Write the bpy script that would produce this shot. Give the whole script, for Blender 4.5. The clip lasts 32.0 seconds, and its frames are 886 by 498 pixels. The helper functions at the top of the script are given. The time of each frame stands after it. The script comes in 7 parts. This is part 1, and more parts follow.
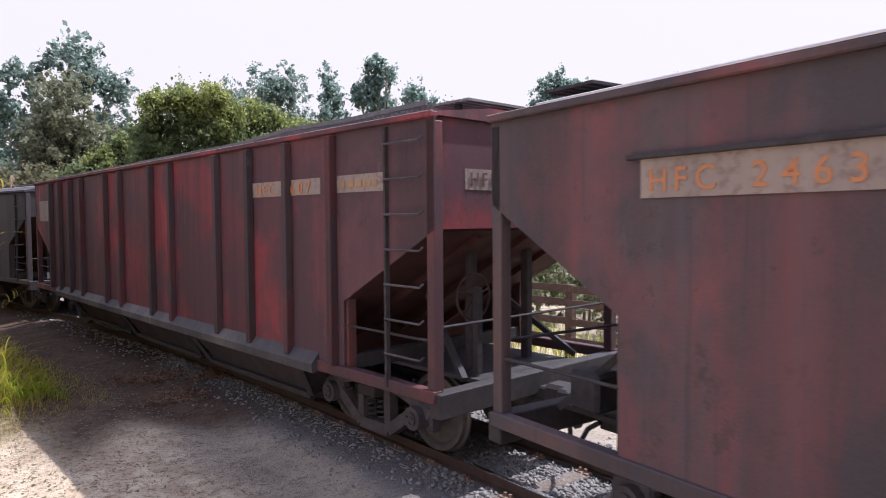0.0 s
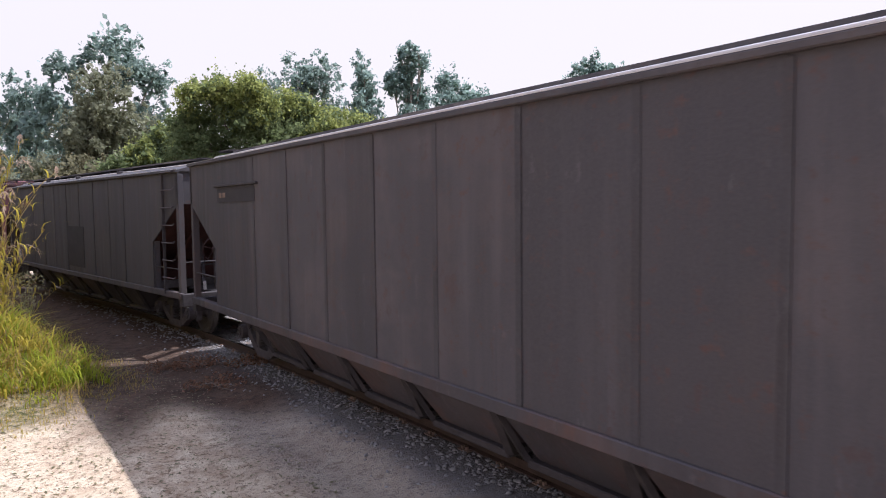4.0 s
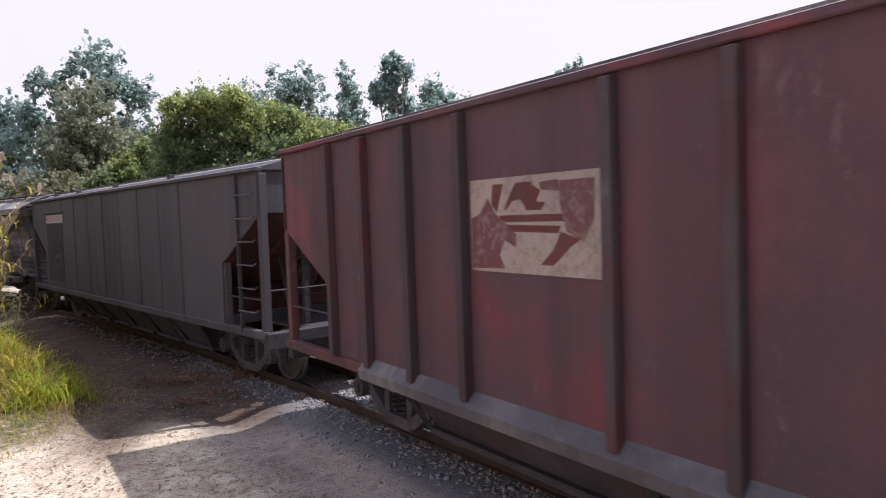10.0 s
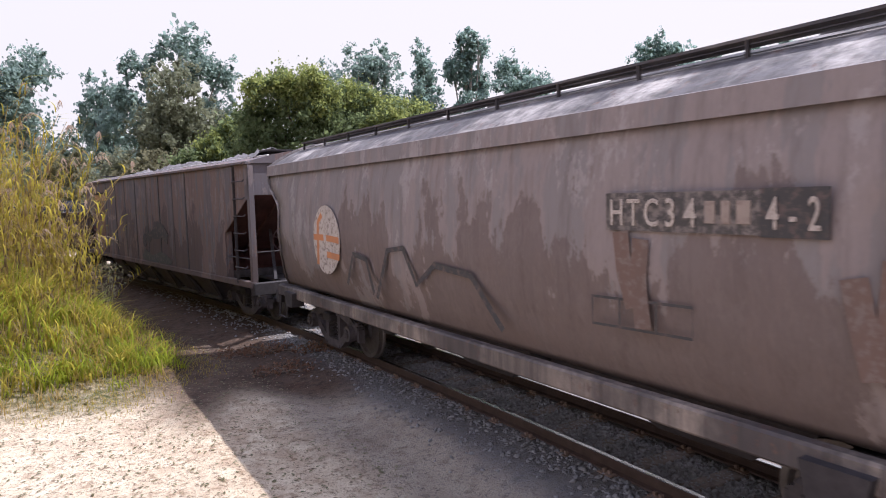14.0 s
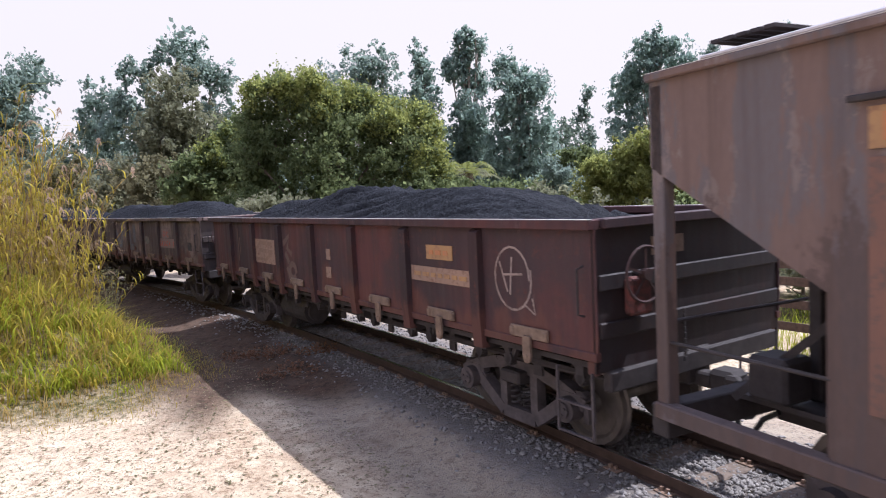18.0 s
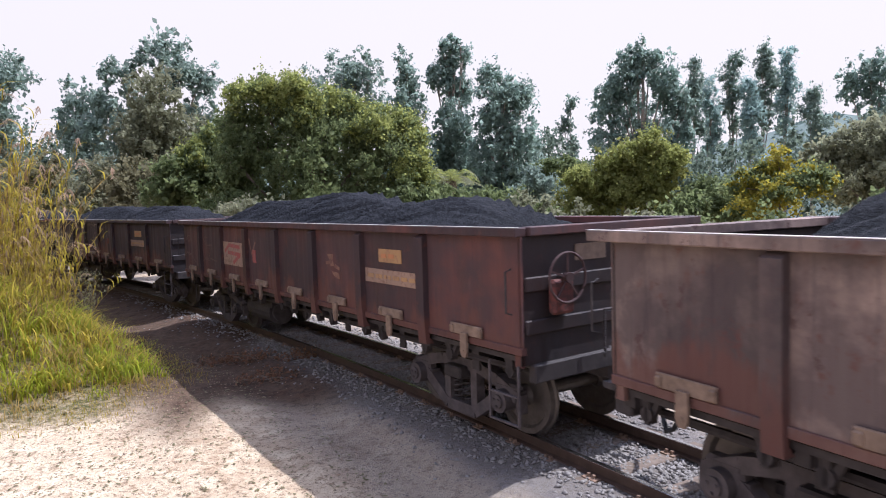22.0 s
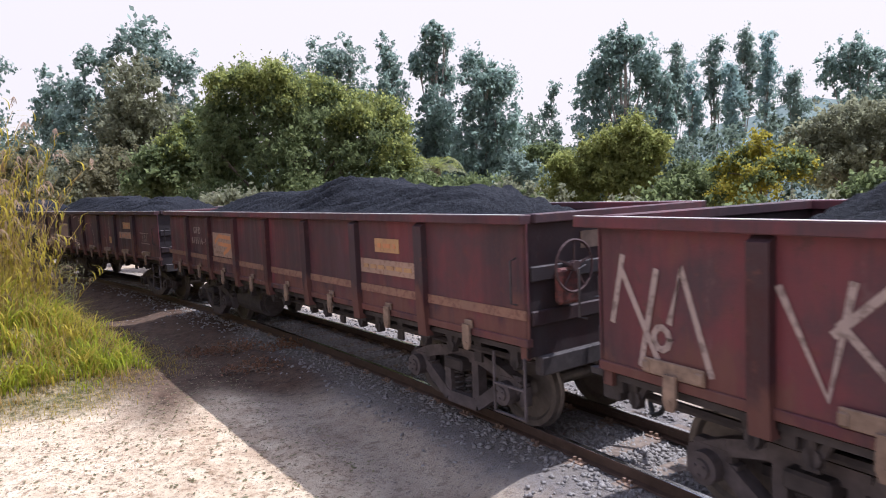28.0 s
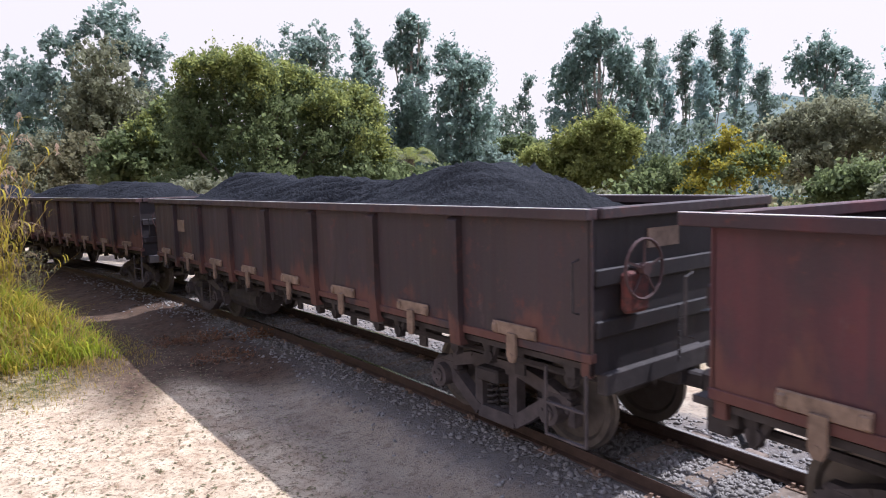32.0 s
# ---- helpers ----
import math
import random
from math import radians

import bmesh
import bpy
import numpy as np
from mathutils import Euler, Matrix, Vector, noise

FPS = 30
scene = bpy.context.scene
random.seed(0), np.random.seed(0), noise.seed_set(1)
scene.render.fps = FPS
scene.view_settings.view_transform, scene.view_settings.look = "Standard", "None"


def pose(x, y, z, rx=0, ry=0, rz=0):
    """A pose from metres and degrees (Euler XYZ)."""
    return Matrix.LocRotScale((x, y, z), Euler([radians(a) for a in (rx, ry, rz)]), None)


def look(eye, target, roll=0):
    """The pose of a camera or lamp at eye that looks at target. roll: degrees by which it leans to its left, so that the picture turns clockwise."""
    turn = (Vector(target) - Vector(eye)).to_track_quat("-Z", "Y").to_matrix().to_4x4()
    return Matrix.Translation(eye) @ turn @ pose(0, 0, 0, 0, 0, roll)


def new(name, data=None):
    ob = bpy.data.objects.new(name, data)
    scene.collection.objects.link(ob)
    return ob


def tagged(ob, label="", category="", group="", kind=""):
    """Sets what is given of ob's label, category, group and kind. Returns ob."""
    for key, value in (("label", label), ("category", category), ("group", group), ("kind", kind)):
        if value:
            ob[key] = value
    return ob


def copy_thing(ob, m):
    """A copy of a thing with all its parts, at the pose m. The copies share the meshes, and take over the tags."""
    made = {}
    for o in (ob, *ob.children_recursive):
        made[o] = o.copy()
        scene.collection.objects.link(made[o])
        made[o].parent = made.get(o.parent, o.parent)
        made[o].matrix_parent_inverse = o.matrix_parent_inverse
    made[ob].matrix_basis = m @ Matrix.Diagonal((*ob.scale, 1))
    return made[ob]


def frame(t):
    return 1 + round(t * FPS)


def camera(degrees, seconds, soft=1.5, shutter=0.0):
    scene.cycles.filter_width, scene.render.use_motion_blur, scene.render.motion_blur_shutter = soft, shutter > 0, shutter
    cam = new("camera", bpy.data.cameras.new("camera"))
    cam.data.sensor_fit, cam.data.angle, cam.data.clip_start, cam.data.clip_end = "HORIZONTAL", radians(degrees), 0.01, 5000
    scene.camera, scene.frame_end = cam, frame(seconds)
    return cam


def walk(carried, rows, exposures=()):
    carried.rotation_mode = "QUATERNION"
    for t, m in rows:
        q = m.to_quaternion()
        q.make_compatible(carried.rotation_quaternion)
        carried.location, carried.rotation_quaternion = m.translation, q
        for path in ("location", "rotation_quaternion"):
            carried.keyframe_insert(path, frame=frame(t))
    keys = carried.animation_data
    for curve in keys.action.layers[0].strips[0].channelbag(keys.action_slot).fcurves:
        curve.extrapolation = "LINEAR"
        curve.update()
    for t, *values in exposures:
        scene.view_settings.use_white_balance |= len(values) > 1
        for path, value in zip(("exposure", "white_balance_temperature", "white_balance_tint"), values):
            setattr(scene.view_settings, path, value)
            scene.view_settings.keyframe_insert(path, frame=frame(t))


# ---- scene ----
# ---------------------------------------------------------------- camera
EYE = 2.43          # height of the lens over the rail head
TURNS = [           # seconds, yaw, pitch, roll
    (0.0, -0.12, -1.75, -0.56),
    (0.5, -0.49, -1.78, -0.67),
    (1.0, -0.97, -1.77, -0.31),
    (1.5, -0.75, -1.84, -0.50),
    (2.0, -0.60, -1.68, -0.17),
    (2.5, -0.30, -1.81, 0.11),
    (3.0, 0.31, -1.36, -0.21),
    (3.5, 1.20, -1.97, -0.41),
    (4.0, 2.70, -2.81, -0.29),
    (4.5, 4.56, -3.92, -0.49),
    (6.5, 0.81, -3.94, -1.22),
    (7.0, 2.08, -3.10, -2.08),
    (7.5, 3.73, -3.14, -1.98),
    (8.0, 2.01, -4.40, -2.39),
    (8.5, 0.17, -4.70, -0.05),
    (9.0, -3.98, -4.37, 1.17),
    (9.5, -3.63, -3.20, 1.32),
    (10.0, 1.65, -2.11, 0.97),
    (10.5, 6.67, -1.79, 0.75),
    (11.0, 8.58, -2.38, 0.40),
    (11.5, 8.23, -3.19, 0.43),
    (12.0, 7.42, -3.39, 0.32),
    (12.5, 6.97, -3.79, 0.44),
    (13.0, 7.41, -4.18, 0.31),
    (13.5, 7.65, -4.04, 0.52),
    (14.0, 7.85, -3.87, 0.64),
    (14.5, 7.93, -3.32, 0.87),
    (16.5, 7.02, -4.41, 0.95),
    (17.0, 6.87, -4.04, 1.18),
    (17.5, 6.51, -4.48, 1.71),
    (18.0, 7.91, -3.95, 1.82),
    (18.5, 8.39, -4.70, 1.73),
    (19.0, 8.44, -4.32, 2.13),
    (19.5, 7.18, -4.15, 1.58),
    (20.0, 7.81, -4.49, 1.35),
    (20.5, 8.00, -4.17, 1.70),
    (21.0, 8.28, -3.74, 1.29),
    (21.5, 6.94, -3.97, 0.79),
    (22.0, 6.45, -3.38, 0.81),
    (22.5, 6.63, -3.12, 0.66),
    (23.0, 6.38, -3.06, 0.51),
    (23.5, 6.36, -3.00, 0.55),
    (24.0, 6.07, -3.40, 0.57),
    (24.5, 5.93, -3.34, 0.74),
    (25.0, 5.68, -3.75, 0.68),
    (25.5, 5.43, -3.51, 0.81),
    (27.5, 5.22, -3.49, 1.18),
    (28.0, 5.12, -4.45, 1.44),
    (28.5, 5.04, -4.88, 1.48),
    (29.0, 5.09, -5.14, 1.25),
    (29.5, 4.73, -4.92, 1.10),
    (30.0, 3.69, -5.08, 1.00),
    (30.5, 3.03, -5.31, 1.01),
    (31.0, 3.11, -5.21, 1.11),
    (31.5, 2.79, -5.54, 1.03),
    (32.0, 2.90, -5.26, 0.67),
]
cam = camera(66.5, 32.0, soft=1.0, shutter=0.12)
EXPOSURE, KELVIN, TINT = 0.50, 5350, 17
walk(cam, [(t, pose(0, 0, EYE, 90 + p, r, y)) for t, y, p, r in TURNS],
     [(0.0, EXPOSURE, KELVIN, TINT), (32.0, EXPOSURE, KELVIN, TINT)])

# ---------------------------------------------------------------- light
SUN_AZ, SUN_EL = 64.0, 60.0     # azimuth from +y towards +x
world = bpy.data.worlds.new("sky")
scene.world = world
world.use_nodes = True
wn = world.node_tree
sky = wn.nodes.new("ShaderNodeTexSky")
sky.sky_type = "NISHITA"
sky.sun_disc = False
sky.sun_elevation = radians(SUN_EL)
sky.sun_rotation = radians(SUN_AZ)
sky.dust_density = 9.0
sky.air_density = 0.9
sky.ozone_density = 0.6
haze = wn.nodes.new("ShaderNodeMix")     # bright thin haze over the whole sky
haze.data_type = "RGBA"
ways = wn.nodes.new("ShaderNodeTexCoord")
side = wn.nodes.new("ShaderNodeVectorMath")
side.operation = "DOT_PRODUCT"
wn.links.new(ways.outputs["Generated"], side.inputs[0])
side.inputs[1].default_value = (math.sin(radians(SUN_AZ)) * math.cos(radians(SUN_EL)), math.cos(radians(SUN_AZ)) * math.cos(radians(SUN_EL)), math.sin(radians(SUN_EL)))
thick = wn.nodes.new("ShaderNodeMapRange")
wn.links.new(side.outputs["Value"], thick.inputs[0])
for _i, _v in ((1, -0.5), (2, 0.3), (3, 0.92), (4, 0.97)):
    thick.inputs[_i].default_value = _v
wn.links.new(thick.outputs[0], haze.inputs[0])
wn.links.new(sky.outputs[0], haze.inputs[6])
dust = wn.nodes.new("ShaderNodeMix")         # dusty and warm low down, bluer overhead
dust.data_type = "RGBA"
up = wn.nodes.new("ShaderNodeSeparateXYZ")
wn.links.new(ways.outputs["Generated"], up.inputs[0])
rise = wn.nodes.new("ShaderNodeMapRange")
wn.links.new(up.outputs[2], rise.inputs[0])
rise.inputs[1].default_value, rise.inputs[2].default_value = 0.36, 0.70
wn.links.new(rise.outputs[0], dust.inputs[0])
dust.inputs[6].default_value = (4.58, 3.99, 3.44, 1)
dust.inputs[7].default_value = (4.05, 4.25, 5.1, 1)
wn.links.new(dust.outputs[2], haze.inputs[7])
wn.links.new(haze.outputs[2], wn.nodes["Background"].inputs[0])
glare = wn.nodes.new("ShaderNodeMapRange")      # the haze brightens towards the sun
wn.links.new(side.outputs["Value"], glare.inputs[0])
for _i, _v in ((1, 0.78), (2, 1.0), (3, 0.165), (4, 0.36)):
    glare.inputs[_i].default_value = _v
wn.links.new(glare.outputs[0], wn.nodes["Background"].inputs[1])
sun = new("sun", bpy.data.lights.new("sun", "SUN"))
sun.data.energy = 4.9
sun.data.angle = radians(0.55)
sun.data.color = (1.0, 0.93, 0.80)
_a, _e = radians(SUN_AZ), radians(SUN_EL)
sun.matrix_world = look((60 * math.sin(_a) * math.cos(_e), 60 * math.cos(_a) * math.cos(_e), 60 * math.sin(_e)), (0, 0, 0))

# ---------------------------------------------------------------- materials


class Nodes:
    """A short way to write a node material."""

    def __init__(self, name):
        self.mat = bpy.data.materials.new(name)
        self.mat.use_nodes = True
        self.t = self.mat.node_tree
        self.bsdf = self.t.nodes["Principled BSDF"]

    def node(self, kind, ins=None, operation="", data_type="", blend_type=""):
        n = self.t.nodes.new(kind)
        if operation:
            n.operation = operation
        if data_type:
            n.data_type = data_type
        if blend_type:
            n.blend_type = blend_type
        for k, v in (ins or {}).items():
            self.put(n.inputs[k], v)
        return n

    def put(self, socket, v):
        if isinstance(v, bpy.types.NodeSocket):
            self.t.links.new(v, socket)
        elif isinstance(v, bpy.types.Node):
            self.t.links.new(v.outputs[0], socket)
        else:
            socket.default_value = v

    def coords(self, scale=(1, 1, 1), random=0.0):
        c = self.node("ShaderNodeTexCoord").outputs["Object"]
        if random:
            r = self.node("ShaderNodeObjectInfo").outputs["Random"]
            c = self.node("ShaderNodeVectorMath", {0: c, 1: self.node("ShaderNodeMath", {0: r, 1: random}, operation="MULTIPLY")}, operation="ADD")
        m = self.node("ShaderNodeMapping", {"Vector": c, "Scale": scale})
        return m.outputs[0]

    def noise(self, vec, scale, detail=5.0, rough=0.6):
        return self.node("ShaderNodeTexNoise", {"Vector": vec, "Scale": scale, "Detail": detail, "Roughness": rough}).outputs["Fac"]

    def ramp(self, fac, stops):
        n = self.node("ShaderNodeValToRGB", {"Fac": fac})
        el = n.color_ramp.elements
        while len(el) < len(stops):
            el.new(0.5)
        for e, (p, c) in zip(el, stops):
            e.position = p
            e.color = (*c, 1) if isinstance(c, tuple) else (c, c, c, 1)
        return n.outputs[0]

    def mix(self, fac, a, b, blend="MIX"):
        n = self.node("ShaderNodeMix", data_type="RGBA", blend_type=blend)
        self.put(n.inputs[0], fac)
        for i, v in ((6, a), (7, b)):
            self.put(n.inputs[i], (*v, 1) if isinstance(v, tuple) and len(v) == 3 else v)
        return n.outputs[2]

    def bump(self, height, strength=0.3, distance=0.02):
        b = self.node("ShaderNodeBump", {"Height": height, "Strength": strength, "Distance": distance})
        self.put(self.bsdf.inputs["Normal"], b)

    def done(self, color, rough=0.8, metal=0.0, spec=0.3):
        self.put(self.bsdf.inputs["Base Color"], (*color, 1) if isinstance(color, tuple) and len(color) == 3 else color)
        self.put(self.bsdf.inputs["Roughness"], rough)
        self.put(self.bsdf.inputs["Metallic"], metal)
        self.put(self.bsdf.inputs["Specular IOR Level"], spec)
        return self.mat


def paint_material(name, dust=(0.19, 0.16, 0.145), rust=(0.11, 0.045, 0.028), dusty=0.5, grime=(0.055, 0.044, 0.047), blotch=0.8, foot=None):
    """Worn wagon paint: the object's own colour under grime, dust, streaks and rust."""
    n = Nodes(name)
    info = n.node("ShaderNodeObjectInfo")
    base = info.outputs["Color"]
    shade = n.node("ShaderNodeMapRange", {0: info.outputs["Random"], 3: 0.74, 4: 1.2})
    base = n.node("ShaderNodeVectorMath", {0: base, 1: shade}, operation="MULTIPLY").outputs[0]
    v = n.coords((1, 1, 1), 40)
    big = n.noise(v, 0.8, 6, 0.62)
    c = n.mix(n.ramp(big, [(0.41, 0.0), (0.54, blotch)]), base, grime)
    mid = n.noise(n.coords((1, 1, 0.6), 71), 2.3, 6, 0.7)
    c = n.mix(n.ramp(mid, [(0.5, 0.0), (0.7, 0.55)]), c, grime)
    streak = n.noise(n.coords((5, 5, 0.3), 40), 1.6, 6, 0.65)
    c = n.mix(n.ramp(streak, [(0.42, 0.0), (0.68, dusty)]), c, dust)
    band = n.noise(n.coords((1.0, 1.0, 0.06), 40), 1.1, 3, 0.5)
    c = n.mix(n.ramp(band, [(0.46, 0.0), (0.58, 0.5)]), c, tuple(0.7 * x for x in grime))
    spots = n.noise(v, 7.0, 6, 0.7)
    c = n.mix(n.ramp(spots, [(0.58, 0.0), (0.70, 0.75)]), c, rust)
    chips = n.noise(n.coords((1, 1, 0.7), 23), 3.4, 12, 0.78)
    c = n.mix(n.ramp(chips, [(0.585, 0.0), (0.60, 0.7)]), c, tuple(0.55 * x + 0.45 * y for x, y in zip(grime, rust)))
    pale = n.noise(n.coords((1.4, 1.4, 0.5), 57), 2.6, 12, 0.8)
    c = n.mix(n.ramp(pale, [(0.60, 0.0), (0.63, 0.35)]), c, tuple(1.25 * x for x in dust))
    runs = n.noise(n.coords((11, 11, 0.22), 40), 1.5, 8, 0.7)
    c = n.mix(n.ramp(runs, [(0.56, 0.0), (0.64, 0.45)]), c, grime)
    if foot:        # rust that has crept up from the doors
        z = n.node("ShaderNodeSeparateXYZ", {0: n.node("ShaderNodeTexCoord").outputs["Object"]}).outputs[2]
        creep = n.node("ShaderNodeMath", {0: n.noise(n.coords((1.3, 1, 0.5), 9), 1.1, 8, 0.65), 1: n.node("ShaderNodeMapRange", {0: z, 1: 1.1, 2: 1.75, 3: 0.14, 4: -0.14})}, operation="ADD").outputs[0]
        c = n.mix(n.ramp(creep, [(0.52, 0.0), (0.60, 0.75)]), c, foot)
    fine = n.noise(v, 45.0, 4)
    c = n.mix(n.ramp(fine, [(0.35, 0.0), (0.8, 0.25 * dusty + 0.1)]), c, dust)
    n.bump(n.mix(0.5, n.mix(0.5, spots, mid), fine), 0.3, 0.012)
    return n.done(c, n.ramp(streak, [(0.3, 0.5), (0.7, 0.85)]), 0, 0.3)


def plain_material(name, color, rough=0.8, metal=0.0, vary=0.35, scale=9.0, bump=0.2):
    n = Nodes(name)
    v = n.coords((1, 1, 1), 30)
    f = n.noise(v, scale, 6, 0.65)
    g = n.noise(v, scale * 0.13, 3)
    dark = tuple(x * (1 - vary) for x in color)
    lite = tuple(min(1, x * (1 + vary)) for x in color)
    c = n.mix(n.ramp(f, [(0.3, 0.0), (0.7, 1.0)]), dark, lite)
    c = n.mix(n.ramp(g, [(0.4, 0.0), (0.65, 0.5)]), c, tuple(x * (1 - vary * 0.8) for x in color))
    n.bump(f, bump, 0.01)
    return n.done(c, rough, metal)


def leaf_material(name, color, other, glow=0.45):
    """Leaves: two colours by leaf, light shining through."""
    n = Nodes(name)
    r = n.node("ShaderNodeNewGeometry").outputs["Random Per Island"]
    c = n.mix(r, color, other)
    n.done(c, 0.7, 0, 0.18)
    tr = n.node("ShaderNodeBsdfTranslucent", {"Color": n.mix(0.5, c, tuple(min(1, x * 1.6) for x in other))})
    mx = n.node("ShaderNodeMixShader", {0: glow, 1: n.bsdf.outputs[0], 2: tr})
    out = n.t.nodes["Material Output"]
    n.t.links.new(mx.outputs[0], out.inputs[0])
    return n.mat


def peeling_material(name, warm, cool, pale, stain, cut):
    """Old paint peeling off in sharp-edged flakes over brown and lilac."""
    n = Nodes(name)
    v = n.coords((1, 1, 0.42))
    big = n.noise(v, 0.75, 9, 0.7)
    mid = n.noise(n.coords((1.8, 1, 0.3)), 1.5, 9, 0.72)
    low = n.node("ShaderNodeSeparateXYZ", {0: n.node("ShaderNodeTexCoord").outputs["Object"]}).outputs[2]
    c = n.mix(n.ramp(mid, [(0.49, 0.0), (0.51, 1.0)]), warm, cool)
    c = n.mix(n.ramp(n.noise(v, 3.0, 8, 0.75), [(0.55, 0.0), (0.57, 0.8)]), c, pale)
    sag = n.node("ShaderNodeMath", {0: big, 1: n.node("ShaderNodeMapRange", {0: low, 1: 1.0, 2: 3.3, 3: 0.12, 4: -0.12})}, operation="ADD").outputs[0]
    c = n.mix(n.ramp(sag, [(cut, 0.0), (cut + 0.015, 0.8)]), c, stain)
    fine = n.noise(v, 30.0, 5)
    c = n.mix(n.ramp(n.noise(n.coords((6, 6, 0.25)), 1.4, 6, 0.65), [(0.5, 0.0), (0.72, 0.5)]), c, tuple(0.75 * x for x in stain))
    c = n.mix(n.ramp(fine, [(0.4, 0.0), (0.75, 0.4)]), c, tuple(0.5 * (x + y) for x, y in zip(stain, warm)))
    n.bump(n.mix(0.5, mid, fine), 0.35, 0.012)
    return n.done(c, 0.8, 0, 0.25)


def ground_material():
    """Pale trodden dirt with clods and litter, grassy where nobody walks."""
    n = Nodes("trodden_dirt")
    v = n.coords()
    a = n.noise(v, 0.35, 5)
    b = n.noise(v, 3.0, 6, 0.7)
    d = n.noise(v, 22.0, 6, 0.75)
    c = n.mix(n.ramp(a, [(0.35, 0.0), (0.65, 1.0)]), (0.60, 0.475, 0.335), (0.43, 0.31, 0.205))
    c = n.mix(n.ramp(b, [(0.42, 0.0), (0.66, 0.75)]), c, (0.73, 0.605, 0.43))
    e = n.noise(v, 9.0, 7, 0.75)
    c = n.mix(n.ramp(e, [(0.52, 0.0), (0.62, 0.7)]), c, (0.24, 0.155, 0.09))
    c = n.mix(n.ramp(d, [(0.54, 0.0), (0.64, 0.85)]), c, (0.10, 0.066, 0.04))
    veg = n.node("ShaderNodeAttribute")
    veg.attribute_name = "grassy"
    g = n.mix(n.ramp(b, [(0.35, 0.0), (0.65, 1.0)]), (0.06, 0.07, 0.02), (0.15, 0.11, 0.05))
    cover = n.node("ShaderNodeMath", {0: veg.outputs["Fac"], 1: n.ramp(e, [(0.3, 0.55), (0.7, 1.2)])}, operation="MULTIPLY")
    c = n.mix(n.ramp(cover.outputs[0], [(0.25, 0.0), (0.75, 1.0)]), c, g)
    # grey for gravel and, wider out, for train shade painted into the dirt
    stone = n.node("ShaderNodeAttribute")
    stone.attribute_name = "gravel_shade"
    c = n.mix(n.node("ShaderNodeMath", {0: stone.outputs["Fac"], 1: 0.85}, operation="MULTIPLY").outputs[0], c, n.mix(n.ramp(d, [(0.4, 0.0), (0.6, 1.0)]), (0.088, 0.085, 0.094), (0.158, 0.151, 0.160)))
    humus = n.node("ShaderNodeAttribute")
    humus.attribute_name = "humus"
    hc = n.mix(n.ramp(e, [(0.4, 0.0), (0.62, 1.0)]), (0.092, 0.053, 0.036), (0.042, 0.028, 0.021))
    c = n.mix(n.node("ShaderNodeMath", {0: humus.outputs["Fac"], 1: n.ramp(b, [(0.3, 0.8), (0.65, 1.0)])}, operation="MULTIPLY").outputs[0], c, hc)
    n.bump(n.mix(0.5, n.mix(0.5, b, e), d), 1.0, 0.06)
    return n.done(c, 0.95, 0, 0.1)


def text_color(name, color, worn=0.5, under=(0.12, 0.085, 0.075)):
    n = Nodes(name)
    f = n.noise(n.coords(), 14.0, 5, 0.7)
    g = n.noise(n.coords((1, 1, 0.35)), 3.0, 5, 0.7)
    c = n.mix(n.ramp(g, [(0.4, 0.0), (0.66, 0.55)]), color, tuple(x * 0.55 + 0.03 for x in color))
    return n.done(n.mix(n.ramp(f, [(worn, 0.0), (worn + 0.12, 0.8)]), c, under), 0.75)


M_PAINT = paint_material("worn_wagon_paint", dust=(0.11, 0.095, 0.092), rust=(0.075, 0.035, 0.025), dusty=0.3, grime=(0.040, 0.032, 0.036))
M_RED = paint_material("worn_red_paint", dust=(0.135, 0.085, 0.085), rust=(0.085, 0.035, 0.028), dusty=0.22, grime=(0.056, 0.035, 0.042), blotch=0.8)
M_GONDOLA = paint_material("worn_gondola_paint", dust=(0.092, 0.056, 0.057), rust=(0.10, 0.034, 0.026), dusty=0.22, grime=(0.036, 0.027, 0.033), blotch=0.7, foot=(0.108, 0.044, 0.034))
M_DUSTY = paint_material("dusty_wagon_paint", dust=(0.098, 0.086, 0.088), rust=(0.085, 0.04, 0.03), dusty=0.6, grime=(0.048, 0.044, 0.050))
M_TANK = paint_material("faded_tank_paint", dust=(0.07, 0.06, 0.055), rust=(0.17, 0.09, 0.06), dusty=0.75)
M_PEELING = peeling_material("peeling_wagon_paint", (0.168, 0.114, 0.100), (0.136, 0.116, 0.122), (0.21, 0.165, 0.155), (0.085, 0.06, 0.055), 0.56)
M_TANKSIDE = peeling_material("stained_tank_paint", (0.235, 0.19, 0.18), (0.20, 0.172, 0.168), (0.29, 0.25, 0.24), (0.125, 0.09, 0.08), 0.53)
M_RUNNING = plain_material("grimy_cast_steel", (0.046, 0.038, 0.039), 0.75, 0.0, 0.4)
M_BOGIE = plain_material("dusty_cast_steel", (0.084, 0.069, 0.071), 0.8, 0.0, 0.45, 7)
M_WHEEL = plain_material("wheel_steel", (0.13, 0.11, 0.10), 0.5, 0.5, 0.3)
M_RAIL = plain_material("rusty_rail", (0.075, 0.047, 0.036), 0.6, 0.2, 0.3)
M_RAILTOP = plain_material("polished_rail_head", (0.55, 0.54, 0.53), 0.22, 1.0, 0.08)
M_SLEEPER = plain_material("weathered_sleeper_wood", (0.17, 0.13, 0.105), 0.9, 0, 0.45, 14)
M_PLATE_STEEL = plain_material("rusted_plate", (0.215, 0.14, 0.10), 0.75, 0, 0.3)
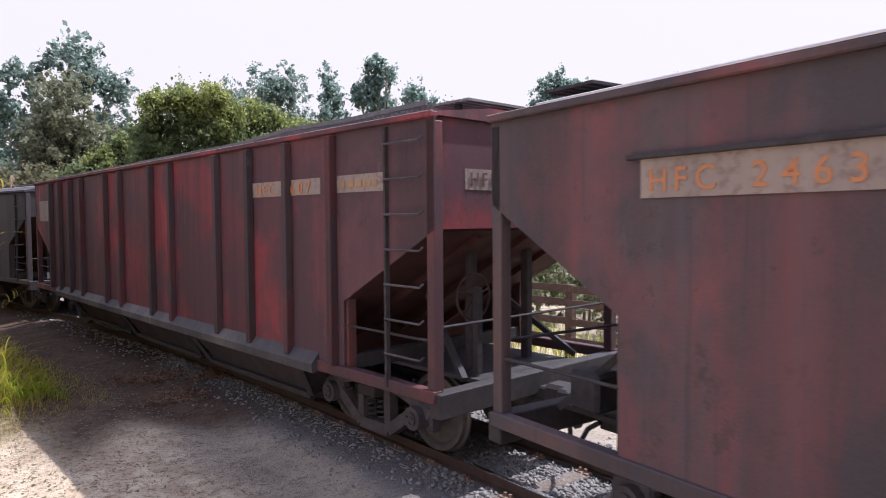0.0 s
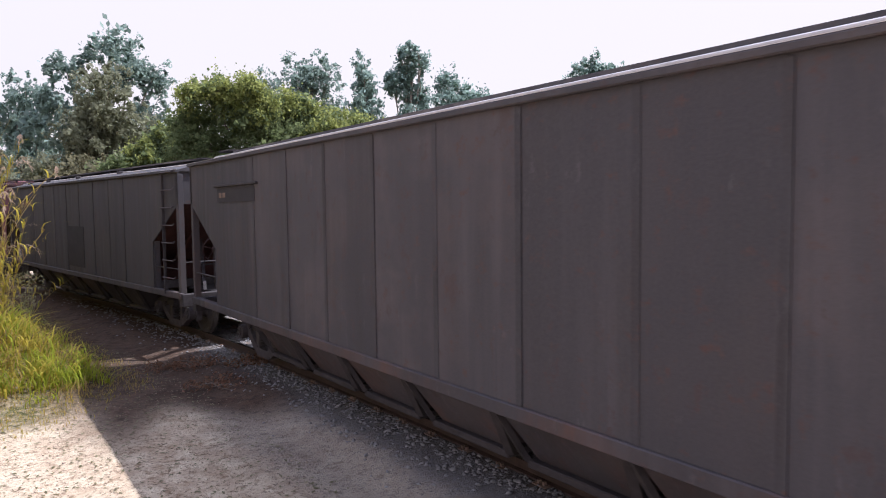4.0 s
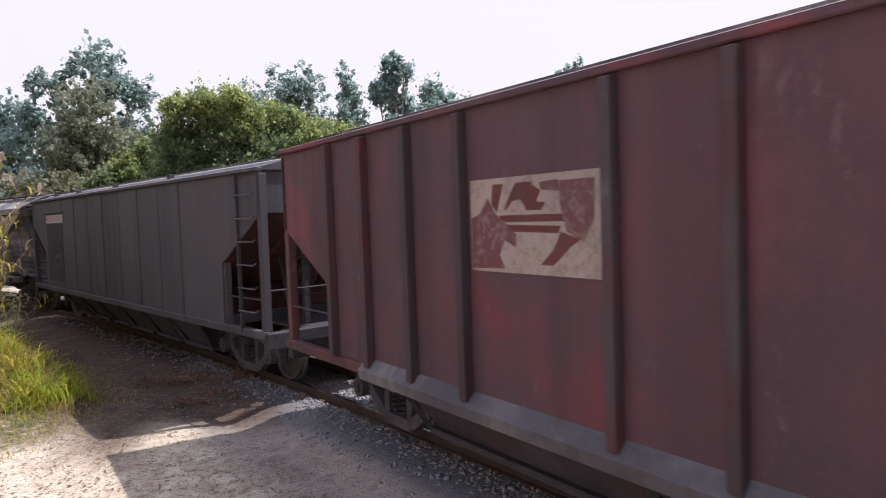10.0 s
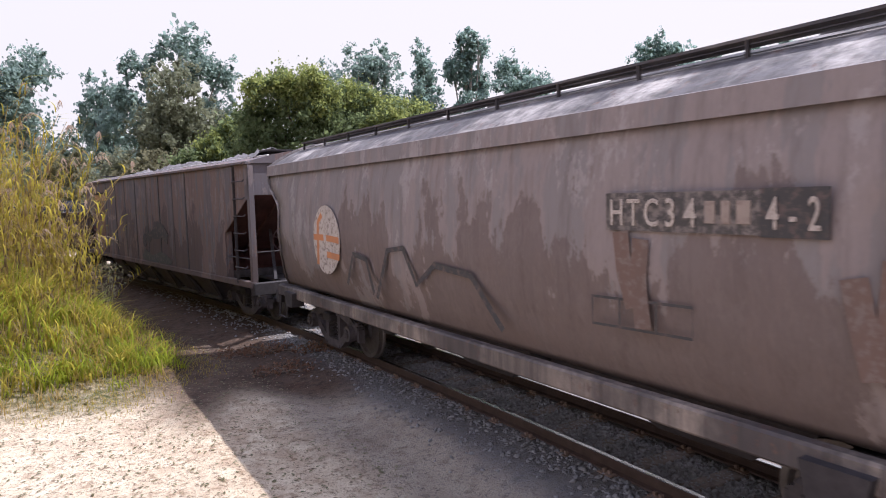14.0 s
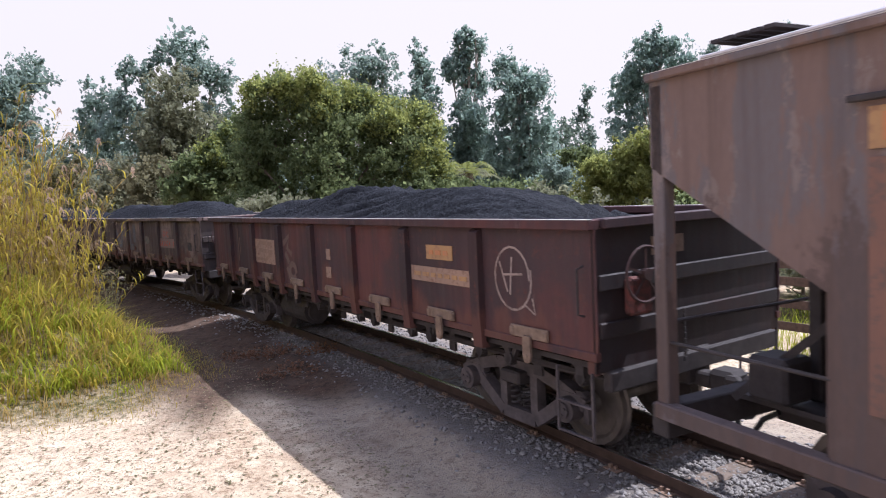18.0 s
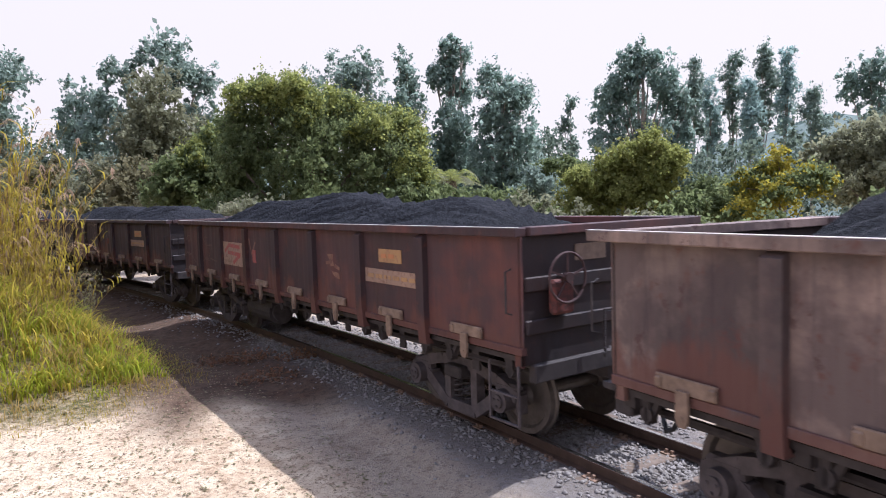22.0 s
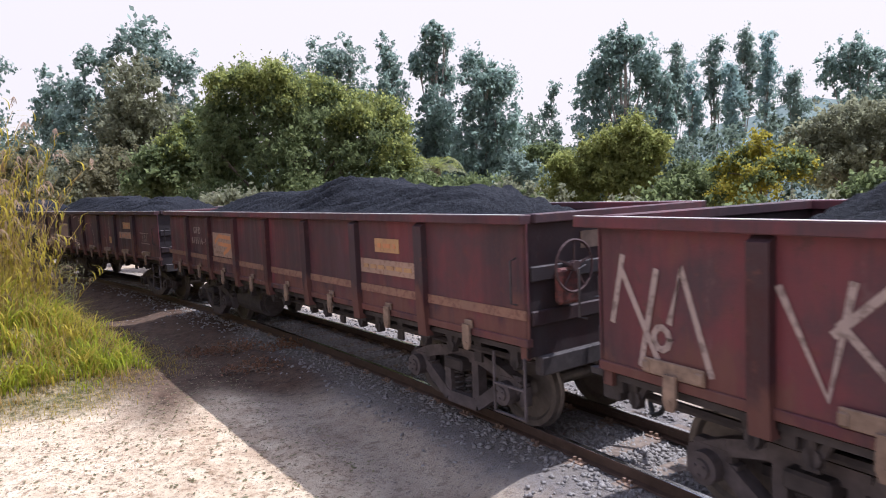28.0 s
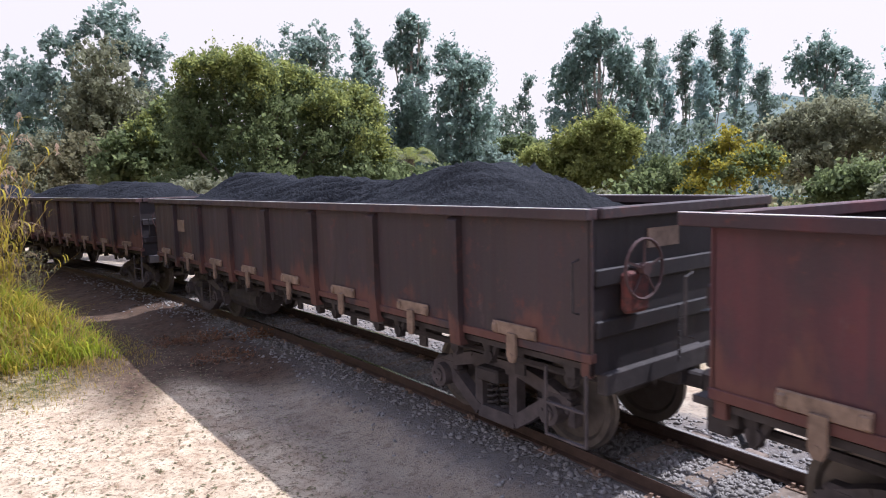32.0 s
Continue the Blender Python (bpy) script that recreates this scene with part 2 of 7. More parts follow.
M_BALLAST = plain_material("ballast_stone", (0.235, 0.215, 0.205), 0.9, 0, 0.45, 25)
# dark red for the open ends: their shade is put into this colour
M_SLOPE = plain_material("shaded_red_underside", (0.052, 0.019, 0.018), 0.85, 0, 0.5, 4)
# end paint kept near black: the shade between wagons is in its colour
M_ENDSHADE = paint_material("shade_tinted_end_paint", dust=(0.045, 0.036, 0.038), rust=(0.05, 0.02, 0.018), dusty=0.5, grime=(0.022, 0.018, 0.021))
M_LATCH = plain_material("chalky_latch", (0.195, 0.135, 0.10), 0.85, 0, 0.4)
M_RIM = plain_material("bare_worn_edge", (0.66, 0.60, 0.58), 0.38, 0.5, 0.2)
M_DULL = text_color("grimy_number_band", (0.30, 0.235, 0.20), 0.5, (0.19, 0.135, 0.115))
M_YELLOW = text_color("faded_yellow_plate", (0.37, 0.215, 0.10), 0.52, (0.24, 0.13, 0.08))
M_WHITE = text_color("chalky_white_plate", (0.48, 0.41, 0.355), 0.55, (0.33, 0.26, 0.22))
M_ORANGE = text_color("orange_lettering", (0.46, 0.19, 0.08), 0.55, (0.30, 0.19, 0.13))
M_FAINT = text_color("faint_brown_mark", (0.10, 0.060, 0.048), 0.5, (0.065, 0.05, 0.048))
M_FADEDRED = text_color("faded_red_badge", (0.30, 0.075, 0.065), 0.52, (0.22, 0.13, 0.12))
M_OVERPAINT = text_color("dark_overpaint", (0.115, 0.042, 0.042), 0.50, (0.19, 0.12, 0.105))
M_TAN = text_color("faded_tan_panel", (0.30, 0.195, 0.145), 0.52, (0.16, 0.085, 0.065))
M_TANMARK = text_color("worn_marks_on_tan", (0.235, 0.145, 0.105), 0.5, (0.27, 0.175, 0.13))
M_DIMBAND = text_color("dim_tan_band", (0.165, 0.112, 0.082), 0.5, (0.09, 0.07, 0.062))
M_DIMORANGE = text_color("dim_orange_marks", (0.27, 0.135, 0.07), 0.46, (0.14, 0.095, 0.07))
M_DULLRED = text_color("dull_red_patch", (0.14, 0.040, 0.034), 0.45, (0.06, 0.032, 0.03))
M_REDTEXT = text_color("red_lettering", (0.45, 0.075, 0.05), 0.6)
M_CHALK = text_color("pale_spray_paint", (0.32, 0.245, 0.22))
M_PALE = text_color("chalky_pale_paint", (0.46, 0.39, 0.345))
M_DARKMARK = text_color("dark_marking", (0.05, 0.045, 0.045))
M_GRATE = plain_material("dull_galvanised_steel", (0.17, 0.165, 0.165), 0.65, 0.2, 0.3)
M_FENCE = plain_material("weathered_fence_wood", (0.105, 0.068, 0.05), 0.9, 0, 0.4, 12)
M_BARK = plain_material("tree_bark", (0.17, 0.13, 0.10), 0.95, 0, 0.4, 6, 0.5)
M_PALEBARK = plain_material("eucalyptus_bark", (0.30, 0.25, 0.21), 0.9, 0, 0.35, 4, 0.4)
M_GROUND = ground_material()


def ore_material():
    n = Nodes("dark_ore_fines")
    v = n.coords()
    f = n.noise(v, 26.0, 7, 0.75)
    g = n.noise(v, 1.3, 4)
    c = n.mix(n.ramp(f, [(0.35, 0.0), (0.75, 1.0)]), (0.006, 0.006, 0.009), (0.033, 0.035, 0.043))
    c = n.mix(n.ramp(g, [(0.5, 0.0), (0.7, 0.5)]), c, (0.027, 0.029, 0.036))
    n.bump(n.mix(0.55, f, n.noise(n.coords((0.7, 1.6, 1)), 7.0, 6, 0.7)), 1.0, 0.10)
    return n.done(c, 0.8, 0, 0.14)


M_ORE = ore_material()
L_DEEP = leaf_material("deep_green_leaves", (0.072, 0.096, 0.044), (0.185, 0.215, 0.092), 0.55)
# these three are made pale and bluish: haze put into the leaf colour
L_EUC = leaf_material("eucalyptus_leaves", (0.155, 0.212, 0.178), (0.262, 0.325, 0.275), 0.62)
L_HAZY = leaf_material("haze_tinted_leaves", (0.225, 0.305, 0.290), (0.330, 0.415, 0.385), 0.62)
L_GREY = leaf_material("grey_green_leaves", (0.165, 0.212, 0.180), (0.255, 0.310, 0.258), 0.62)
L_OLIVE = leaf_material("olive_brown_leaves", (0.148, 0.152, 0.098), (0.258, 0.258, 0.162), 0.5)
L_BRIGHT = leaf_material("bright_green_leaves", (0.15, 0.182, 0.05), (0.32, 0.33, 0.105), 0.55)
L_YELLOW = leaf_material("yellowing_leaves", (0.165, 0.180, 0.028), (0.330, 0.270, 0.040), 0.55)
L_DRY = leaf_material("dry_twig_leaves", (0.118, 0.112, 0.062), (0.215, 0.195, 0.11), 0.45)
L_GRASS = leaf_material("tall_green_grass", (0.165, 0.155, 0.016), (0.42, 0.33, 0.05), 0.6)
L_STRAW = leaf_material("dry_straw_grass", (0.23, 0.16, 0.048), (0.38, 0.265, 0.09), 0.5)
L_THATCH = leaf_material("dead_grass_thatch", (0.090, 0.062, 0.034), (0.200, 0.135, 0.070), 0.35)
L_DEAD = leaf_material("brown_dead_leaves", (0.11, 0.055, 0.032), (0.24, 0.135, 0.085), 0.3)
L_LUSH = leaf_material("lush_green_grass", (0.095, 0.14, 0.01), (0.33, 0.345, 0.03), 0.6)
L_PLUME = leaf_material("pinkish_grass_plumes", (0.290, 0.195, 0.145), (0.420, 0.310, 0.220), 0.5)
L_BUSH = leaf_material("yellow_green_bush_leaves", (0.105, 0.118, 0.034), (0.250, 0.250, 0.075), 0.55)
L_WOODS = leaf_material("shady_wood_leaves", (0.08, 0.108, 0.085), (0.165, 0.202, 0.15), 0.5)
# far woods pale and bluish too, the haze in their colour
L_FAR = leaf_material("haze_tinted_woods", (0.105, 0.150, 0.142), (0.175, 0.225, 0.202), 0.45)

# ---------------------------------------------------------------- mesh tools


class Shape:
    """Collects vertices and faces of one part."""

    def __init__(self):
        self.v, self.f = [], []

    def add(self, verts, faces):
        o = len(self.v)
        self.v += [tuple(p) for p in verts]
        self.f += [tuple(i + o for i in f) for f in faces]
        return self

    def box(self, x0, x1, y0, y1, z0, z1, c=0.0):
        """A box between the limits, its edges cut off by c."""
        if c <= 0:
            return self.add([(x, y, z) for x in (x0, x1) for y in (y0, y1) for z in (z0, z1)],
                            [(0, 1, 3, 2), (4, 6, 7, 5), (0, 4, 5, 1), (2, 3, 7, 6), (0, 2, 6, 4), (1, 5, 7, 3)])
        c = min(c, 0.4 * min(x1 - x0, y1 - y0, z1 - z0))
        vs, idx = [], {}
        lim = ((x0, x1), (y0, y1), (z0, z1))
        for i in range(8):
            s = (i >> 2 & 1, i >> 1 & 1, i & 1)
            for ax in range(3):
                p = [lim[k][s[k]] + (0 if k == ax else (c if s[k] == 0 else -c)) for k in range(3)]
                idx[(s, ax)] = len(vs)
                vs.append(p)
        fs = []
        for ax in range(3):
            u, w = (ax + 1) % 3, (ax + 2) % 3
            for e in (0, 1):
                q = []
                for a, b in ((0, 0), (1, 0), (1, 1), (0, 1)):
                    s = [0, 0, 0]
                    s[ax], s[u], s[w] = e, a, b
                    q.append(idx[(tuple(s), ax)])
                fs.append(tuple(q) if e else tuple(q[::-1]))
            for a in (0, 1):
                for b in (0, 1):
                    s0, s1 = [0, 0, 0], [0, 0, 0]
                    s0[ax], s1[ax] = 0, 1
                    s0[u] = s1[u] = a
                    s0[w] = s1[w] = b
                    q = (idx[(tuple(s0), u)], idx[(tuple(s1), u)], idx[(tuple(s1), w)], idx[(tuple(s0), w)])
                    fs.append(q if (a + b) % 2 else q[::-1])
        for i in range(8):
            s = (i >> 2 & 1, i >> 1 & 1, i & 1)
            q = (idx[(s, 0)], idx[(s, 1)], idx[(s, 2)])
            fs.append(q if sum(s) % 2 else q[::-1])
        return self.add(vs, fs)

    def prism(self, poly, axis, a, b):
        """A polygon in the plane across axis, drawn out from a to b."""
        put = {"x": lambda u, w, h: (h, u, w), "y": lambda u, w, h: (u, h, w), "z": lambda u, w, h: (u, w, h)}[axis]
        n = len(poly)
        vs = [put(u, w, a) for u, w in poly] + [put(u, w, b) for u, w in poly]
        fs = [tuple(range(n))[::-1], tuple(range(n, 2 * n))] + [(i, (i + 1) % n, n + (i + 1) % n, n + i) for i in range(n)]
        return self.add(vs, fs)

    def bar(self, p, q, w, h=None, up=(0, 0, 1)):
        """A straight bar from p to q of width w and height h."""
        h = w if h is None else h
        p, q = Vector(p), Vector(q)
        d = (q - p).normalized()
        s = d.cross(Vector(up))
        s = s.normalized() if s.length > 1e-4 else Vector((1, 0, 0))
        u = s.cross(d).normalized()
        vs = [o + s * (w / 2 * a) + u * (h / 2 * b) for o in (p, q) for a, b in ((-1, -1), (1, -1), (1, 1), (-1, 1))]
        return self.add(vs, [(3, 2, 1, 0), (4, 5, 6, 7)] + [(i, (i + 1) % 4, 4 + (i + 1) % 4, 4 + i) for i in range(4)])

    def tube(self, pts, r, n=6, r1=None, closed=False):
        """A round tube along points, tapering to r1."""
        pts = [Vector(p) for p in pts]
        m = len(pts)
        vs, fs = [], []
        for i, p in enumerate(pts):
            a = pts[(i - 1) % m] if (closed or i > 0) else p
            b = pts[(i + 1) % m] if (closed or i < m - 1) else p
            d = (b - a).normalized()
            ref = Vector((0, 0, 1)) if abs(d.z) < 0.9 else Vector((1, 0, 0))
            s = d.cross(ref).normalized()
            u = s.cross(d)
            rr = r if r1 is None else r + (r1 - r) * i / max(1, m - 1)
            vs += [p + (s * math.cos(2 * math.pi * k / n) + u * math.sin(2 * math.pi * k / n)) * rr for k in range(n)]
        for i in range(m if closed else m - 1):
            j = (i + 1) % m
            fs += [(i * n + k, i * n + (k + 1) % n, j * n + (k + 1) % n, j * n + k) for k in range(n)]
        if not closed:
            fs += [tuple(range(n))[::-1], tuple(range((m - 1) * n, m * n))]
        return self.add(vs, fs)

    def disc(self, c, axis, r, a, b, n=20):
        """A cylinder about an axis through c, from a to b along it."""
        poly = [(c[0] + r * math.cos(2 * math.pi * k / n), c[1] + r * math.sin(2 * math.pi * k / n)) for k in range(n)]
        return self.prism(poly, axis, a, b)

    def mesh(self, name, mat):
        me = bpy.data.meshes.new(name)
        me.from_pydata(self.v, [], self.f)
        me.materials.append(mat)
        bm = bmesh.new()
        bm.from_mesh(me)
        bmesh.ops.recalc_face_normals(bm, faces=bm.faces)
        bm.to_mesh(me)
        bm.free()
        return me


def part(name, shape, mat, parent, label="", at=None, color=None):
    """One mesh as a part under its thing; shape may be a ready mesh."""
    me = shape if isinstance(shape, bpy.types.Mesh) else shape.mesh(name, mat)
    ob = new(name, me)
    ob.parent = parent
    if at is not None:
        ob.matrix_basis = at if isinstance(at, Matrix) else Matrix.Translation(at)
    if color is not None:
        ob.color = (*color, 1)
    if label:
        tagged(ob, label)
    return ob


def thing(name, label, category, group="", at=None, kind=""):
    ob = new(name)
    ob.empty_display_size = 0.3
    if at is not None:
        ob.matrix_basis = at
    return tagged(ob, label, category, group, kind)


def single(name, shape, mat, label, category, group="", at=None, kind=""):
    ob = new(name, shape if isinstance(shape, bpy.types.Mesh) else shape.mesh(name, mat))
    if at is not None:
        ob.matrix_basis = at
    return tagged(ob, label, category, group, kind)


def fast_mesh(name, verts, quads, mat, smooth=False):
    """A mesh from arrays of vertices and of four-cornered faces."""
    me = bpy.data.meshes.new(name)
    verts = np.asarray(verts, np.float32)
    quads = np.asarray(quads, np.int32)
    me.vertices.add(len(verts))
    me.vertices.foreach_set("co", verts.ravel())
    me.loops.add(quads.size)
    me.loops.foreach_set("vertex_index", quads.ravel())
    me.polygons.add(len(quads))
    me.polygons.foreach_set("loop_start", np.arange(0, quads.size, quads.shape[1], dtype=np.int32))
    if smooth:
        me.polygons.foreach_set("use_smooth", np.ones(len(quads), bool))
    me.update(calc_edges=True)
    me.materials.append(mat)
    return me


GLYPHS = {}


def draw_glyphs(characters):
    """Thin meshes of single letters one unit high, upright and facing -y, their lower middle at the origin."""
    for ch in characters:
        cu = bpy.data.curves.new("letter", "FONT")
        cu.body, cu.size, cu.extrude, cu.offset, cu.resolution_u = ch, 1.0, 0.002, 0.008, 3
        ob = new("letter", cu)
        me = bpy.data.meshes.new_from_object(ob.evaluated_get(bpy.context.evaluated_depsgraph_get()))
        bpy.data.objects.remove(ob)
        xs = [v.co.x for v in me.vertices]
        mid = (min(xs) + max(xs)) / 2
        for v in me.vertices:
            v.co = (v.co.x - mid, -v.co.z, v.co.y)
        GLYPHS[ch] = me


def letters(parent, body, at, size, mat, width, label=""):
    """Writing in evenly spaced letters, each a part; at is the lower left corner."""
    pitch = width / len(body)
    for k, ch in enumerate(body):
        if ch == " ":
            continue
        if (ch, mat.name) not in GLYPHS:
            me = GLYPHS[ch].copy()
            me.materials.clear()
            me.materials.append(mat)
            GLYPHS[(ch, mat.name)] = me
        part("letter", GLYPHS[(ch, mat.name)], None, parent, label, at @ Matrix.Translation(((k + 0.5) * pitch, 0, 0)) @ Matrix.Diagonal((pitch * 1.25, 1, size, 1)))


draw_glyphs("0123456789CDFGHT-")

# ---------------------------------------------------------------- the line of the railway
HEAD, BEND, REACH, CANT = radians(-54.23), -0.0093, 5.01, 0.0213
S_FAR, S_NEAR = -75.0, 15.0     # the curve lies between; straight beyond


def centre(s):
    """Place and heading of the track's centre line, s metres along it (trains run towards larger s)."""
    c = min(max(s, S_FAR), S_NEAR)
    x = -math.sin(HEAD) * REACH + (math.sin(HEAD + BEND * c) - math.sin(HEAD)) / BEND
    y = math.cos(HEAD) * REACH - (math.cos(HEAD + BEND * c) - math.cos(HEAD)) / BEND
    th = HEAD + BEND * c
    return x + math.cos(th) * (s - c), y + math.sin(th) * (s - c), th


def beside(s, u, z=0.0):
    """A point u metres to the far side of the line (camera side: negative)."""
    x, y, th = centre(s)
    return x - math.sin(th) * u, y + math.cos(th) * u, z


_R = 1 / BEND                    # the curve's centre lies on the camera's side
_CX, _CY = -math.sin(HEAD) * (REACH + _R), math.cos(HEAD) * (REACH + _R)


def line_coords(x, y):
    """s and u of places given as arrays."""
    dx, dy = x - _CX, y - _CY
    u = np.hypot(dx, dy) - abs(_R)
    ang = np.arctan2(dy, dx)
    s = -(ang - (HEAD + math.pi / 2)) / abs(BEND) 
    s = np.where(s > 330, s - 2 * math.pi / abs(BEND), s)
    out_u, out_s = u, s
    for lim, far in ((S_FAR, True), (S_NEAR, False)):
        cx, cy, th = centre(lim)
        along = (x - cx) * math.cos(th) + (y - cy) * math.sin(th)
        across = -(x - cx) * math.sin(th) + (y - cy) * math.cos(th)
        use = (along < 0) & (s < lim) if far else (along > 0) & (s > lim)
        out_u, out_s = np.where(use, across, out_u), np.where(use, lim + along, out_s)
    return out_s, out_u


def smooth(a):
    a = np.clip(a, 0, 1)
    return a * a * (3 - 2 * a)


def ripple(x, y, seed=0.0):
    """A cheap uneven surface, about -1 to 1."""
    return (np.sin(x * 1.7 + seed) * np.cos(y * 1.3 - seed) + 0.5 * np.sin(x * 4.1 + y * 3.3 + seed * 2)
            + 0.3 * np.sin(x * 9.3 - y * 7.9 + seed) + 0.2 * np.cos(x * 17.1 + y * 21.7)) / 2


def bank(x, y):
    """How far a place lies inside the grassy bank beside the line, 0 to 1."""
    s, u = line_coords(x, y)
    edge = 2.9 + 0.15 * np.sin(s * 0.9) - smooth((s + 15) / 2) * 0.4
    return smooth((-u - edge) / 2.6) * smooth((-s - 10.5) / 4.2) * smooth((s + 70) / 8)


def thicket(x, y):
    """Where tall grass grows on the bank, 0 to 1."""
    s, u = line_coords(x, y)
    return smooth((-u - 3.2 + 0.3 * np.sin(s * 1.3)) / 1.0) * smooth((-s - 12.9 + 0.5 * np.sin(u * 2.1)) / 2.8) * smooth((s + 70) / 8)


def apron(x, y):
    """The strip of short grass round the bank's foot, 0 to 1."""
    s, u = line_coords(x, y)
    front = 9.5 + 1.0 * smooth((u + 4.6) / 2.0) + 0.3 * np.sin(u * 1.9)
    return smooth((-s - front) / 1.6) * smooth((-u - 2.15) / 0.6) * smooth((s + 70) / 8)


def ground_height(x, y):
    s, u = line_coords(x, y)
    a = np.abs(u)
    z = -0.15 - 0.14 * smooth((a - 1.25) / 0.7)
    rough = smooth((a - 1.6) / 1.5)
    z = z + 0.025 * ripple(x, y) * rough + 0.06 * rough * np.sin(x * 0.31) * np.cos(y * 0.23)
    z = z + 1.15 * bank(x, y) + 1.5 * bank(x, y) * smooth((-u - 4.5) / 5)
    far = smooth((np.hypot(x, y) - 70) / 120)
    z = z + far * (1.5 + 1.5 * np.sin(x * 0.013) * np.cos(y * 0.017))
    return z

# ---------------------------------------------------------------- ground and track


def build_ground():
    n = 310
    t = np.linspace(-1, 1, n)
    g = 2.77 * np.sinh(7.5 * t)
    X, Y = np.meshgrid(g - 2.0, g + 8.0, indexing="ij")
    Z = ground_height(X, Y)
    i = np.arange(n - 1)
    a = (i[:, None] * n + i[None, :]).ravel()
    me = fast_mesh("ground", np.stack([X.ravel(), Y.ravel(), Z.ravel()], 1), np.stack([a, a + n, a + n + 1, a + 1], 1), M_GROUND, True)
    s, u = line_coords(X, Y)
    r = np.hypot(X, Y)
    wood = smooth((u - 7.6 + 0.8 * np.sin(X * 0.5) * np.cos(Y * 0.4)) / 1.6) * smooth((np.abs(s + 13.5) - 2.2) / 1.5 + smooth((u - 13) / 3))
    grassy = np.clip(np.maximum.reduce([0.75 * apron(X, Y), bank(X, Y), wood, smooth((r - 40) / 20), 0.45 * smooth((u - 2.4) / 1.5) * smooth((s + 9) / 3)]), 0, 1)
    # gravel near the rails; the wide outer band puts train shade into colour
    gravel_shade = np.maximum(smooth((2.05 - np.abs(u) + 0.25 * ripple(X, Y, 2.0)) / 0.9), 0.55 * smooth((3.1 - np.abs(u) + 0.4 * ripple(X, Y, 2.0)) / 1.0))
    humus = smooth((-s - 8.6 + 0.6 * np.sin(u * 3)) / 1.6) * smooth((-u - 0.8 + 0.9 * smooth((-s - 13) / 2)) / 0.6) * (1 - 0.8 * bank(X, Y)) * smooth((s + 60) / 10) * smooth((4.4 + u) / 1.2)
    humus = np.maximum(humus, 0.15 * smooth((0.9 - np.abs(-u - 2.3)) / 0.5) * smooth((s + 9) / 2))
    for nm, val in (("grassy", grassy), ("gravel_shade", gravel_shade), ("humus", humus)):
        me.attributes.new(nm, "FLOAT", "POINT").data.foreach_set("value", val.ravel().astype(np.float32))
    ob = new("ground", me)
    tagged(ob, "pale trodden dirt ground beside the railway line", "ground", "", "structure")


def rail_shape(u, z, s0, s1, profile):
    sh = Shape()
    steps = int((s1 - s0) / 0.5)
    vs, fs, k = [], [], len(profile)
    for i in range(steps + 1):
        s = s0 + (s1 - s0) * i / steps
        for du, dz in profile:
            x, y, _ = beside(s, u + du)
            vs.append((x, y, z + dz))
    for i in range(steps):
        fs += [(i * k + j, i * k + (j + 1) % k, (i + 1) * k + (j + 1) % k, (i + 1) * k + j) for j in range(k)]
    fs += [tuple(range(k)), tuple(range(steps * k, steps * k + k))]
    return sh.add(vs, fs)


def build_track():
    track = thing("railway_track", "narrow gauge railway track on stone ballast in a bend", "track", kind="structure")
    for u in (-0.535, 0.535):
        z = u * CANT
        web = [(-0.06, -0.135), (0.06, -0.135), (0.055, -0.118), (0.012, -0.105), (0.012, -0.045), (0.033, -0.035), (0.033, -0.004),
               (-0.033, -0.004), (-0.033, -0.035), (-0.012, -0.045), (-0.012, -0.105), (-0.055, -0.118)]
        rail = part("rail", rail_shape(u, z, -110, 40, web), M_RAIL, track, "rusty steel rail with a bright head")
        part("rail_head", rail_shape(u, z, -110, 40, [(-0.028, -0.004), (0.028, -0.004), (0.024, 0.0), (-0.024, 0.0)]), M_RAILTOP, rail)
    sleeper = Shape().box(-0.11, 0.11, -0.95, 0.95, -0.14, 0.0, 0.012).mesh("sleeper", M_SLEEPER)
    plate = Shape().box(-0.09, 0.09, -0.14, 0.14, 0.0, 0.012, 0.004)
    for dy in (-0.09, 0.09):
        plate.box(-0.05, -0.02, dy - 0.015, dy + 0.015, 0.012, 0.045)
        plate.box(0.02, 0.05, dy - 0.015, dy + 0.015, 0.012, 0.045)
    plate = plate.mesh("tie_plate", M_PLATE_STEEL)
    rng = random.Random(4)
    s = -60.0
    while s < 16:
        x, y, th = centre(s)
        ob = part("sleeper", sleeper, None, track, "", pose(x, y, -0.137 + rng.uniform(-0.008, 0.004), math.degrees(CANT), 0, math.degrees(th) + rng.uniform(-1.5, 1.5)))
        if -16 < s < 3:
            for u in (-0.535, 0.535):
                part("tie_plate", plate, None, ob, "", (0, u, 0.001))
        s += 0.62


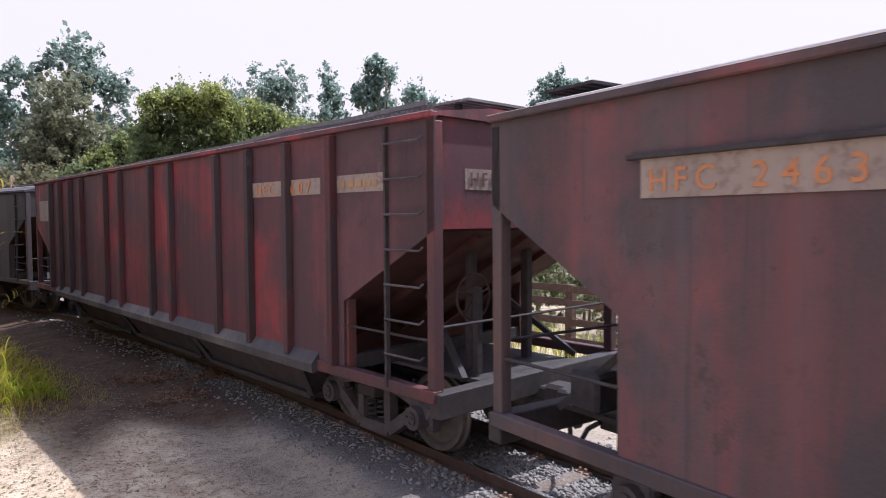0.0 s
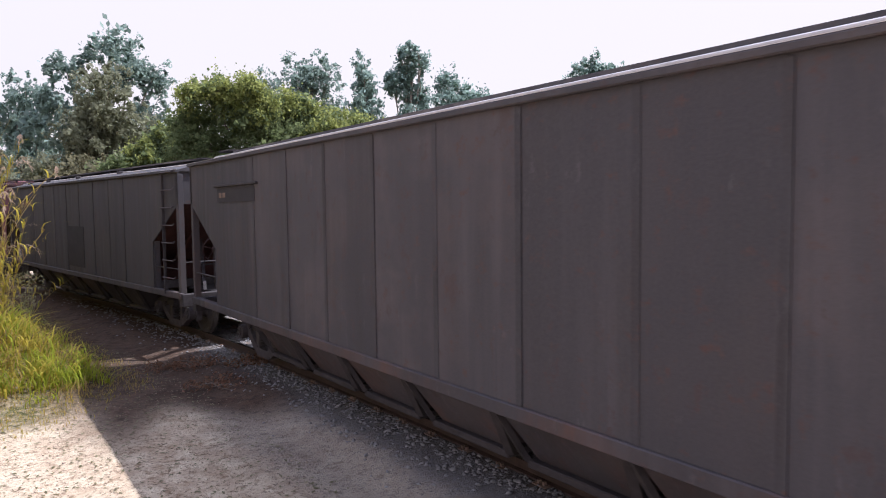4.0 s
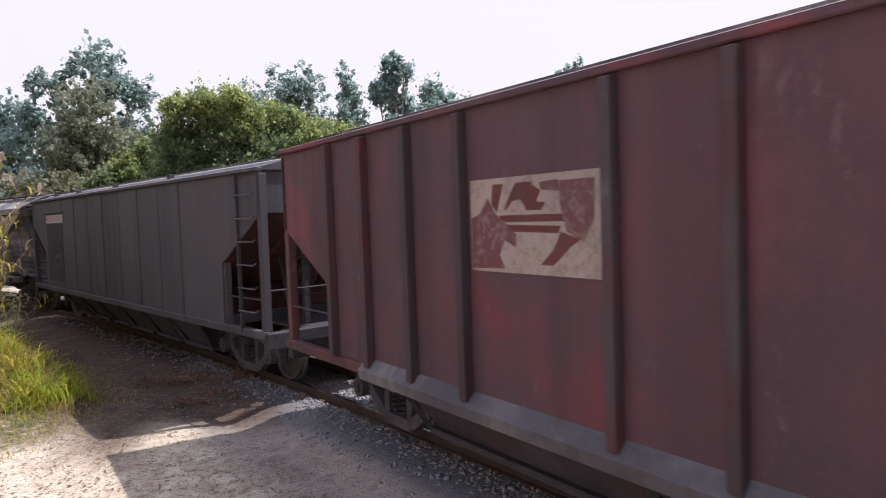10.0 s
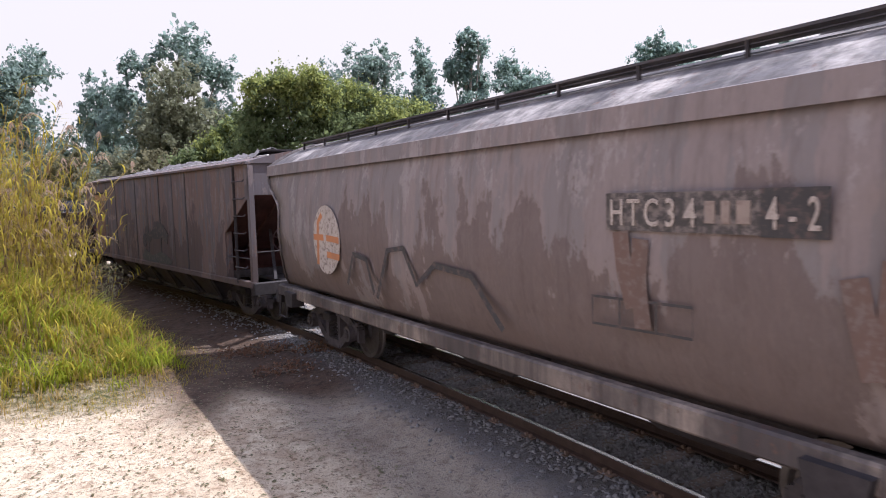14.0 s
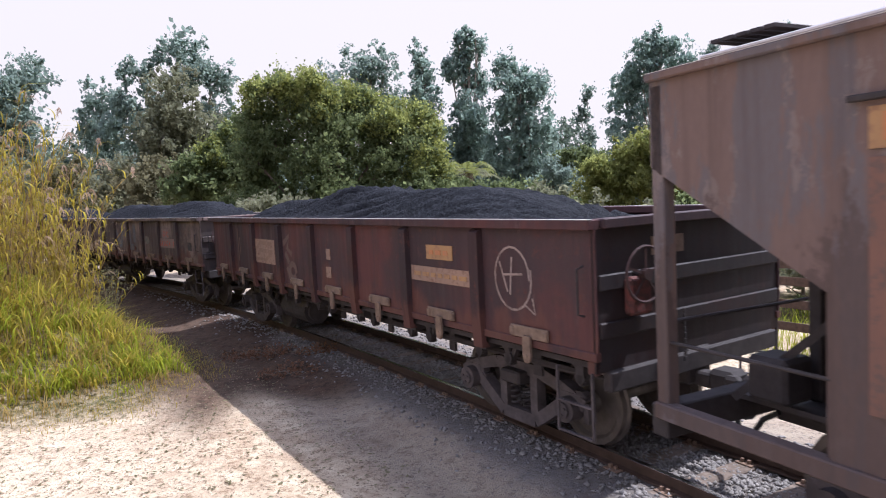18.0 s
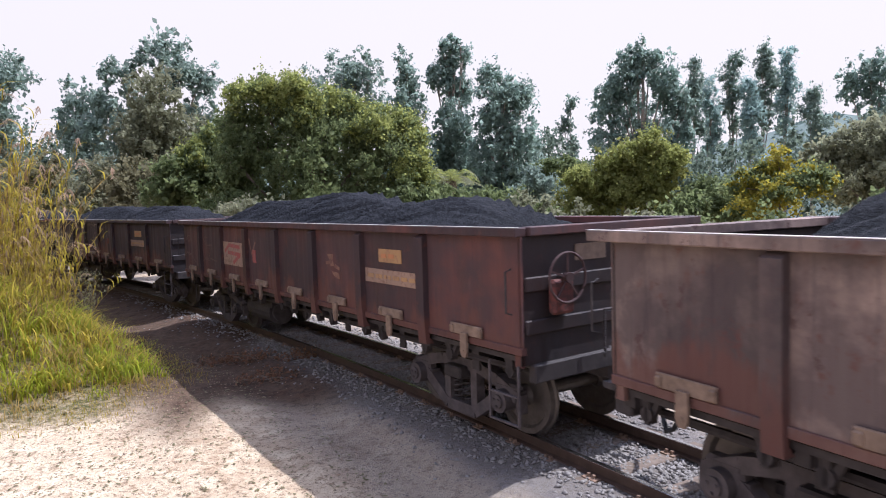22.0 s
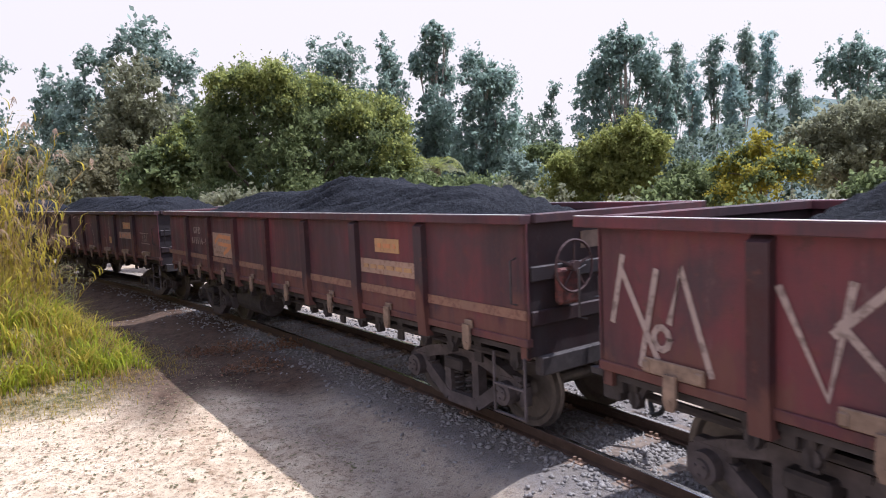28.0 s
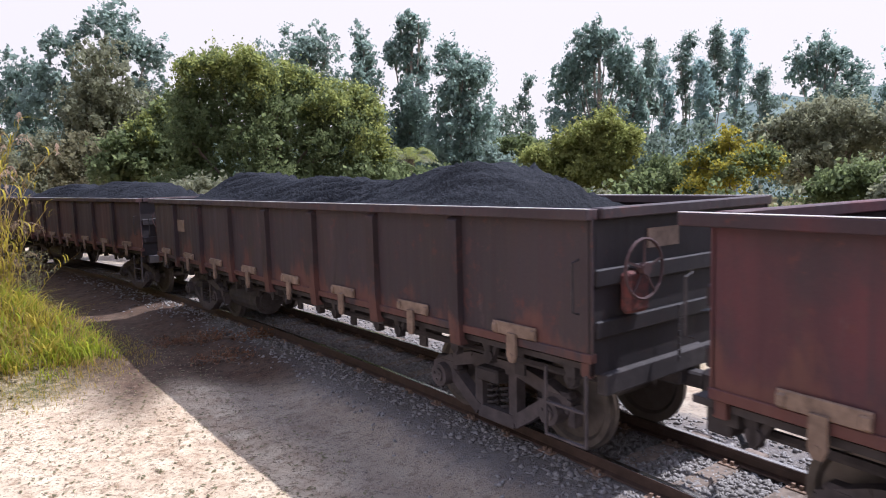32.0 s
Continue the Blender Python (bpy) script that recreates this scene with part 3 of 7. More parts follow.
def scatter_stones(name, label, mat, places, sizes, seed, category, flat=0.7):
    """Many small broken stones as one object."""
    rng = np.random.default_rng(seed)
    n = len(places)
    base = np.array([(1, 0, 0), (-1, 0, 0), (0, 1, 0), (0, -1, 0), (0, 0, 1), (0, 0, -1)], float)
    tri = np.array([(0, 2, 4), (2, 1, 4), (1, 3, 4), (3, 0, 4), (2, 0, 5), (1, 2, 5), (3, 1, 5), (0, 3, 5)])
    v = base[None] * rng.uniform(0.55, 1.2, (n, 6, 1)) + rng.normal(0, 0.22, (n, 6, 3))
    a = rng.uniform(0, 2 * math.pi, n)
    c, s = np.cos(a)[:, None], np.sin(a)[:, None]
    v = np.stack([v[..., 0] * c - v[..., 1] * s, v[..., 0] * s + v[..., 1] * c, v[..., 2] * flat], -1)
    v = v * sizes[:, None, None] + places[:, None]
    f = tri[None] + 6 * np.arange(n)[:, None, None]
    me = fast_mesh(name, v.reshape(-1, 3), f.reshape(-1, 3), mat)
    tagged(new(name, me), label, category, "", "stuff")


def build_stones():
    rng = np.random.default_rng(11)
    n = 24000
    s = -26 + 31 * rng.beta(2.2, 1.4, n)
    u = rng.normal(0.12, 0.58, n)
    u = np.where(np.abs(u) > 2.1, rng.uniform(-1.9, 1.9, n), u)
    keep = (np.abs(np.abs(u) - 0.535) > 0.075)
    s, u = s[keep], u[keep]
    p = np.array([beside(a, b) for a, b in zip(s, u)])
    p[:, 2] = ground_height(p[:, 0], p[:, 1]) + 0.004
    scatter_stones("ballast_stones", "grey broken stone ballast along the rails", M_BALLAST, p, rng.uniform(0.018, 0.045, len(s)), 12, "ballast")
    n = 9000
    x, y = rng.uniform(-9, 1.5, n), rng.uniform(3.0, 12, n)
    p = np.stack([x, y, ground_height(x, y)], 1)
    _, u = line_coords(x, y)
    p = p[(u < -1.7)]
    scatter_stones("loose_clods", "small clods and pebbles lying on the dirt", M_CLOD, p, 0.006 + 0.03 * rng.beta(1, 6, len(p)), 13, "pebbles", 0.5)


M_CLOD = plain_material("dirt_clods", (0.30, 0.22, 0.155), 0.95, 0, 0.45, 20)

# ---------------------------------------------------------------- rolling stock

def wheelset_mesh():
    sh = Shape()
    for sgn in (-1, 1):
        prof = [(0.0, 0.50), (0.09, 0.50), (0.12, 0.53), (0.33, 0.535), (0.36, 0.50), (0.445, 0.50), (0.445, 0.525), (0.422, 0.54), (0.418, 0.60), (0.36, 0.60),
                (0.33, 0.565), (0.12, 0.57), (0.09, 0.61), (0.0, 0.61)]
        n, k = 28, len(prof)
        vs = [(r * math.cos(2 * math.pi * i / n), sgn * y, r * math.sin(2 * math.pi * i / n)) for i in range(n) for r, y in prof]
        sh.add(vs, [(i * k + j, i * k + j + 1, (i + 1) % n * k + j + 1, (i + 1) % n * k + j) for i in range(n) for j in range(k - 1)])
        sh.disc((0, 0), "y", 0.085, sgn * 0.6, sgn * 0.86, 14)
        for i in range(3):
            a = 2.1 * i
            sh.box(0.045 * math.cos(a) - 0.012, 0.045 * math.cos(a) + 0.012, sgn * 0.86 - 0.015, sgn * 0.86 + 0.015, 0.045 * math.sin(a) - 0.012, 0.045 * math.sin(a) + 0.012)
    sh.disc((0, 0), "y", 0.075, -0.5, 0.5, 14)
    return sh.mesh("wheelset", M_WHEEL)


def side_frame_mesh():
    """The cast frame of a bogie: an arched top, a sagging bottom, two columns and round bearing ends."""
    sh = Shape()
    t = 0.13
    arch = [(-0.98, 0.47), (-0.66, 0.60), (-0.34, 0.68), (0.34, 0.68), (0.66, 0.60), (0.98, 0.47)]
    for (xa, za), (xb, zb) in zip(arch, arch[1:]):
        sh.bar((xa, 0, za), (xb, 0, zb), t, 0.13)
    sag = [(-0.70, 0.45), (-0.40, 0.24), (-0.26, 0.15), (0.26, 0.15), (0.40, 0.24), (0.70, 0.45)]
    for (xa, za), (xb, zb) in zip(sag, sag[1:]):
        sh.bar((xa, 0, za), (xb, 0, zb), t, 0.13)
    for s in (-1, 1):
        sh.bar((s * 0.25, 0, 0.16), (s * 0.25, 0, 0.66), t * 0.9, 0.11, (1, 0, 0))
        sh.box(s * 0.8 - 0.17, s * 0.8 + 0.17, -0.07, 0.07, 0.40, 0.60, 0.03)
        sh.bar((s * 0.99, 0, 0.50), (s * 0.99, 0, 0.30), t * 0.8, 0.07, (1, 0, 0))
        sh.bar((s * 0.61, 0, 0.48), (s * 0.61, 0, 0.30), t * 0.8, 0.06, (1, 0, 0))
    return sh.mesh("side_frame", M_BOGIE)


def bearing_mesh():
    """The round cap of an axle's bearing with its bolts."""
    sh = Shape().disc((0, 0), "y", 0.125, -0.10, 0.06, 18).disc((0, 0), "y", 0.075, -0.125, -0.098, 14)
    for k in range(3):
        a = 2.094 * k + 0.5
        sh.disc((0.045 * math.cos(a), 0.045 * math.sin(a)), "y", 0.014, -0.14, -0.124, 6)
    return sh.mesh("bearing_cap", M_BOGIE)


def spring_mesh():
    sh = Shape()
    for x in (-0.1, 0.1):
        sh.tube([(x + 0.055 * math.cos(a * 0.9), 0.055 * math.sin(a * 0.9), 0.22 + 0.3 * a / 34) for a in range(35)], 0.014, 5)
    return sh.mesh("spring_nest", M_RUNNING)


def bolster_mesh():
    sh = Shape().box(-0.16, 0.16, -0.98, 0.98, 0.52, 0.66, 0.02).box(-0.3, 0.3, -0.3, 0.3, 0.62, 0.74, 0.02)
    sh.bar((-0.5, -0.62, 0.42), (-0.5, 0.62, 0.42), 0.1, 0.08).bar((0.5, -0.62, 0.42), (0.5, 0.62, 0.42), 0.1, 0.08)
    return sh.mesh("bogie", M_RUNNING)


def shoe_mesh():
    return Shape().box(-0.04, 0.04, -0.05, 0.05, -0.15, 0.15, 0.015).bar((0, 0, 0.1), (0.03, 0, 0.3), 0.04).mesh("brake_shoe", M_RUNNING)


BOGIE_MESHES = dict(bearing=bearing_mesh(), wheelset=wheelset_mesh(), side_frame=side_frame_mesh(), spring=spring_mesh(), bolster=bolster_mesh(), shoe=shoe_mesh())


def bogie(wagon, x):
    b = part("bogie", BOGIE_MESHES["bolster"], None, wagon, "grimy two-axle bogie", (x, 0, 0))
    for y in (-0.8, 0.8):
        part("side_frame", BOGIE_MESHES["side_frame"], None, b, "", (0, y, 0))
        for dx in (-0.8, 0.8):
            part("bearing_cap", BOGIE_MESHES["bearing"], None, b, "dusty round axle bearing cap", pose(dx, y * 1.075, 0.42, 0, 0, 0 if y < 0 else 180))
        part("spring_nest", BOGIE_MESHES["spring"], None, b, "", (0, y, 0))
    for dx in (-0.8, 0.8):
        part("wheelset", BOGIE_MESHES["wheelset"], None, b, "steel axle with two worn wheels", (dx, 0, 0.42))
        for y in (-0.55, 0.55):
            part("brake_shoe", BOGIE_MESHES["shoe"], None, b, "", (dx * 0.44, y, 0.42))


def coupler_mesh():
    sh = Shape().box(-0.35, 0.28, -0.07, 0.07, 0.66, 0.80, 0.02).box(0.26, 0.52, -0.13, 0.13, 0.60, 0.86, 0.04)
    sh.box(0.44, 0.58, -0.16, -0.04, 0.62, 0.84, 0.03)
    return sh.mesh("coupler", M_RUNNING)


def hose_mesh():
    return Shape().tube([(0, 0.3, 0.7), (0.15, 0.3, 0.6), (0.28, 0.28, 0.42), (0.4, 0.24, 0.36), (0.52, 0.15, 0.42), (0.6, 0.08, 0.5)], 0.024, 7).mesh("air_hose", M_DARK)


M_DARK = plain_material("black_rubber", (0.03, 0.03, 0.032), 0.7)
COUPLER, HOSE = coupler_mesh(), hose_mesh()


def brake_wheel_mesh():
    """A hand wheel facing along x, about the origin."""
    sh = Shape().tube([(0, 0.235 * math.cos(a * math.pi / 14), 0.235 * math.sin(a * math.pi / 14)) for a in range(28)], 0.013, 6, closed=True)
    for k in range(5):
        a = 2 * math.pi * k / 5 + 0.3
        sh.bar((0, 0, 0), (0, 0.235 * math.cos(a), 0.235 * math.sin(a)), 0.018, 0.012, (1, 0, 0))
    sh.disc((0, 0), "x", 0.05, -0.03, 0.03, 10)
    return sh.mesh("brake_wheel", M_BRAKEWHEEL)


M_BRAKEWHEEL = plain_material("dusty_brown_iron", (0.062, 0.034, 0.034), 0.7)
BRAKE_WHEEL = brake_wheel_mesh()


def running_gear(wagon, half, bogie_x):
    bogie(wagon, -bogie_x)
    bogie(wagon, bogie_x)
    for turn, x in ((0, half - 0.1), (180, -half + 0.1)):
        c = part("coupler", COUPLER, None, wagon, "cast steel knuckle coupler", pose(x, 0, 0, 0, 0, turn))
        part("air_hose", HOSE, None, c)


def latch_mesh():
    """The plate over a bottom door's hinge."""
    sh = Shape().box(-0.26, 0.26, -0.012, 0.012, 0.03, 0.14, 0.006)
    sh.box(0.20, 0.26, -0.03, 0.0, 0.04, 0.12, 0.01).box(-0.26, -0.20, -0.03, 0.0, 0.04, 0.12, 0.01)
    return sh.mesh("latch_plate", M_LATCH)


def hook_mesh():
    sh = Shape()
    sh.prism([(-0.05, 0.06), (0.05, 0.06), (0.055, -0.13), (0.03, -0.19), (-0.03, -0.19), (-0.055, -0.13)], "y", -0.045, -0.02)
    sh.disc((0, -0.13), "y", 0.022, -0.052, -0.044, 10)
    return sh.mesh("hook", M_LATCH)


def roller_mesh():
    """The hanging door lug with its roller."""
    sh = Shape().box(-0.03, 0.03, -0.05, 0.05, -0.28, 0.04, 0.01).disc((0, -0.2), "y", 0.06, -0.05, -0.02, 10)
    sh.bar((-0.13, 0, -0.02), (0.0, 0, -0.22), 0.05).bar((0.13, 0, -0.02), (0.02, 0, -0.22), 0.05)
    return sh.mesh("door_lug", M_RUNNING)


LATCH, HOOK, LUG = latch_mesh(), hook_mesh(), roller_mesh()
HOOK_EYE = Shape().box(-0.06, 0.06, -0.01, 0.012, 0.02, 0.1, 0.006).mesh("hook_eye", M_LATCH)
G_HALF, G_W, G_TOP, G_LOW = 5.90, 1.33, 2.28, 1.17
LIFT = 0.07     # of the markings over the side's foot


def gondola():
    """The pattern for all open wagons."""
    w = thing("gondola_wagon", "open gondola wagon on two bogies", "wagon")
    h, b, top, low = G_HALF, G_W, G_TOP, G_LOW
    rear = -h + 0.2          # the top rail runs past the rear wall
    floor = Shape().box(-h + 0.03, h - 0.03, -b + 0.05, b - 0.05, 1.02, 1.07).box(-h, h, -0.17, 0.17, 0.68, 1.02, 0.02)
    for i in range(9):
        x = -h + 0.3 + i * (2 * h - 0.6) / 8
        floor.box(x - 0.05, x + 0.05, -b + 0.08, b - 0.08, 0.92, 1.02)
    part("underframe", floor, M_RUNNING, w)
    for sgn in (-1, 1):
        y = sgn * b
        part("side_wall", Shape().box(rear, h, min(y, y - sgn * 0.02), max(y, y - sgn * 0.02), low, top - 0.06), M_GONDOLA, w)
        part("top_rail", Shape().box(-h, h, min(y - sgn * 0.07, y + sgn * 0.075), max(y - sgn * 0.07, y + sgn * 0.075), top - 0.085, top, 0.008), M_GONDOLA, w, "worn rolled steel top rail")
        part("worn_edge", Shape().box(-h, h, min(y + sgn * 0.02, y + sgn * 0.07), max(y + sgn * 0.02, y + sgn * 0.07), top, top + 0.004), M_RIM, w, "bare shiny edge of the top rail")
        part("side_sill", Shape().box(rear, h, min(y - sgn * 0.05, y + sgn * 0.02), max(y - sgn * 0.05, y + sgn * 0.02), low - 0.07, low + 0.004, 0.006), M_GONDOLA, w)
        part("door_beam", Shape().box(-h + 1.9, h - 1.9, min(sgn * 0.40, sgn * 0.50), max(sgn * 0.40, sgn * 0.50), 0.74, 0.90, 0.01), M_RUNNING, w)
    for sgn in (-1, 1):
        part("door_shaft", Shape().tube([(-h + 0.4, sgn * 1.02, 0.86), (h - 0.4, sgn * 1.02, 0.86)], 0.035, 6), M_RUNNING, w)
        for k in range(7):
            x = -h + 1.4 + k * (2 * h - 2.8) / 6
            part("door_arm", Shape().bar((x, sgn * 1.02, 0.88), (x + 0.05, sgn * 0.6, 0.72), 0.05, 0.09).bar((x + 0.3, sgn * 1.02, 0.94), (x + 0.3, sgn * 1.02, 0.72), 0.12, 0.03), M_RUNNING, w)
    ribm = {}
    for sgn in (-1, 1):
        ribm[sgn] = Shape().prism([(0, 1.05), (0, 2.19), (sgn * 0.07, 2.15), (sgn * 0.07, 1.27), (sgn * 0.05, 0.98), (-sgn * 0.05, 0.98)], "x", -0.075, 0.075).mesh("rib", M_GONDOLA)
    posts = [rear + 0.06] + [1.433 * k for k in range(-3, 4)] + [h - 0.06]
    for x in posts[1:-1]:
        for sgn in (-1, 1):
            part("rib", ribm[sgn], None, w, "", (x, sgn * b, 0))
    for xa, xb in zip(posts, posts[1:]):
        x = (xa + xb) / 2
        for turn, sgn in ((0, -1), (180, 1)):
            lp = part("latch_plate", LATCH, None, w, "chalky rust-brown door latch plate", pose(x, sgn * (b + 0.022), low - 0.02, 0, 0, turn))
            part("hook", HOOK, None, lp)
            for dx in (-0.5, 0.5):
                part("door_lug", LUG, None, w, "", pose(x + dx, sgn * (b - 0.16), low - 0.08, 0, 0, turn))
    for e in (-1, 1):
        x = h - 0.02 if e > 0 else rear + 0.02
        part("end_wall", Shape().box(min(x, x - e * 0.02), max(x, x - e * 0.02), -b, b, 1.0, top - 0.06), M_ENDSHADE, w, "end wall painted dark for the shaded wagon gap")
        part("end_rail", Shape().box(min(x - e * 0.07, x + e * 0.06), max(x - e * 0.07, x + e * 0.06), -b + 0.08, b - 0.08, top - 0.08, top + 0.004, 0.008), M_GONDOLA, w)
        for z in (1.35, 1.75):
            part("end_rib", Shape().box(min(x, x + e * 0.09), max(x, x + e * 0.03), -b + 0.04, b - 0.04, z - 0.07, z + 0.07, 0.012), M_ENDSHADE, w)
        part("end_beam", Shape().box(min(x - e * 0.05, x + e * 0.14), max(x - e * 0.05, x + e * 0.05), -b + 0.12, b - 0.12, 0.82, 1.0, 0.015), M_RUNNING, w)
        part("corner_foot", Shape().box(min(x, x - e * 0.10), max(x, x - e * 0.10), -b, -b + 0.05, 0.98, low - 0.06, 0.006), M_GONDOLA, w)
        if e > 0:
            part("end_plate", Shape().box(x, x + 0.012, -0.62, -0.19, 1.93, 2.09), M_LATCH, w, "small tan plate on the wagon end")
        for sgn in (-1, 1):
            yy = sgn * (b + 0.02)
            st = Shape()
            for dx in (0.0, 0.42):
                st.bar((e * (h - 0.05 - dx), yy, 1.0), (e * (h - 0.05 - dx), yy, 0.42), 0.022, 0.018, (1, 0, 0))
            for z in (0.43, 0.7):
                st.bar((e * (h - 0.05), yy, z), (e * (h - 0.47), yy, z), 0.03, 0.016)
            if e > 0:
                part("corner_step", st, M_BOGIE, w, "thin steel corner step")
            part("hand_grip", Shape().tube([(e * (h - 0.1), yy + sgn * 0.02, 1.9), (e * (h - 0.1), yy + sgn * 0.09, 1.88), (e * (h - 0.1), yy + sgn * 0.09, 1.5), (e * (h - 0.1), yy + sgn * 0.02, 1.48)], 0.011, 5), M_RUNNING, w)
    bw = part("brake_wheel", BRAKE_WHEEL, None, w, "round hand brake wheel on the wagon end", (h + 0.14, -0.88, 1.80))
    part("brake_shaft", Shape().tube([(-0.2, 0, 0), (0.02, 0, 0)], 0.02, 6), M_RUNNING, bw)
    part("chain_box", Shape().box(h, h + 0.10, -1.02, -0.74, 1.45, 1.78, 0.03), M_DULLRED, w, "dull red brake chain box")
    ch = Shape()
    for i in range(9):
        ch.box(h + 0.1, h + 0.115, -0.36, -0.335, 1.4 - i * 0.055, 1.44 - i * 0.055)
    part("brake_chain", ch, M_RUNNING, w)
    part("air_reservoir", Shape().disc((0.35, 0.62), "x", 0.2, -0.7, 0.7, 16), M_RUNNING, w)
    belly = Shape().disc((-0.72, 0.58), "x", 0.24, -2.7, -1.5, 18)
    belly.disc((-0.72, 0.58), "x", 0.18, -2.78, -1.42, 18)
    part("brake_cylinder", belly, M_RUNNING, w, "dark rounded brake tank under the floor")
    part("brake_pipe", Shape().tube([(-h, -1.0, 0.86), (-2, -1.02, 0.84), (2, -1.02, 0.84), (h, -1.0, 0.86)], 0.022, 6), M_RUNNING, w)
    running_gear(w, h, 4.27)
    return w


def ore_load(seed):
    """A furrowed heap of ore that fills a gondola."""
    rng = np.random.default_rng(seed)
    nx, ny = 300, 64
    x = np.linspace(-G_HALF + 0.06, G_HALF - 0.06, nx)
    y = np.linspace(-G_W + 0.06, G_W - 0.06, ny)
    X, Y = np.meshgrid(x, y, indexing="ij")
    ends = np.minimum(smooth((X + G_HALF - 0.5) / 1.9), smooth((G_HALF - 0.45 - X) / 2.2))
    across = 1 - smooth((np.abs(Y) - 0.15) / 1.15)
    ph = rng.uniform(0, 6, 4)
    crest = 0.47 + 0.08 * np.sin(X * 0.8 + ph[0]) + 0.06 * np.sin(X * 1.9 + ph[1])
    loose = ripple(X * 0.9, Y * 1.3, ph[1])
    sl = X + 1.6 * np.abs(Y) + 0.15 * np.sin(Y * 2.2 + ph[2]) + 0.12 * np.sin(X * 1.7 + Y + ph[3]) + 0.10 * loose
    # slides of fines: steep fronts, long backs, fading out towards the crest and the walls
    f1 = np.mod(sl * 1.75 + 0.4 * np.sin(X * 0.6 + ph[3]), 1.0)
    f2 = np.mod(sl * 3.6 + 0.5 * ripple(X * 1.1 + 3, Y * 0.8, ph[2]) + 0.5 * np.sin(X * 0.7 + ph[0]), 1.0)
    big = 0.10 * (np.minimum(f1 / 0.68, (1 - f1) / 0.32) - 0.5) * smooth(0.75 + 0.9 * ripple(X * 0.5, Y * 0.9 + 2, ph[0]))
    small = 0.075 * (np.minimum(f2 / 0.6, (1 - f2) / 0.4) - 0.5) * smooth(0.6 + 1.1 * ripple(X * 0.7 + 1, Y * 1.6, ph[3]))
    slope = 0.12 + 0.88 * smooth((np.abs(Y) - 0.05) / 0.4) * smooth((G_W - 0.1 - np.abs(Y)) / 0.35)
    f3 = np.mod(sl * 7.9 + 1.1 * ripple(X * 2.1, Y * 1.7 + 5, ph[0]), 1.0)
    furrow = (big + small + 0.035 * (np.minimum(f3 / 0.6, (1 - f3) / 0.4) - 0.5)) * slope + 0.02 * loose
    Z = 1.64 + 0.49 * smooth(ends * 1.5) + ends * (crest * (0.22 + 0.78 * across) + furrow * 1.1)
    Z = Z + 0.007 * ripple(X * 5, Y * 5, float(seed)) + rng.normal(0, 0.005, Z.shape)
    Z = np.where(np.abs(Y) > G_W - 0.12, np.minimum(Z, 2.18), Z)
    i, j = np.arange(nx - 1), np.arange(ny - 1)
    a = (i[:, None] * ny + j[None, :]).ravel()
    me = fast_mesh("ore_load", np.stack([X.ravel(), Y.ravel(), Z.ravel()], 1), np.stack([a, a + ny, a + ny + 1, a + 1], 1), M_ORE, True)
    ob = new("ore_load", me)
    return tagged(ob, "dark furrowed heap of ore fines filling a gondola", "ore", "ore loads", "stuff")


def on_side(wagon, name, x0, x1, z0, z1, y, mat, label=""):
    """A thin painted plate on the side that faces the camera."""
    return part(name, Shape().box(x0, x1, y - 0.006, y + 0.002, z0, z1), mat, wagon, label)


def write_on(wagon, body, x, z, y, size, mat, width, label=""):
    letters(wagon, body, Matrix.Translation((x, y - 0.009, z)), size, mat, width, label)


def bars_on(wagon, x0, x1, z0, z1, y, mat, rows=2, seed=0):
    """Worn writing as plain bars."""
    rng = random.Random(seed)
    for r in range(rows):
        zz = z0 + (z1 - z0) * (r + 0.28) / rows
        hh = (z1 - z0) / rows * 0.42
        x = x0 + 0.04
        while x < x1 - 0.08:
            d = rng.uniform(0.05, 0.16)
            part("worn_mark", Shape().box(x, min(x + d, x1 - 0.03), y - 0.010, y - 0.005, zz, zz + hh), mat, wagon)
            x += d + 0.045


def strokes_on(wagon, lines, y, mat, w=0.07, label=""):
    """Sprayed strokes, each a run of x, z points drawn as one bent ribbon."""
    for i, pts in enumerate(lines):
        yy = y - 0.006 - 0.0015 * (i % 3)
        n = len(pts)
        vs = []
        for k, (px, pz) in enumerate(pts):
            a, b = Vector(pts[max(0, k - 1)]), Vector(pts[min(n - 1, k + 1)])
            d = (b - a).normalized()
            e = 0.0 if 0 < k < n - 1 else (-0.3 * w if k == 0 else 0.3 * w)
            o = Vector((px, pz)) + d * e
            s = Vector((-d.y, d.x)) * (w / 2)
            vs += [(o.x + s.x, yy, o.y + s.y), (o.x - s.x, yy, o.y - s.y)]
        sh = Shape().add(vs, [(2 * k, 2 * k + 1, 2 * k + 3, 2 * k + 2) for k in range(n - 1)])
        part("sprayed_stroke", sh, mat, wagon, label)


# ---- covered hopper wagons
H_W, H_TOP, H_SILL = 1.46, 3.42, 0.96


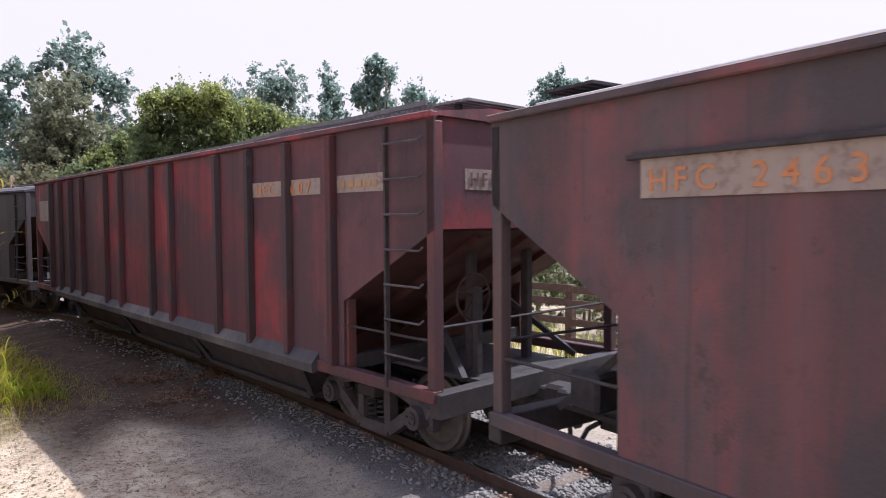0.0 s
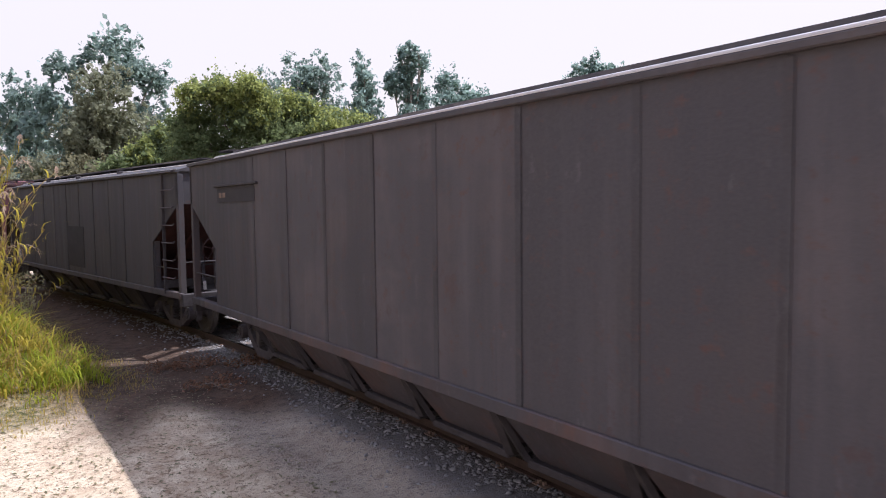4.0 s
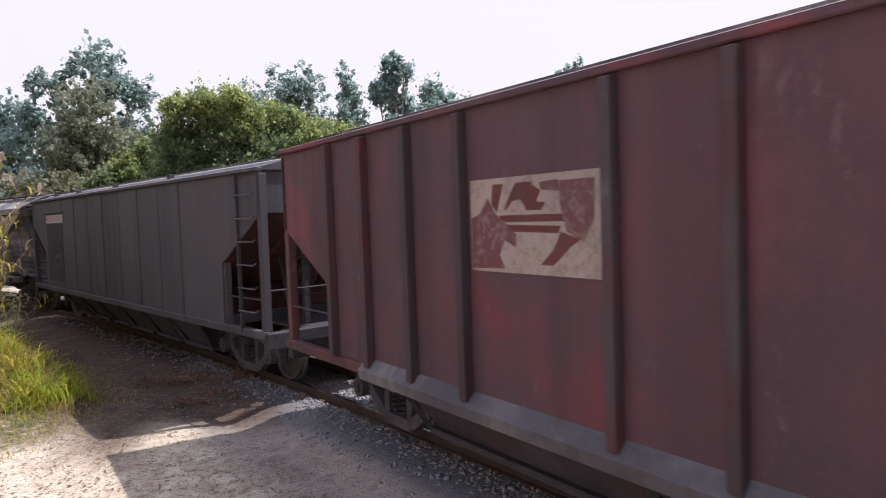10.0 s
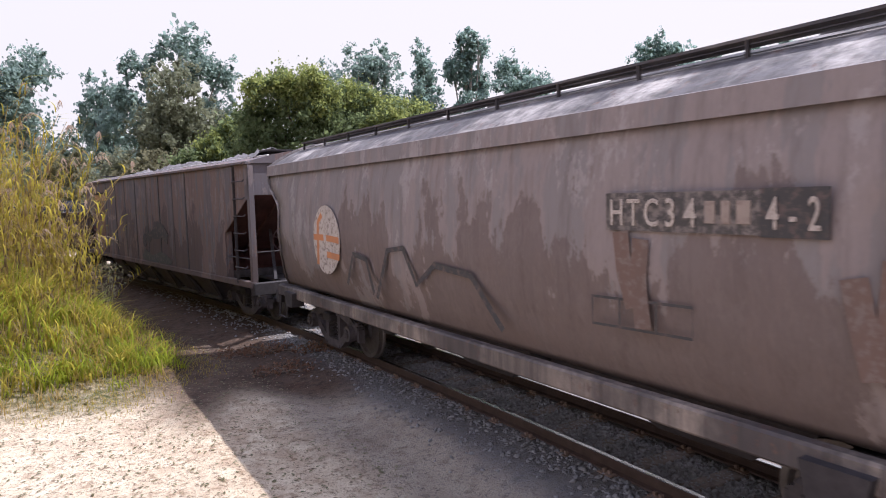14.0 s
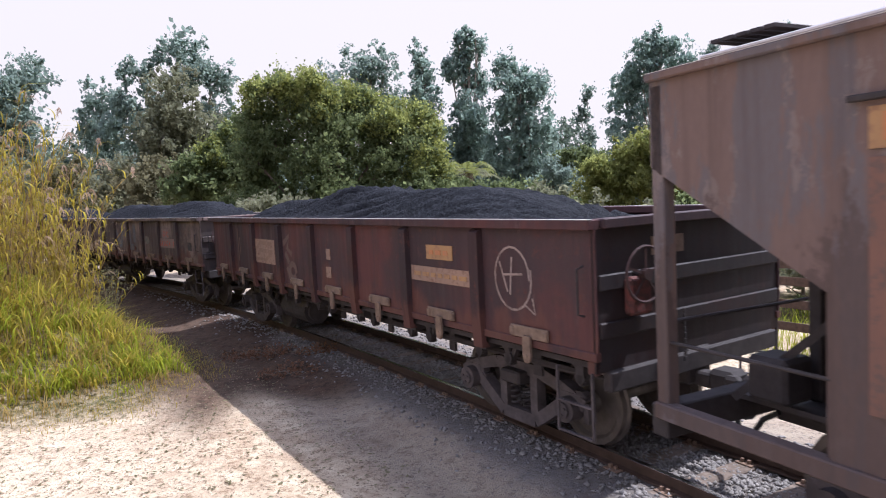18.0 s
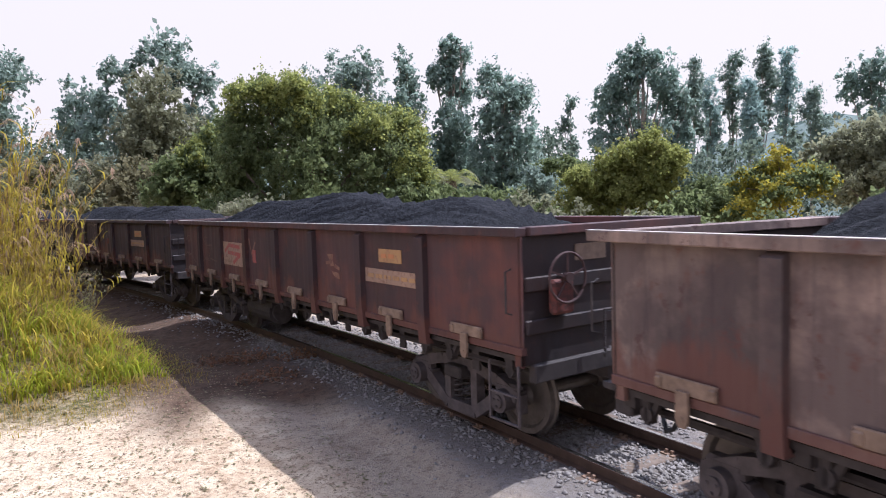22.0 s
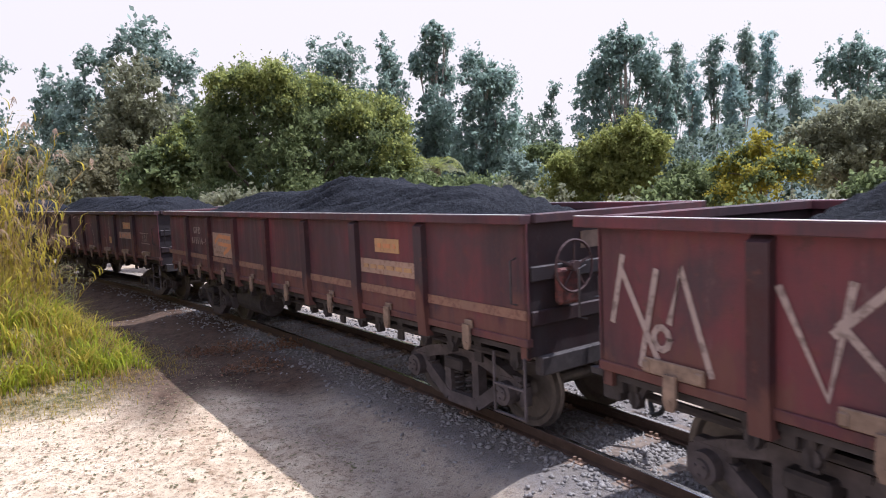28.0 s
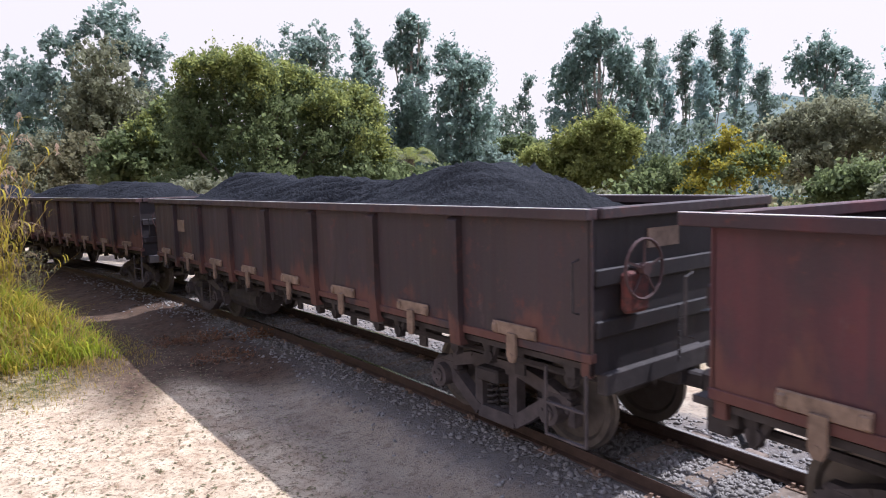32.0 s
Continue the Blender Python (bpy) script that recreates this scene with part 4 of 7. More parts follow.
def hopper(half, ribbed, color, end_color, ribs=(), seams=(), grate=False, skin=None, boards=0.19, grimy=(), lift=0.0):
    """A covered hopper wagon with open ends under sloping sheets."""
    w = thing("covered_hopper_wagon", "covered hopper wagon on two bogies", "wagon")
    h, b, top, sill = half, H_W, (H_TOP if ribbed else H_TOP - 0.15) + lift, H_SILL
    depth, z1, z2 = (1.45, 2.45, 1.68) if ribbed else (1.32, 2.66, 1.9)
    mat = skin or (M_RED if ribbed else M_DUSTY)

    def low_edge(x):
        d = h - abs(x)
        return sill if d >= depth - 1e-6 else z1 + (z2 - z1) * d / depth

    for sgn in (-1, 1):
        y = sgn * b
        if ribbed:
            seams = ribs
        cuts = sorted([-h, *[s - h for s in seams], h])
        for k, (xa, xb) in enumerate(zip(cuts, cuts[1:])):
            inner = [x for x in (-h + depth, h - depth) if xa < x < xb]
            pts = [(xa + 0.002, top), (xb - 0.002, top)]
            down = [xb - 0.002] + sorted(inner, reverse=True) + [xa + 0.002]
            for x in down:
                if x == h - depth:
                    pts += [(x, z2), (x, sill)] if abs(x - xb) > 1e-6 else [(x, sill)]
                elif x == -h + depth:
                    pts += [(x, sill), (x, z2)]
                else:
                    pts.append((x, low_edge(x)))
            off = 0.006 if k % 2 and not ribbed else 0.0
            g = grimy[k % len(grimy)] if grimy else 0.0
            part("side_panel", Shape().prism(pts, "y", y - sgn * 0.02, y + sgn * off), mat, w, "", color=tuple(c * (1 - g) + q * g for c, q in zip(color, (0.055, 0.045, 0.051))))
        for xj in cuts[1:-1] if not ribbed else ():
            part("weld_seam", Shape().box(xj - 0.032, xj + 0.032, min(y, y + sgn * 0.012), max(y, y + sgn * 0.012), low_edge(xj) + 0.02, top - 0.04), M_DUSTY, w, "", color=tuple(c * 0.4 for c in color))
        part("eave_rail", Shape().box(-h, h, min(y - sgn * 0.05, y + sgn * 0.05), max(y - sgn * 0.05, y + sgn * 0.05), top - 0.025, top + 0.03, 0.01), mat, w, "", color=color)
        part("worn_edge", Shape().box(-h, h, min(y + sgn * 0.0, y + sgn * 0.045), max(y + sgn * 0.0, y + sgn * 0.045), top + 0.03, top + 0.034), M_RIM, w)
        if not ribbed:
            part("roof_seam", Shape().box(-h + 0.05, h - 0.05, min(sgn * 0.98, sgn * 1.03), max(sgn * 0.98, sgn * 1.03), top + 0.14, top + 0.17, 0.008), M_RIM, w)
        part("side_sill", Shape().box(-h, h, min(y - sgn * 0.08, y + sgn * 0.03), max(y - sgn * 0.08, y + sgn * 0.03), sill - 0.1, sill + 0.02, 0.01), mat, w, "", color=end_color)
        if ribbed:
            part("dusty_skirt", Shape().prism([(y, sill + 0.1), (y + sgn * 0.1, sill - 0.02), (y + sgn * 0.09, sill - 0.12), (y - sgn * 0.04, sill - 0.11)], "x", -h + depth + 0.7, h - depth - 0.5), M_DUSTY, w, "grey dust-covered skirt of the wagon side", color=(0.16, 0.135, 0.125))
        for e in (-1, 1):
            x = e * (h - 0.06)
            part("corner_post", Shape().box(x - 0.055, x + 0.055, min(y, y - sgn * 0.11), max(y, y - sgn * 0.11), sill, top - 0.05, 0.008), mat, w, "", color=end_color)
            xi = e * (h - depth)
            part("inner_post", Shape().box(xi - 0.04, xi + 0.04, min(y - sgn * 0.03, y - sgn * 0.13), max(y - sgn * 0.03, y - sgn * 0.13), sill, z2 + 0.05), mat, w, "", color=end_color)
    if ribbed:
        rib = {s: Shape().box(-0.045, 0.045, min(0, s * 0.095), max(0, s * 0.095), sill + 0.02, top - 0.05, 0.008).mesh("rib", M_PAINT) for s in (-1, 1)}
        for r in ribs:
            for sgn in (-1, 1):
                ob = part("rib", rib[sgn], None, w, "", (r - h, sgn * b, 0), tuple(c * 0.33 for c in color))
    # ladder at one corner of each side
    rung = Shape().tube([(-0.29, -0.045, -0.035), (-0.27, -0.075, 0), (0.25, -0.075, 0), (0.27, -0.045, 0.035)], 0.012, 5).mesh("rung", M_BOGIE)
    for turn in (0, 180):
        lad = part("ladder", Shape().bar((h - 0.68, -b - 0.02, sill - 0.05), (h - 0.68, -b - 0.02, top - 0.05), 0.05, 0.03, (1, 0, 0)), M_RUNNING, w, "steel side ladder", pose(0, 0, 0, 0, 0, turn))
        for k in range(7):
            part("rung", rung, None, lad, "", (h - 0.38, -b, 1.25 + k * 0.335))
    for e in (-1, 1):
        def bx(x0, x1, *rest):
            a, c = sorted((e * x0, e * x1))
            return Shape().box(a, c, *rest)
        # smooth wagons' end walls at 0.6: the end's shade put into the colour
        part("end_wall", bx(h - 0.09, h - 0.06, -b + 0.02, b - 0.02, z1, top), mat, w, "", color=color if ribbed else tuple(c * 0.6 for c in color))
        xs2 = h - depth * 2.15
        zs2 = z1 + (z2 - z1) * 2.15
        dz = 0.025
        sl = Shape().prism([(e * (h - 0.08), z1 + 0.02), (e * xs2, zs2), (e * xs2, zs2 - dz), (e * (h - 0.08), z1 - dz)], "y", -b + 0.03, b - 0.03)
        part("slope_sheet", sl, M_SLOPE, w, "rusty sloping end sheet with its shade put into the colour")
        xk = depth * 1.55
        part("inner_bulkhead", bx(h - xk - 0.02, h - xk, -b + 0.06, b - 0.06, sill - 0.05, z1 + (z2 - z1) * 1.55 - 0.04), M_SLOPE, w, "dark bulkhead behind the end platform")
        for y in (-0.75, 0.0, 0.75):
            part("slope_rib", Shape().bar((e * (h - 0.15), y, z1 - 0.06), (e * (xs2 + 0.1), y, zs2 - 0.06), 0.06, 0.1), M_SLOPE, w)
        part("end_platform", bx(h - depth - 0.5, h + 0.02, -0.75, 0.75, sill - 0.06, sill - 0.02), M_RUNNING, w)
        part("end_beam", bx(h - 0.1, h + 0.06, -b, b, sill - 0.24, sill - 0.005, 0.01), M_RUNNING, w)
        for y in (-0.45, 0.45):
            part("upright", bx(h - 0.6, h - 0.5, y - 0.05, y + 0.05, sill - 0.02, z1 - 0.25, 0.01), M_RUNNING, w)
            part("diagonal_brace", Shape().bar((e * (h - 0.2), y * 2, sill), (e * (h - 1.15), y * 1.2, z2 + 0.02), 0.06, 0.06), M_RUNNING, w)
        part("handrail", Shape().tube([(e * (h - 0.03), -b + 0.1, 1.55), (e * (h - 0.03), b - 0.1, 1.55)], 0.014, 6), M_RUNNING, w)
        part("handrail", Shape().tube([(e * (h - depth), -b + 0.04, 1.42), (e * (h - 0.05), -b + 0.04, 1.42)], 0.014, 6), M_RUNNING, w)
        part("cross_beam", bx(h - depth - 0.1, h - depth + 0.02, -b + 0.1, b - 0.1, sill - 0.02, sill + 0.14, 0.01), M_RUNNING, w)
        # roof end walkway
        rb = Shape()
        for k in range(5):
            rb.box(*sorted((e * (h - 0.08 - k * 0.11), e * (h - 0.17 - k * 0.11))), -0.95, 0.95, top + (0.19 if ribbed else 0.25), top + (0.215 if ribbed else 0.275))
        wk = part("roof_walkway", rb, M_GRATE if grate else M_RUNNING, w, "walkway across the roof end")
        for y in (-0.85, 0.85):
            part("walkway_support", bx(h - 0.35, h - 0.28, y - 0.02, y + 0.02, top + 0.03, top + 0.19), M_RUNNING, wk)
    bw = part("brake_wheel", BRAKE_WHEEL, None, w, "hand brake wheel on the end platform", (h - 0.35, -0.62, 1.75))
    part("brake_stand", Shape().bar((0.06, 0, 0.1), (0.06, 0, -0.78), 0.07, 0.07, (1, 0, 0)), M_RUNNING, bw)
    part("air_reservoir", Shape().disc((0.25, 1.28), "x", 0.2, -h + 0.35, -h + 1.35, 16), M_RUNNING, w)
    part("valve_box", Shape().box(-h + 0.3, -h + 0.62, -0.9, -0.6, 0.98, 1.3, 0.03), M_RUNNING, w)
    part("centre_sill", Shape().box(-h, h, -0.2, 0.2, 0.6, 0.9, 0.01), M_RUNNING, w)
    # roof
    if ribbed:
        outline = [(-b, top + 0.03), (-0.7, top + 0.13), (0.7, top + 0.13), (b, top + 0.03), (b, top), (-b, top)]
    else:
        outline = [(-b, top + 0.028), (-1.0, top + 0.15), (-0.55, top + 0.24), (0.55, top + 0.24), (1.0, top + 0.15), (b, top + 0.028), (b, top), (-b, top)]
    roof = Shape().prism(outline, "x", -h + 0.02, h - 0.02)
    part("roof", roof, mat, w, "low pitched dusty roof", color=tuple(c * 0.8 + 0.03 for c in color))
    nh = 5
    for k in range(nh):
        x = -h + 1.3 + (2 * h - 2.6) * (k + 0.5) / nh
        hh = part("roof_hatch", Shape().box(x - 1.05, x + 1.05, -0.42, 0.42, top + 0.12, top + (0.21 if ribbed else 0.28), 0.03), mat, w, "", color=color)
        part("hatch_clamp", Shape().box(x - 0.05, x + 0.05, -0.46, 0.46, top + 0.2, top + (0.24 if ribbed else 0.30), 0.01), M_RUNNING, hh)
    for y in (-0.72, 0.72) if boards else ():
        bd, lift = Shape(), boards
        if grate:
            bump = random.Random(5)
            nodes = [(-h + 0.7 + k * (2 * h - 1.4) / 10, top + 0.15 + bump.choice((0.0, 0.015, 0.03)) + (0.10 if k in (8, 10) else 0.06 if k == 9 else 0.0)) for k in range(11)]
            for (xa, za), (xb, zb) in zip(nodes, nodes[1:]):
                for k in (0, 7):
                    bd.bar((xa, y - 0.21 + k * 0.06, za), (xb, y - 0.21 + k * 0.06, zb), 0.03, 0.05)
                for k in range(1, 7):
                    bd.bar((xa, y - 0.21 + k * 0.06, za), (xb, y - 0.21 + k * 0.06, zb), 0.006, 0.02)
                for k in range(16):
                    f = k / 16
                    bd.bar((xa + (xb - xa) * f, y - 0.21, za + (zb - za) * f), (xa + (xb - xa) * (f + 0.03), y + 0.21, za + (zb - za) * f), 0.008, 0.02)
        else:
            for k in range(2):
                bd.box(-h + 0.7, h - 0.7, y - 0.18 + k * 0.19, y - 0.01 + k * 0.19, top + lift, top + lift + 0.035)
        rbd = part("running_board", bd, M_GRATE if grate else M_DUSTY, w, "walkway along the roof", color=(0.2, 0.17, 0.15))
        x = -h + 0.9
        bm_ = Shape().box(-0.025, 0.025, -0.16, 0.16, top + 0.09, top + lift).mesh("board_bracket", M_RUNNING)
        while x < h - 0.7:
            part("board_bracket", bm_, None, rbd, "", (x, y, 0))
            x += 1.45
    # discharge chutes under the body
    nc = 3 if ribbed else 6
    for k in range(nc):
        x = -h + 2.6 + (2 * h - 5.2) * (k + 0.5) / nc
        a = (2 * h - 5.2) / nc / 2 - 0.03
        c = a * (0.86 if ribbed else 0.74)
        sh = Shape()
        tops = [(x - a, -b + 0.1), (x + a, -b + 0.1), (x + a, b - 0.1), (x - a, b - 0.1)]
        bots = [(x - c, -1.0), (x + c, -1.0), (x + c, 1.0), (x - c, 1.0)]
        sh.add([(p[0], p[1], sill - 0.08) for p in tops] + [(p[0], p[1], 0.36) for p in bots],
               [(0, 1, 5, 4), (1, 2, 6, 5), (2, 3, 7, 6), (3, 0, 4, 7), (4, 5, 6, 7), (3, 2, 1, 0)])
        # ribbed wagons' chutes at 0.4: shade under the body put into the colour
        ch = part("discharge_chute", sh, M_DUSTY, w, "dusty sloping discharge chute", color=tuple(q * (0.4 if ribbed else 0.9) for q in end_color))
        part("chute_gate", Shape().box(x - c - 0.08, x + c + 0.08, -1.08, 1.08, 0.30, 0.37, 0.01), M_RUNNING, ch)
        for sg in (-1, 1):
            part("chute_strut", Shape().bar((x + sg * (a + 0.02), -b + 0.12, sill - 0.12), (x + sg * (c + 0.1), -1.06, 0.36), 0.08, 0.05), M_RUNNING, ch)
    running_gear(w, h, h - 1.75)
    return w


def round_hopper(half):
    """A grey hopper wagon with bulging sides and a pitched top."""
    w = thing("round_sided_hopper_wagon", "faded grey round-sided hopper wagon with patchy stains", "wagon")
    h = half
    col, dark = (0.40, 0.335, 0.305), (0.11, 0.085, 0.075)
    side = [(1.30, 3.02), (1.36, 2.72), (1.40, 2.35), (1.42, 1.98), (1.38, 1.6), (1.28, 1.28), (1.16, 1.05)]

    def inset(z):       # how far the side stops short of the wagon's end
        return 0.05 + 0.75 * float(smooth((2.95 - z) / 0.6)) - 0.35 * float(smooth((1.9 - z) / 1.0)) ** 1.5

    nseg = 26
    fine = []
    for (y0, z0), (y1, z1) in zip(side, side[1:]):
        for k in range(3):
            fine.append((y0 + (y1 - y0) * k / 3, z0 + (z1 - z0) * k / 3))
    fine.append(side[-1])
    for sgn in (-1, 1):
        vs, fs = [], []
        for y, z in fine:
            e = h - inset(z)
            vs += [(-e + 2 * e * i / nseg, sgn * y, z) for i in range(nseg + 1)]
        m = nseg + 1
        for r in range(len(fine) - 1):
            fs += [(r * m + i, r * m + i + 1, (r + 1) * m + i + 1, (r + 1) * m + i) for i in range(nseg)]
        ob = part("bulging_side", Shape().add(vs, fs), M_TANKSIDE, w, "faded grey bulging side with brown stains", color=col)
        for p in ob.data.polygons:
            p.use_smooth = True
        so = ob.modifiers.new("thick", "SOLIDIFY")
        so.thickness = 0.03
        so.offset = -1 if sgn < 0 else 1
        part("side_sill", Shape().box(-h + 0.3, h - 0.3, min(sgn * 1.22, sgn * 1.34), max(sgn * 1.22, sgn * 1.34), 0.86, 1.05, 0.02), M_TANK, w, "", color=(0.30, 0.24, 0.2))
        part("eave", Shape().prism([(sgn * 1.26, 2.99), (sgn * 1.36, 2.98), (sgn * 1.34, 3.16), (sgn * 1.24, 3.18)], "x", -h + 0.02, h - 0.02), M_TANKSIDE, w, "", color=(0.55, 0.47, 0.42))
        arch = [(sgn * 1.3 * q / 8, 3.13 + 0.44 * (1 - (q / 8) ** 2.2)) for q in range(8, 2, -1)]
        part("roof_slope", Shape().prism(arch + [(yy, zz - 0.035) for yy, zz in arch[::-1]], "x", -h + 0.03, h - 0.03), M_TANK, w, "pale roof sheet with heaped spilt dirt", color=(0.5, 0.43, 0.38))
        # rail and boards on the roof
        bd = Shape()
        for k in range(2):
            bd.box(-h + 0.3, h - 0.3, sgn * 0.62 - 0.16 + k * 0.17, sgn * 0.62 - 0.03 + k * 0.17, 3.55, 3.572)
        rb = part("running_board", bd, M_DUSTY, w, "raised walkway along the roof", color=(0.2, 0.17, 0.15))
        x = -h + 0.4
        leg = Shape().bar((0, 0, 3.30), (0, 0, 3.55), 0.028, 0.028, (1, 0, 0)).mesh("board_leg", M_RUNNING)
        while x < h - 0.2:
            part("board_leg", leg, None, rb, "", (x, sgn * 0.76, 0))
            x += 0.98
    part("roof_ridge", Shape().prism([(-0.49, 3.50), (0.49, 3.50), (0.4, 3.555), (-0.4, 3.555)], "x", -h + 0.03, h - 0.03), M_TANK, w, "", color=(0.42, 0.36, 0.32))
    for k in range(5):
        x = -h + 1.6 + k * (2 * h - 3.2) / 4
        part("roof_hatch", Shape().disc((x, 0), "z", 0.36, 3.54, 3.64, 20), M_TANK, w, "", color=(0.3, 0.25, 0.22))
    for e in (-1, 1):
        gable = [(1.31 * q / 8, 3.13 + 0.46 * (1 - abs(q / 8) ** 2.2)) for q in range(-8, 9)]
        part("gable_rim", Shape().tube([(e * (h - 0.005), yy, zz) for yy, zz in gable], 0.03, 6), M_TANK, w, "", color=(0.36, 0.30, 0.27))
        gable += [(1.28, 2.92), (-1.28, 2.92)]
        part("gable_plate", Shape().prism(gable, "x", *sorted((e * (h - 0.04), e * (h - 0.015)))), M_TANK, w, "", color=(0.40, 0.34, 0.31))
        # slope and bulkhead darker than the flanks: the recess's shade put into colour
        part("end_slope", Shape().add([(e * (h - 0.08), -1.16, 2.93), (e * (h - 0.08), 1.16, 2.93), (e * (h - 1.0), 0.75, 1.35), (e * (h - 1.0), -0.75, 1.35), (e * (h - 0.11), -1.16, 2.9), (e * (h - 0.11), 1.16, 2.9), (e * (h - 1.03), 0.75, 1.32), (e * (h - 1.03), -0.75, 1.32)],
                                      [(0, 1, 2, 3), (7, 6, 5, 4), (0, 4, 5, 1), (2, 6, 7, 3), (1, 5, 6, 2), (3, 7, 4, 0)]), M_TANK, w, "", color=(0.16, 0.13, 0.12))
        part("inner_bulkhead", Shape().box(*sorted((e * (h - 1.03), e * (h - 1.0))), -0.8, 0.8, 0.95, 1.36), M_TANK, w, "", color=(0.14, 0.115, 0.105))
        for sgn in (-1, 1):
            # flank between the bulging side's rim and the slanting brace
            vs = []
            for q in range(13):
                z = 2.92 - (2.92 - 1.05) * q / 12
                ys = next(ya + (yb - ya) * (za - z) / (za - zb) for (ya, za), (yb, zb) in zip(side, side[1:]) if za >= z >= zb)
                f = (2.9 - z) / 1.88
                vs += [(e * (h - inset(z) - 0.02), sgn * (ys - 0.012), z), (e * (h - 0.14 - 0.06 * f), sgn * (1.16 - 0.62 * f), z)]
            fl = part("end_flank", Shape().add(vs, [(2 * q, 2 * q + 1, 2 * q + 3, 2 * q + 2) for q in range(12)]), M_TANK, w, "recessed grey flank of the wagon end", color=(0.30, 0.25, 0.235))
            fl.modifiers.new("thick", "SOLIDIFY").thickness = 0.012
            part("end_brace", Shape().bar((e * (h - 0.12), sgn * 1.16, 2.92), (e * (h - 0.16), sgn * 0.52, 1.0), 0.2, 0.07, (1, 0, 0)), M_TANK, w, "broad slanting end brace", color=(0.38, 0.31, 0.27))
            rim = [(e * (h - inset(z) + 0.012), sgn * (y0 + 0.012), z) for y0, z in fine]
            part("side_rim", Shape().tube(rim, 0.022, 5), M_TANK, w, "", color=(0.40, 0.33, 0.30))
        lad = Shape()
        for y in (-0.52, -0.12):
            lad.bar((e * (h - 0.02), y - 0.05, 3.3), (e * (h + 0.02), y, 0.95), 0.04, 0.03, (1, 0, 0))
        la = part("ladder", lad, M_RUNNING, w, "steel end ladder")
        for k in range(7):
            part("rung", Shape().tube([(e * (h + 0.01), -0.55, 1.2 + 0.3 * k), (e * (h + 0.01), -0.13, 1.2 + 0.3 * k)], 0.013, 5), M_GRATE, la)
        o = h + (0.95 if e > 0 else 0.0)       # the front has a long platform
        part("end_platform", Shape().box(*sorted((e * (h - 1.25), e * (o + 0.05))), -1.0, 1.0, 0.88, 0.95, 0.01), M_RUNNING, w)
        part("end_beam", Shape().box(*sorted((e * (o - 0.05), e * (o + 0.1))), -1.25, 1.25, 0.66, 0.9, 0.015), M_RUNNING, w)
        part("corner_step", Shape().tube([(e * (o - 0.1), -1.2, 0.95), (e * (o - 0.1), -1.26, 0.45), (e * (o - 0.5), -1.26, 0.45), (e * (o - 0.5), -1.2, 0.9)], 0.02, 6), M_RUNNING, w)
        if e > 0:
            # added plate, out of view, that keeps sun out of the gap ahead
            wk = Shape().box(h + 0.01, h + 1.05, -1.24, 1.24, 3.20, 3.225, 0.005)
            for y in (-1.1, 1.1):
                wk.bar((h - 0.02, y, 3.17), (h + 1.04, y, 3.185), 0.04, 0.03)
            part("roof_walkway", wk, M_DUSTY, w, "added plate over the roof end that shades the gap", color=(0.2, 0.17, 0.15))
            part("platform_rail", Shape().tube([(h - 0.5, -1.15, 1.0), (h - 0.1, -1.18, 1.12), (h + 0.2, -1.15, 1.1), (h + 0.4, -0.9, 1.05), (h + 0.9, -0.7, 1.05)], 0.03, 6), M_TANK, w, "", color=(0.26, 0.22, 0.21))
            part("brake_post", Shape().box(o - 0.25, o - 0.12, -0.62, -0.45, 0.95, 2.1, 0.01), M_TANK, w, "pale upright brake post", color=(0.30, 0.25, 0.23))
            part("brake_box", Shape().box(o - 0.3, o - 0.02, -0.44, 0.0, 1.3, 2.1, 0.02), M_RUNNING, w)
        part("jacking_pad", Shape().prism([(e * (h - 1.3), 0.98), (e * (h - 0.9), 0.98), (e * (h - 0.95), 0.74), (e * (h - 1.25), 0.74)], "y", -1.42, -1.2), M_RUNNING, w)
    part("air_cylinder", Shape().disc((0.1, 2.25), "x", 0.13, h - 0.62, h - 0.15, 14), M_TANK, w, "pale air brake cylinder", color=(0.5, 0.4, 0.33))
    part("cylinder_bracket", Shape().box(h - 0.5, h - 0.2, -0.3, 0.45, 2.36, 2.42, 0.01), M_RUNNING, w)
    part("valve_box", Shape().box(h - 0.7, h - 0.3, 0.1, 0.5, 1.9, 2.3, 0.04), M_RUNNING, w)
    for k in range(3):
        y = -0.1 + 0.16 * k
        part("air_pipe", Shape().tube([(h - 0.3, y, 2.2), (h - 0.12, y + 0.12, 2.1), (h - 0.15, y + 0.2, 1.6), (h - 0.4, y + 0.1, 1.1), (h - 0.6, y, 0.95)], 0.018, 6), M_DARK, w)
    part("centre_sill", Shape().box(-h, h, -0.2, 0.2, 0.6, 0.9, 0.01), M_RUNNING, w)
    for k in range(3):
        x = -3.0 + 3.0 * k
        a, c = 1.3, 0.45
        sh = Shape().add([(x - a, -0.85, 1.02), (x + a, -0.85, 1.02), (x + a, 0.85, 1.02), (x - a, 0.85, 1.02), (x - c, -0.5, 0.45), (x + c, -0.5, 0.45), (x + c, 0.5, 0.45), (x - c, 0.5, 0.45)],
                         [(0, 1, 5, 4), (1, 2, 6, 5), (2, 3, 7, 6), (3, 0, 4, 7), (4, 5, 6, 7), (3, 2, 1, 0)])
        part("discharge_chute", sh, M_RUNNING, w)
    bogie(w, -h + 1.65)
    bogie(w, h - 0.7)
    for turn, x in ((0, h + 0.85), (180, -h + 0.1)):
        c = part("coupler", COUPLER, None, w, "cast steel knuckle coupler", pose(x, 0, 0, 0, 0, turn))
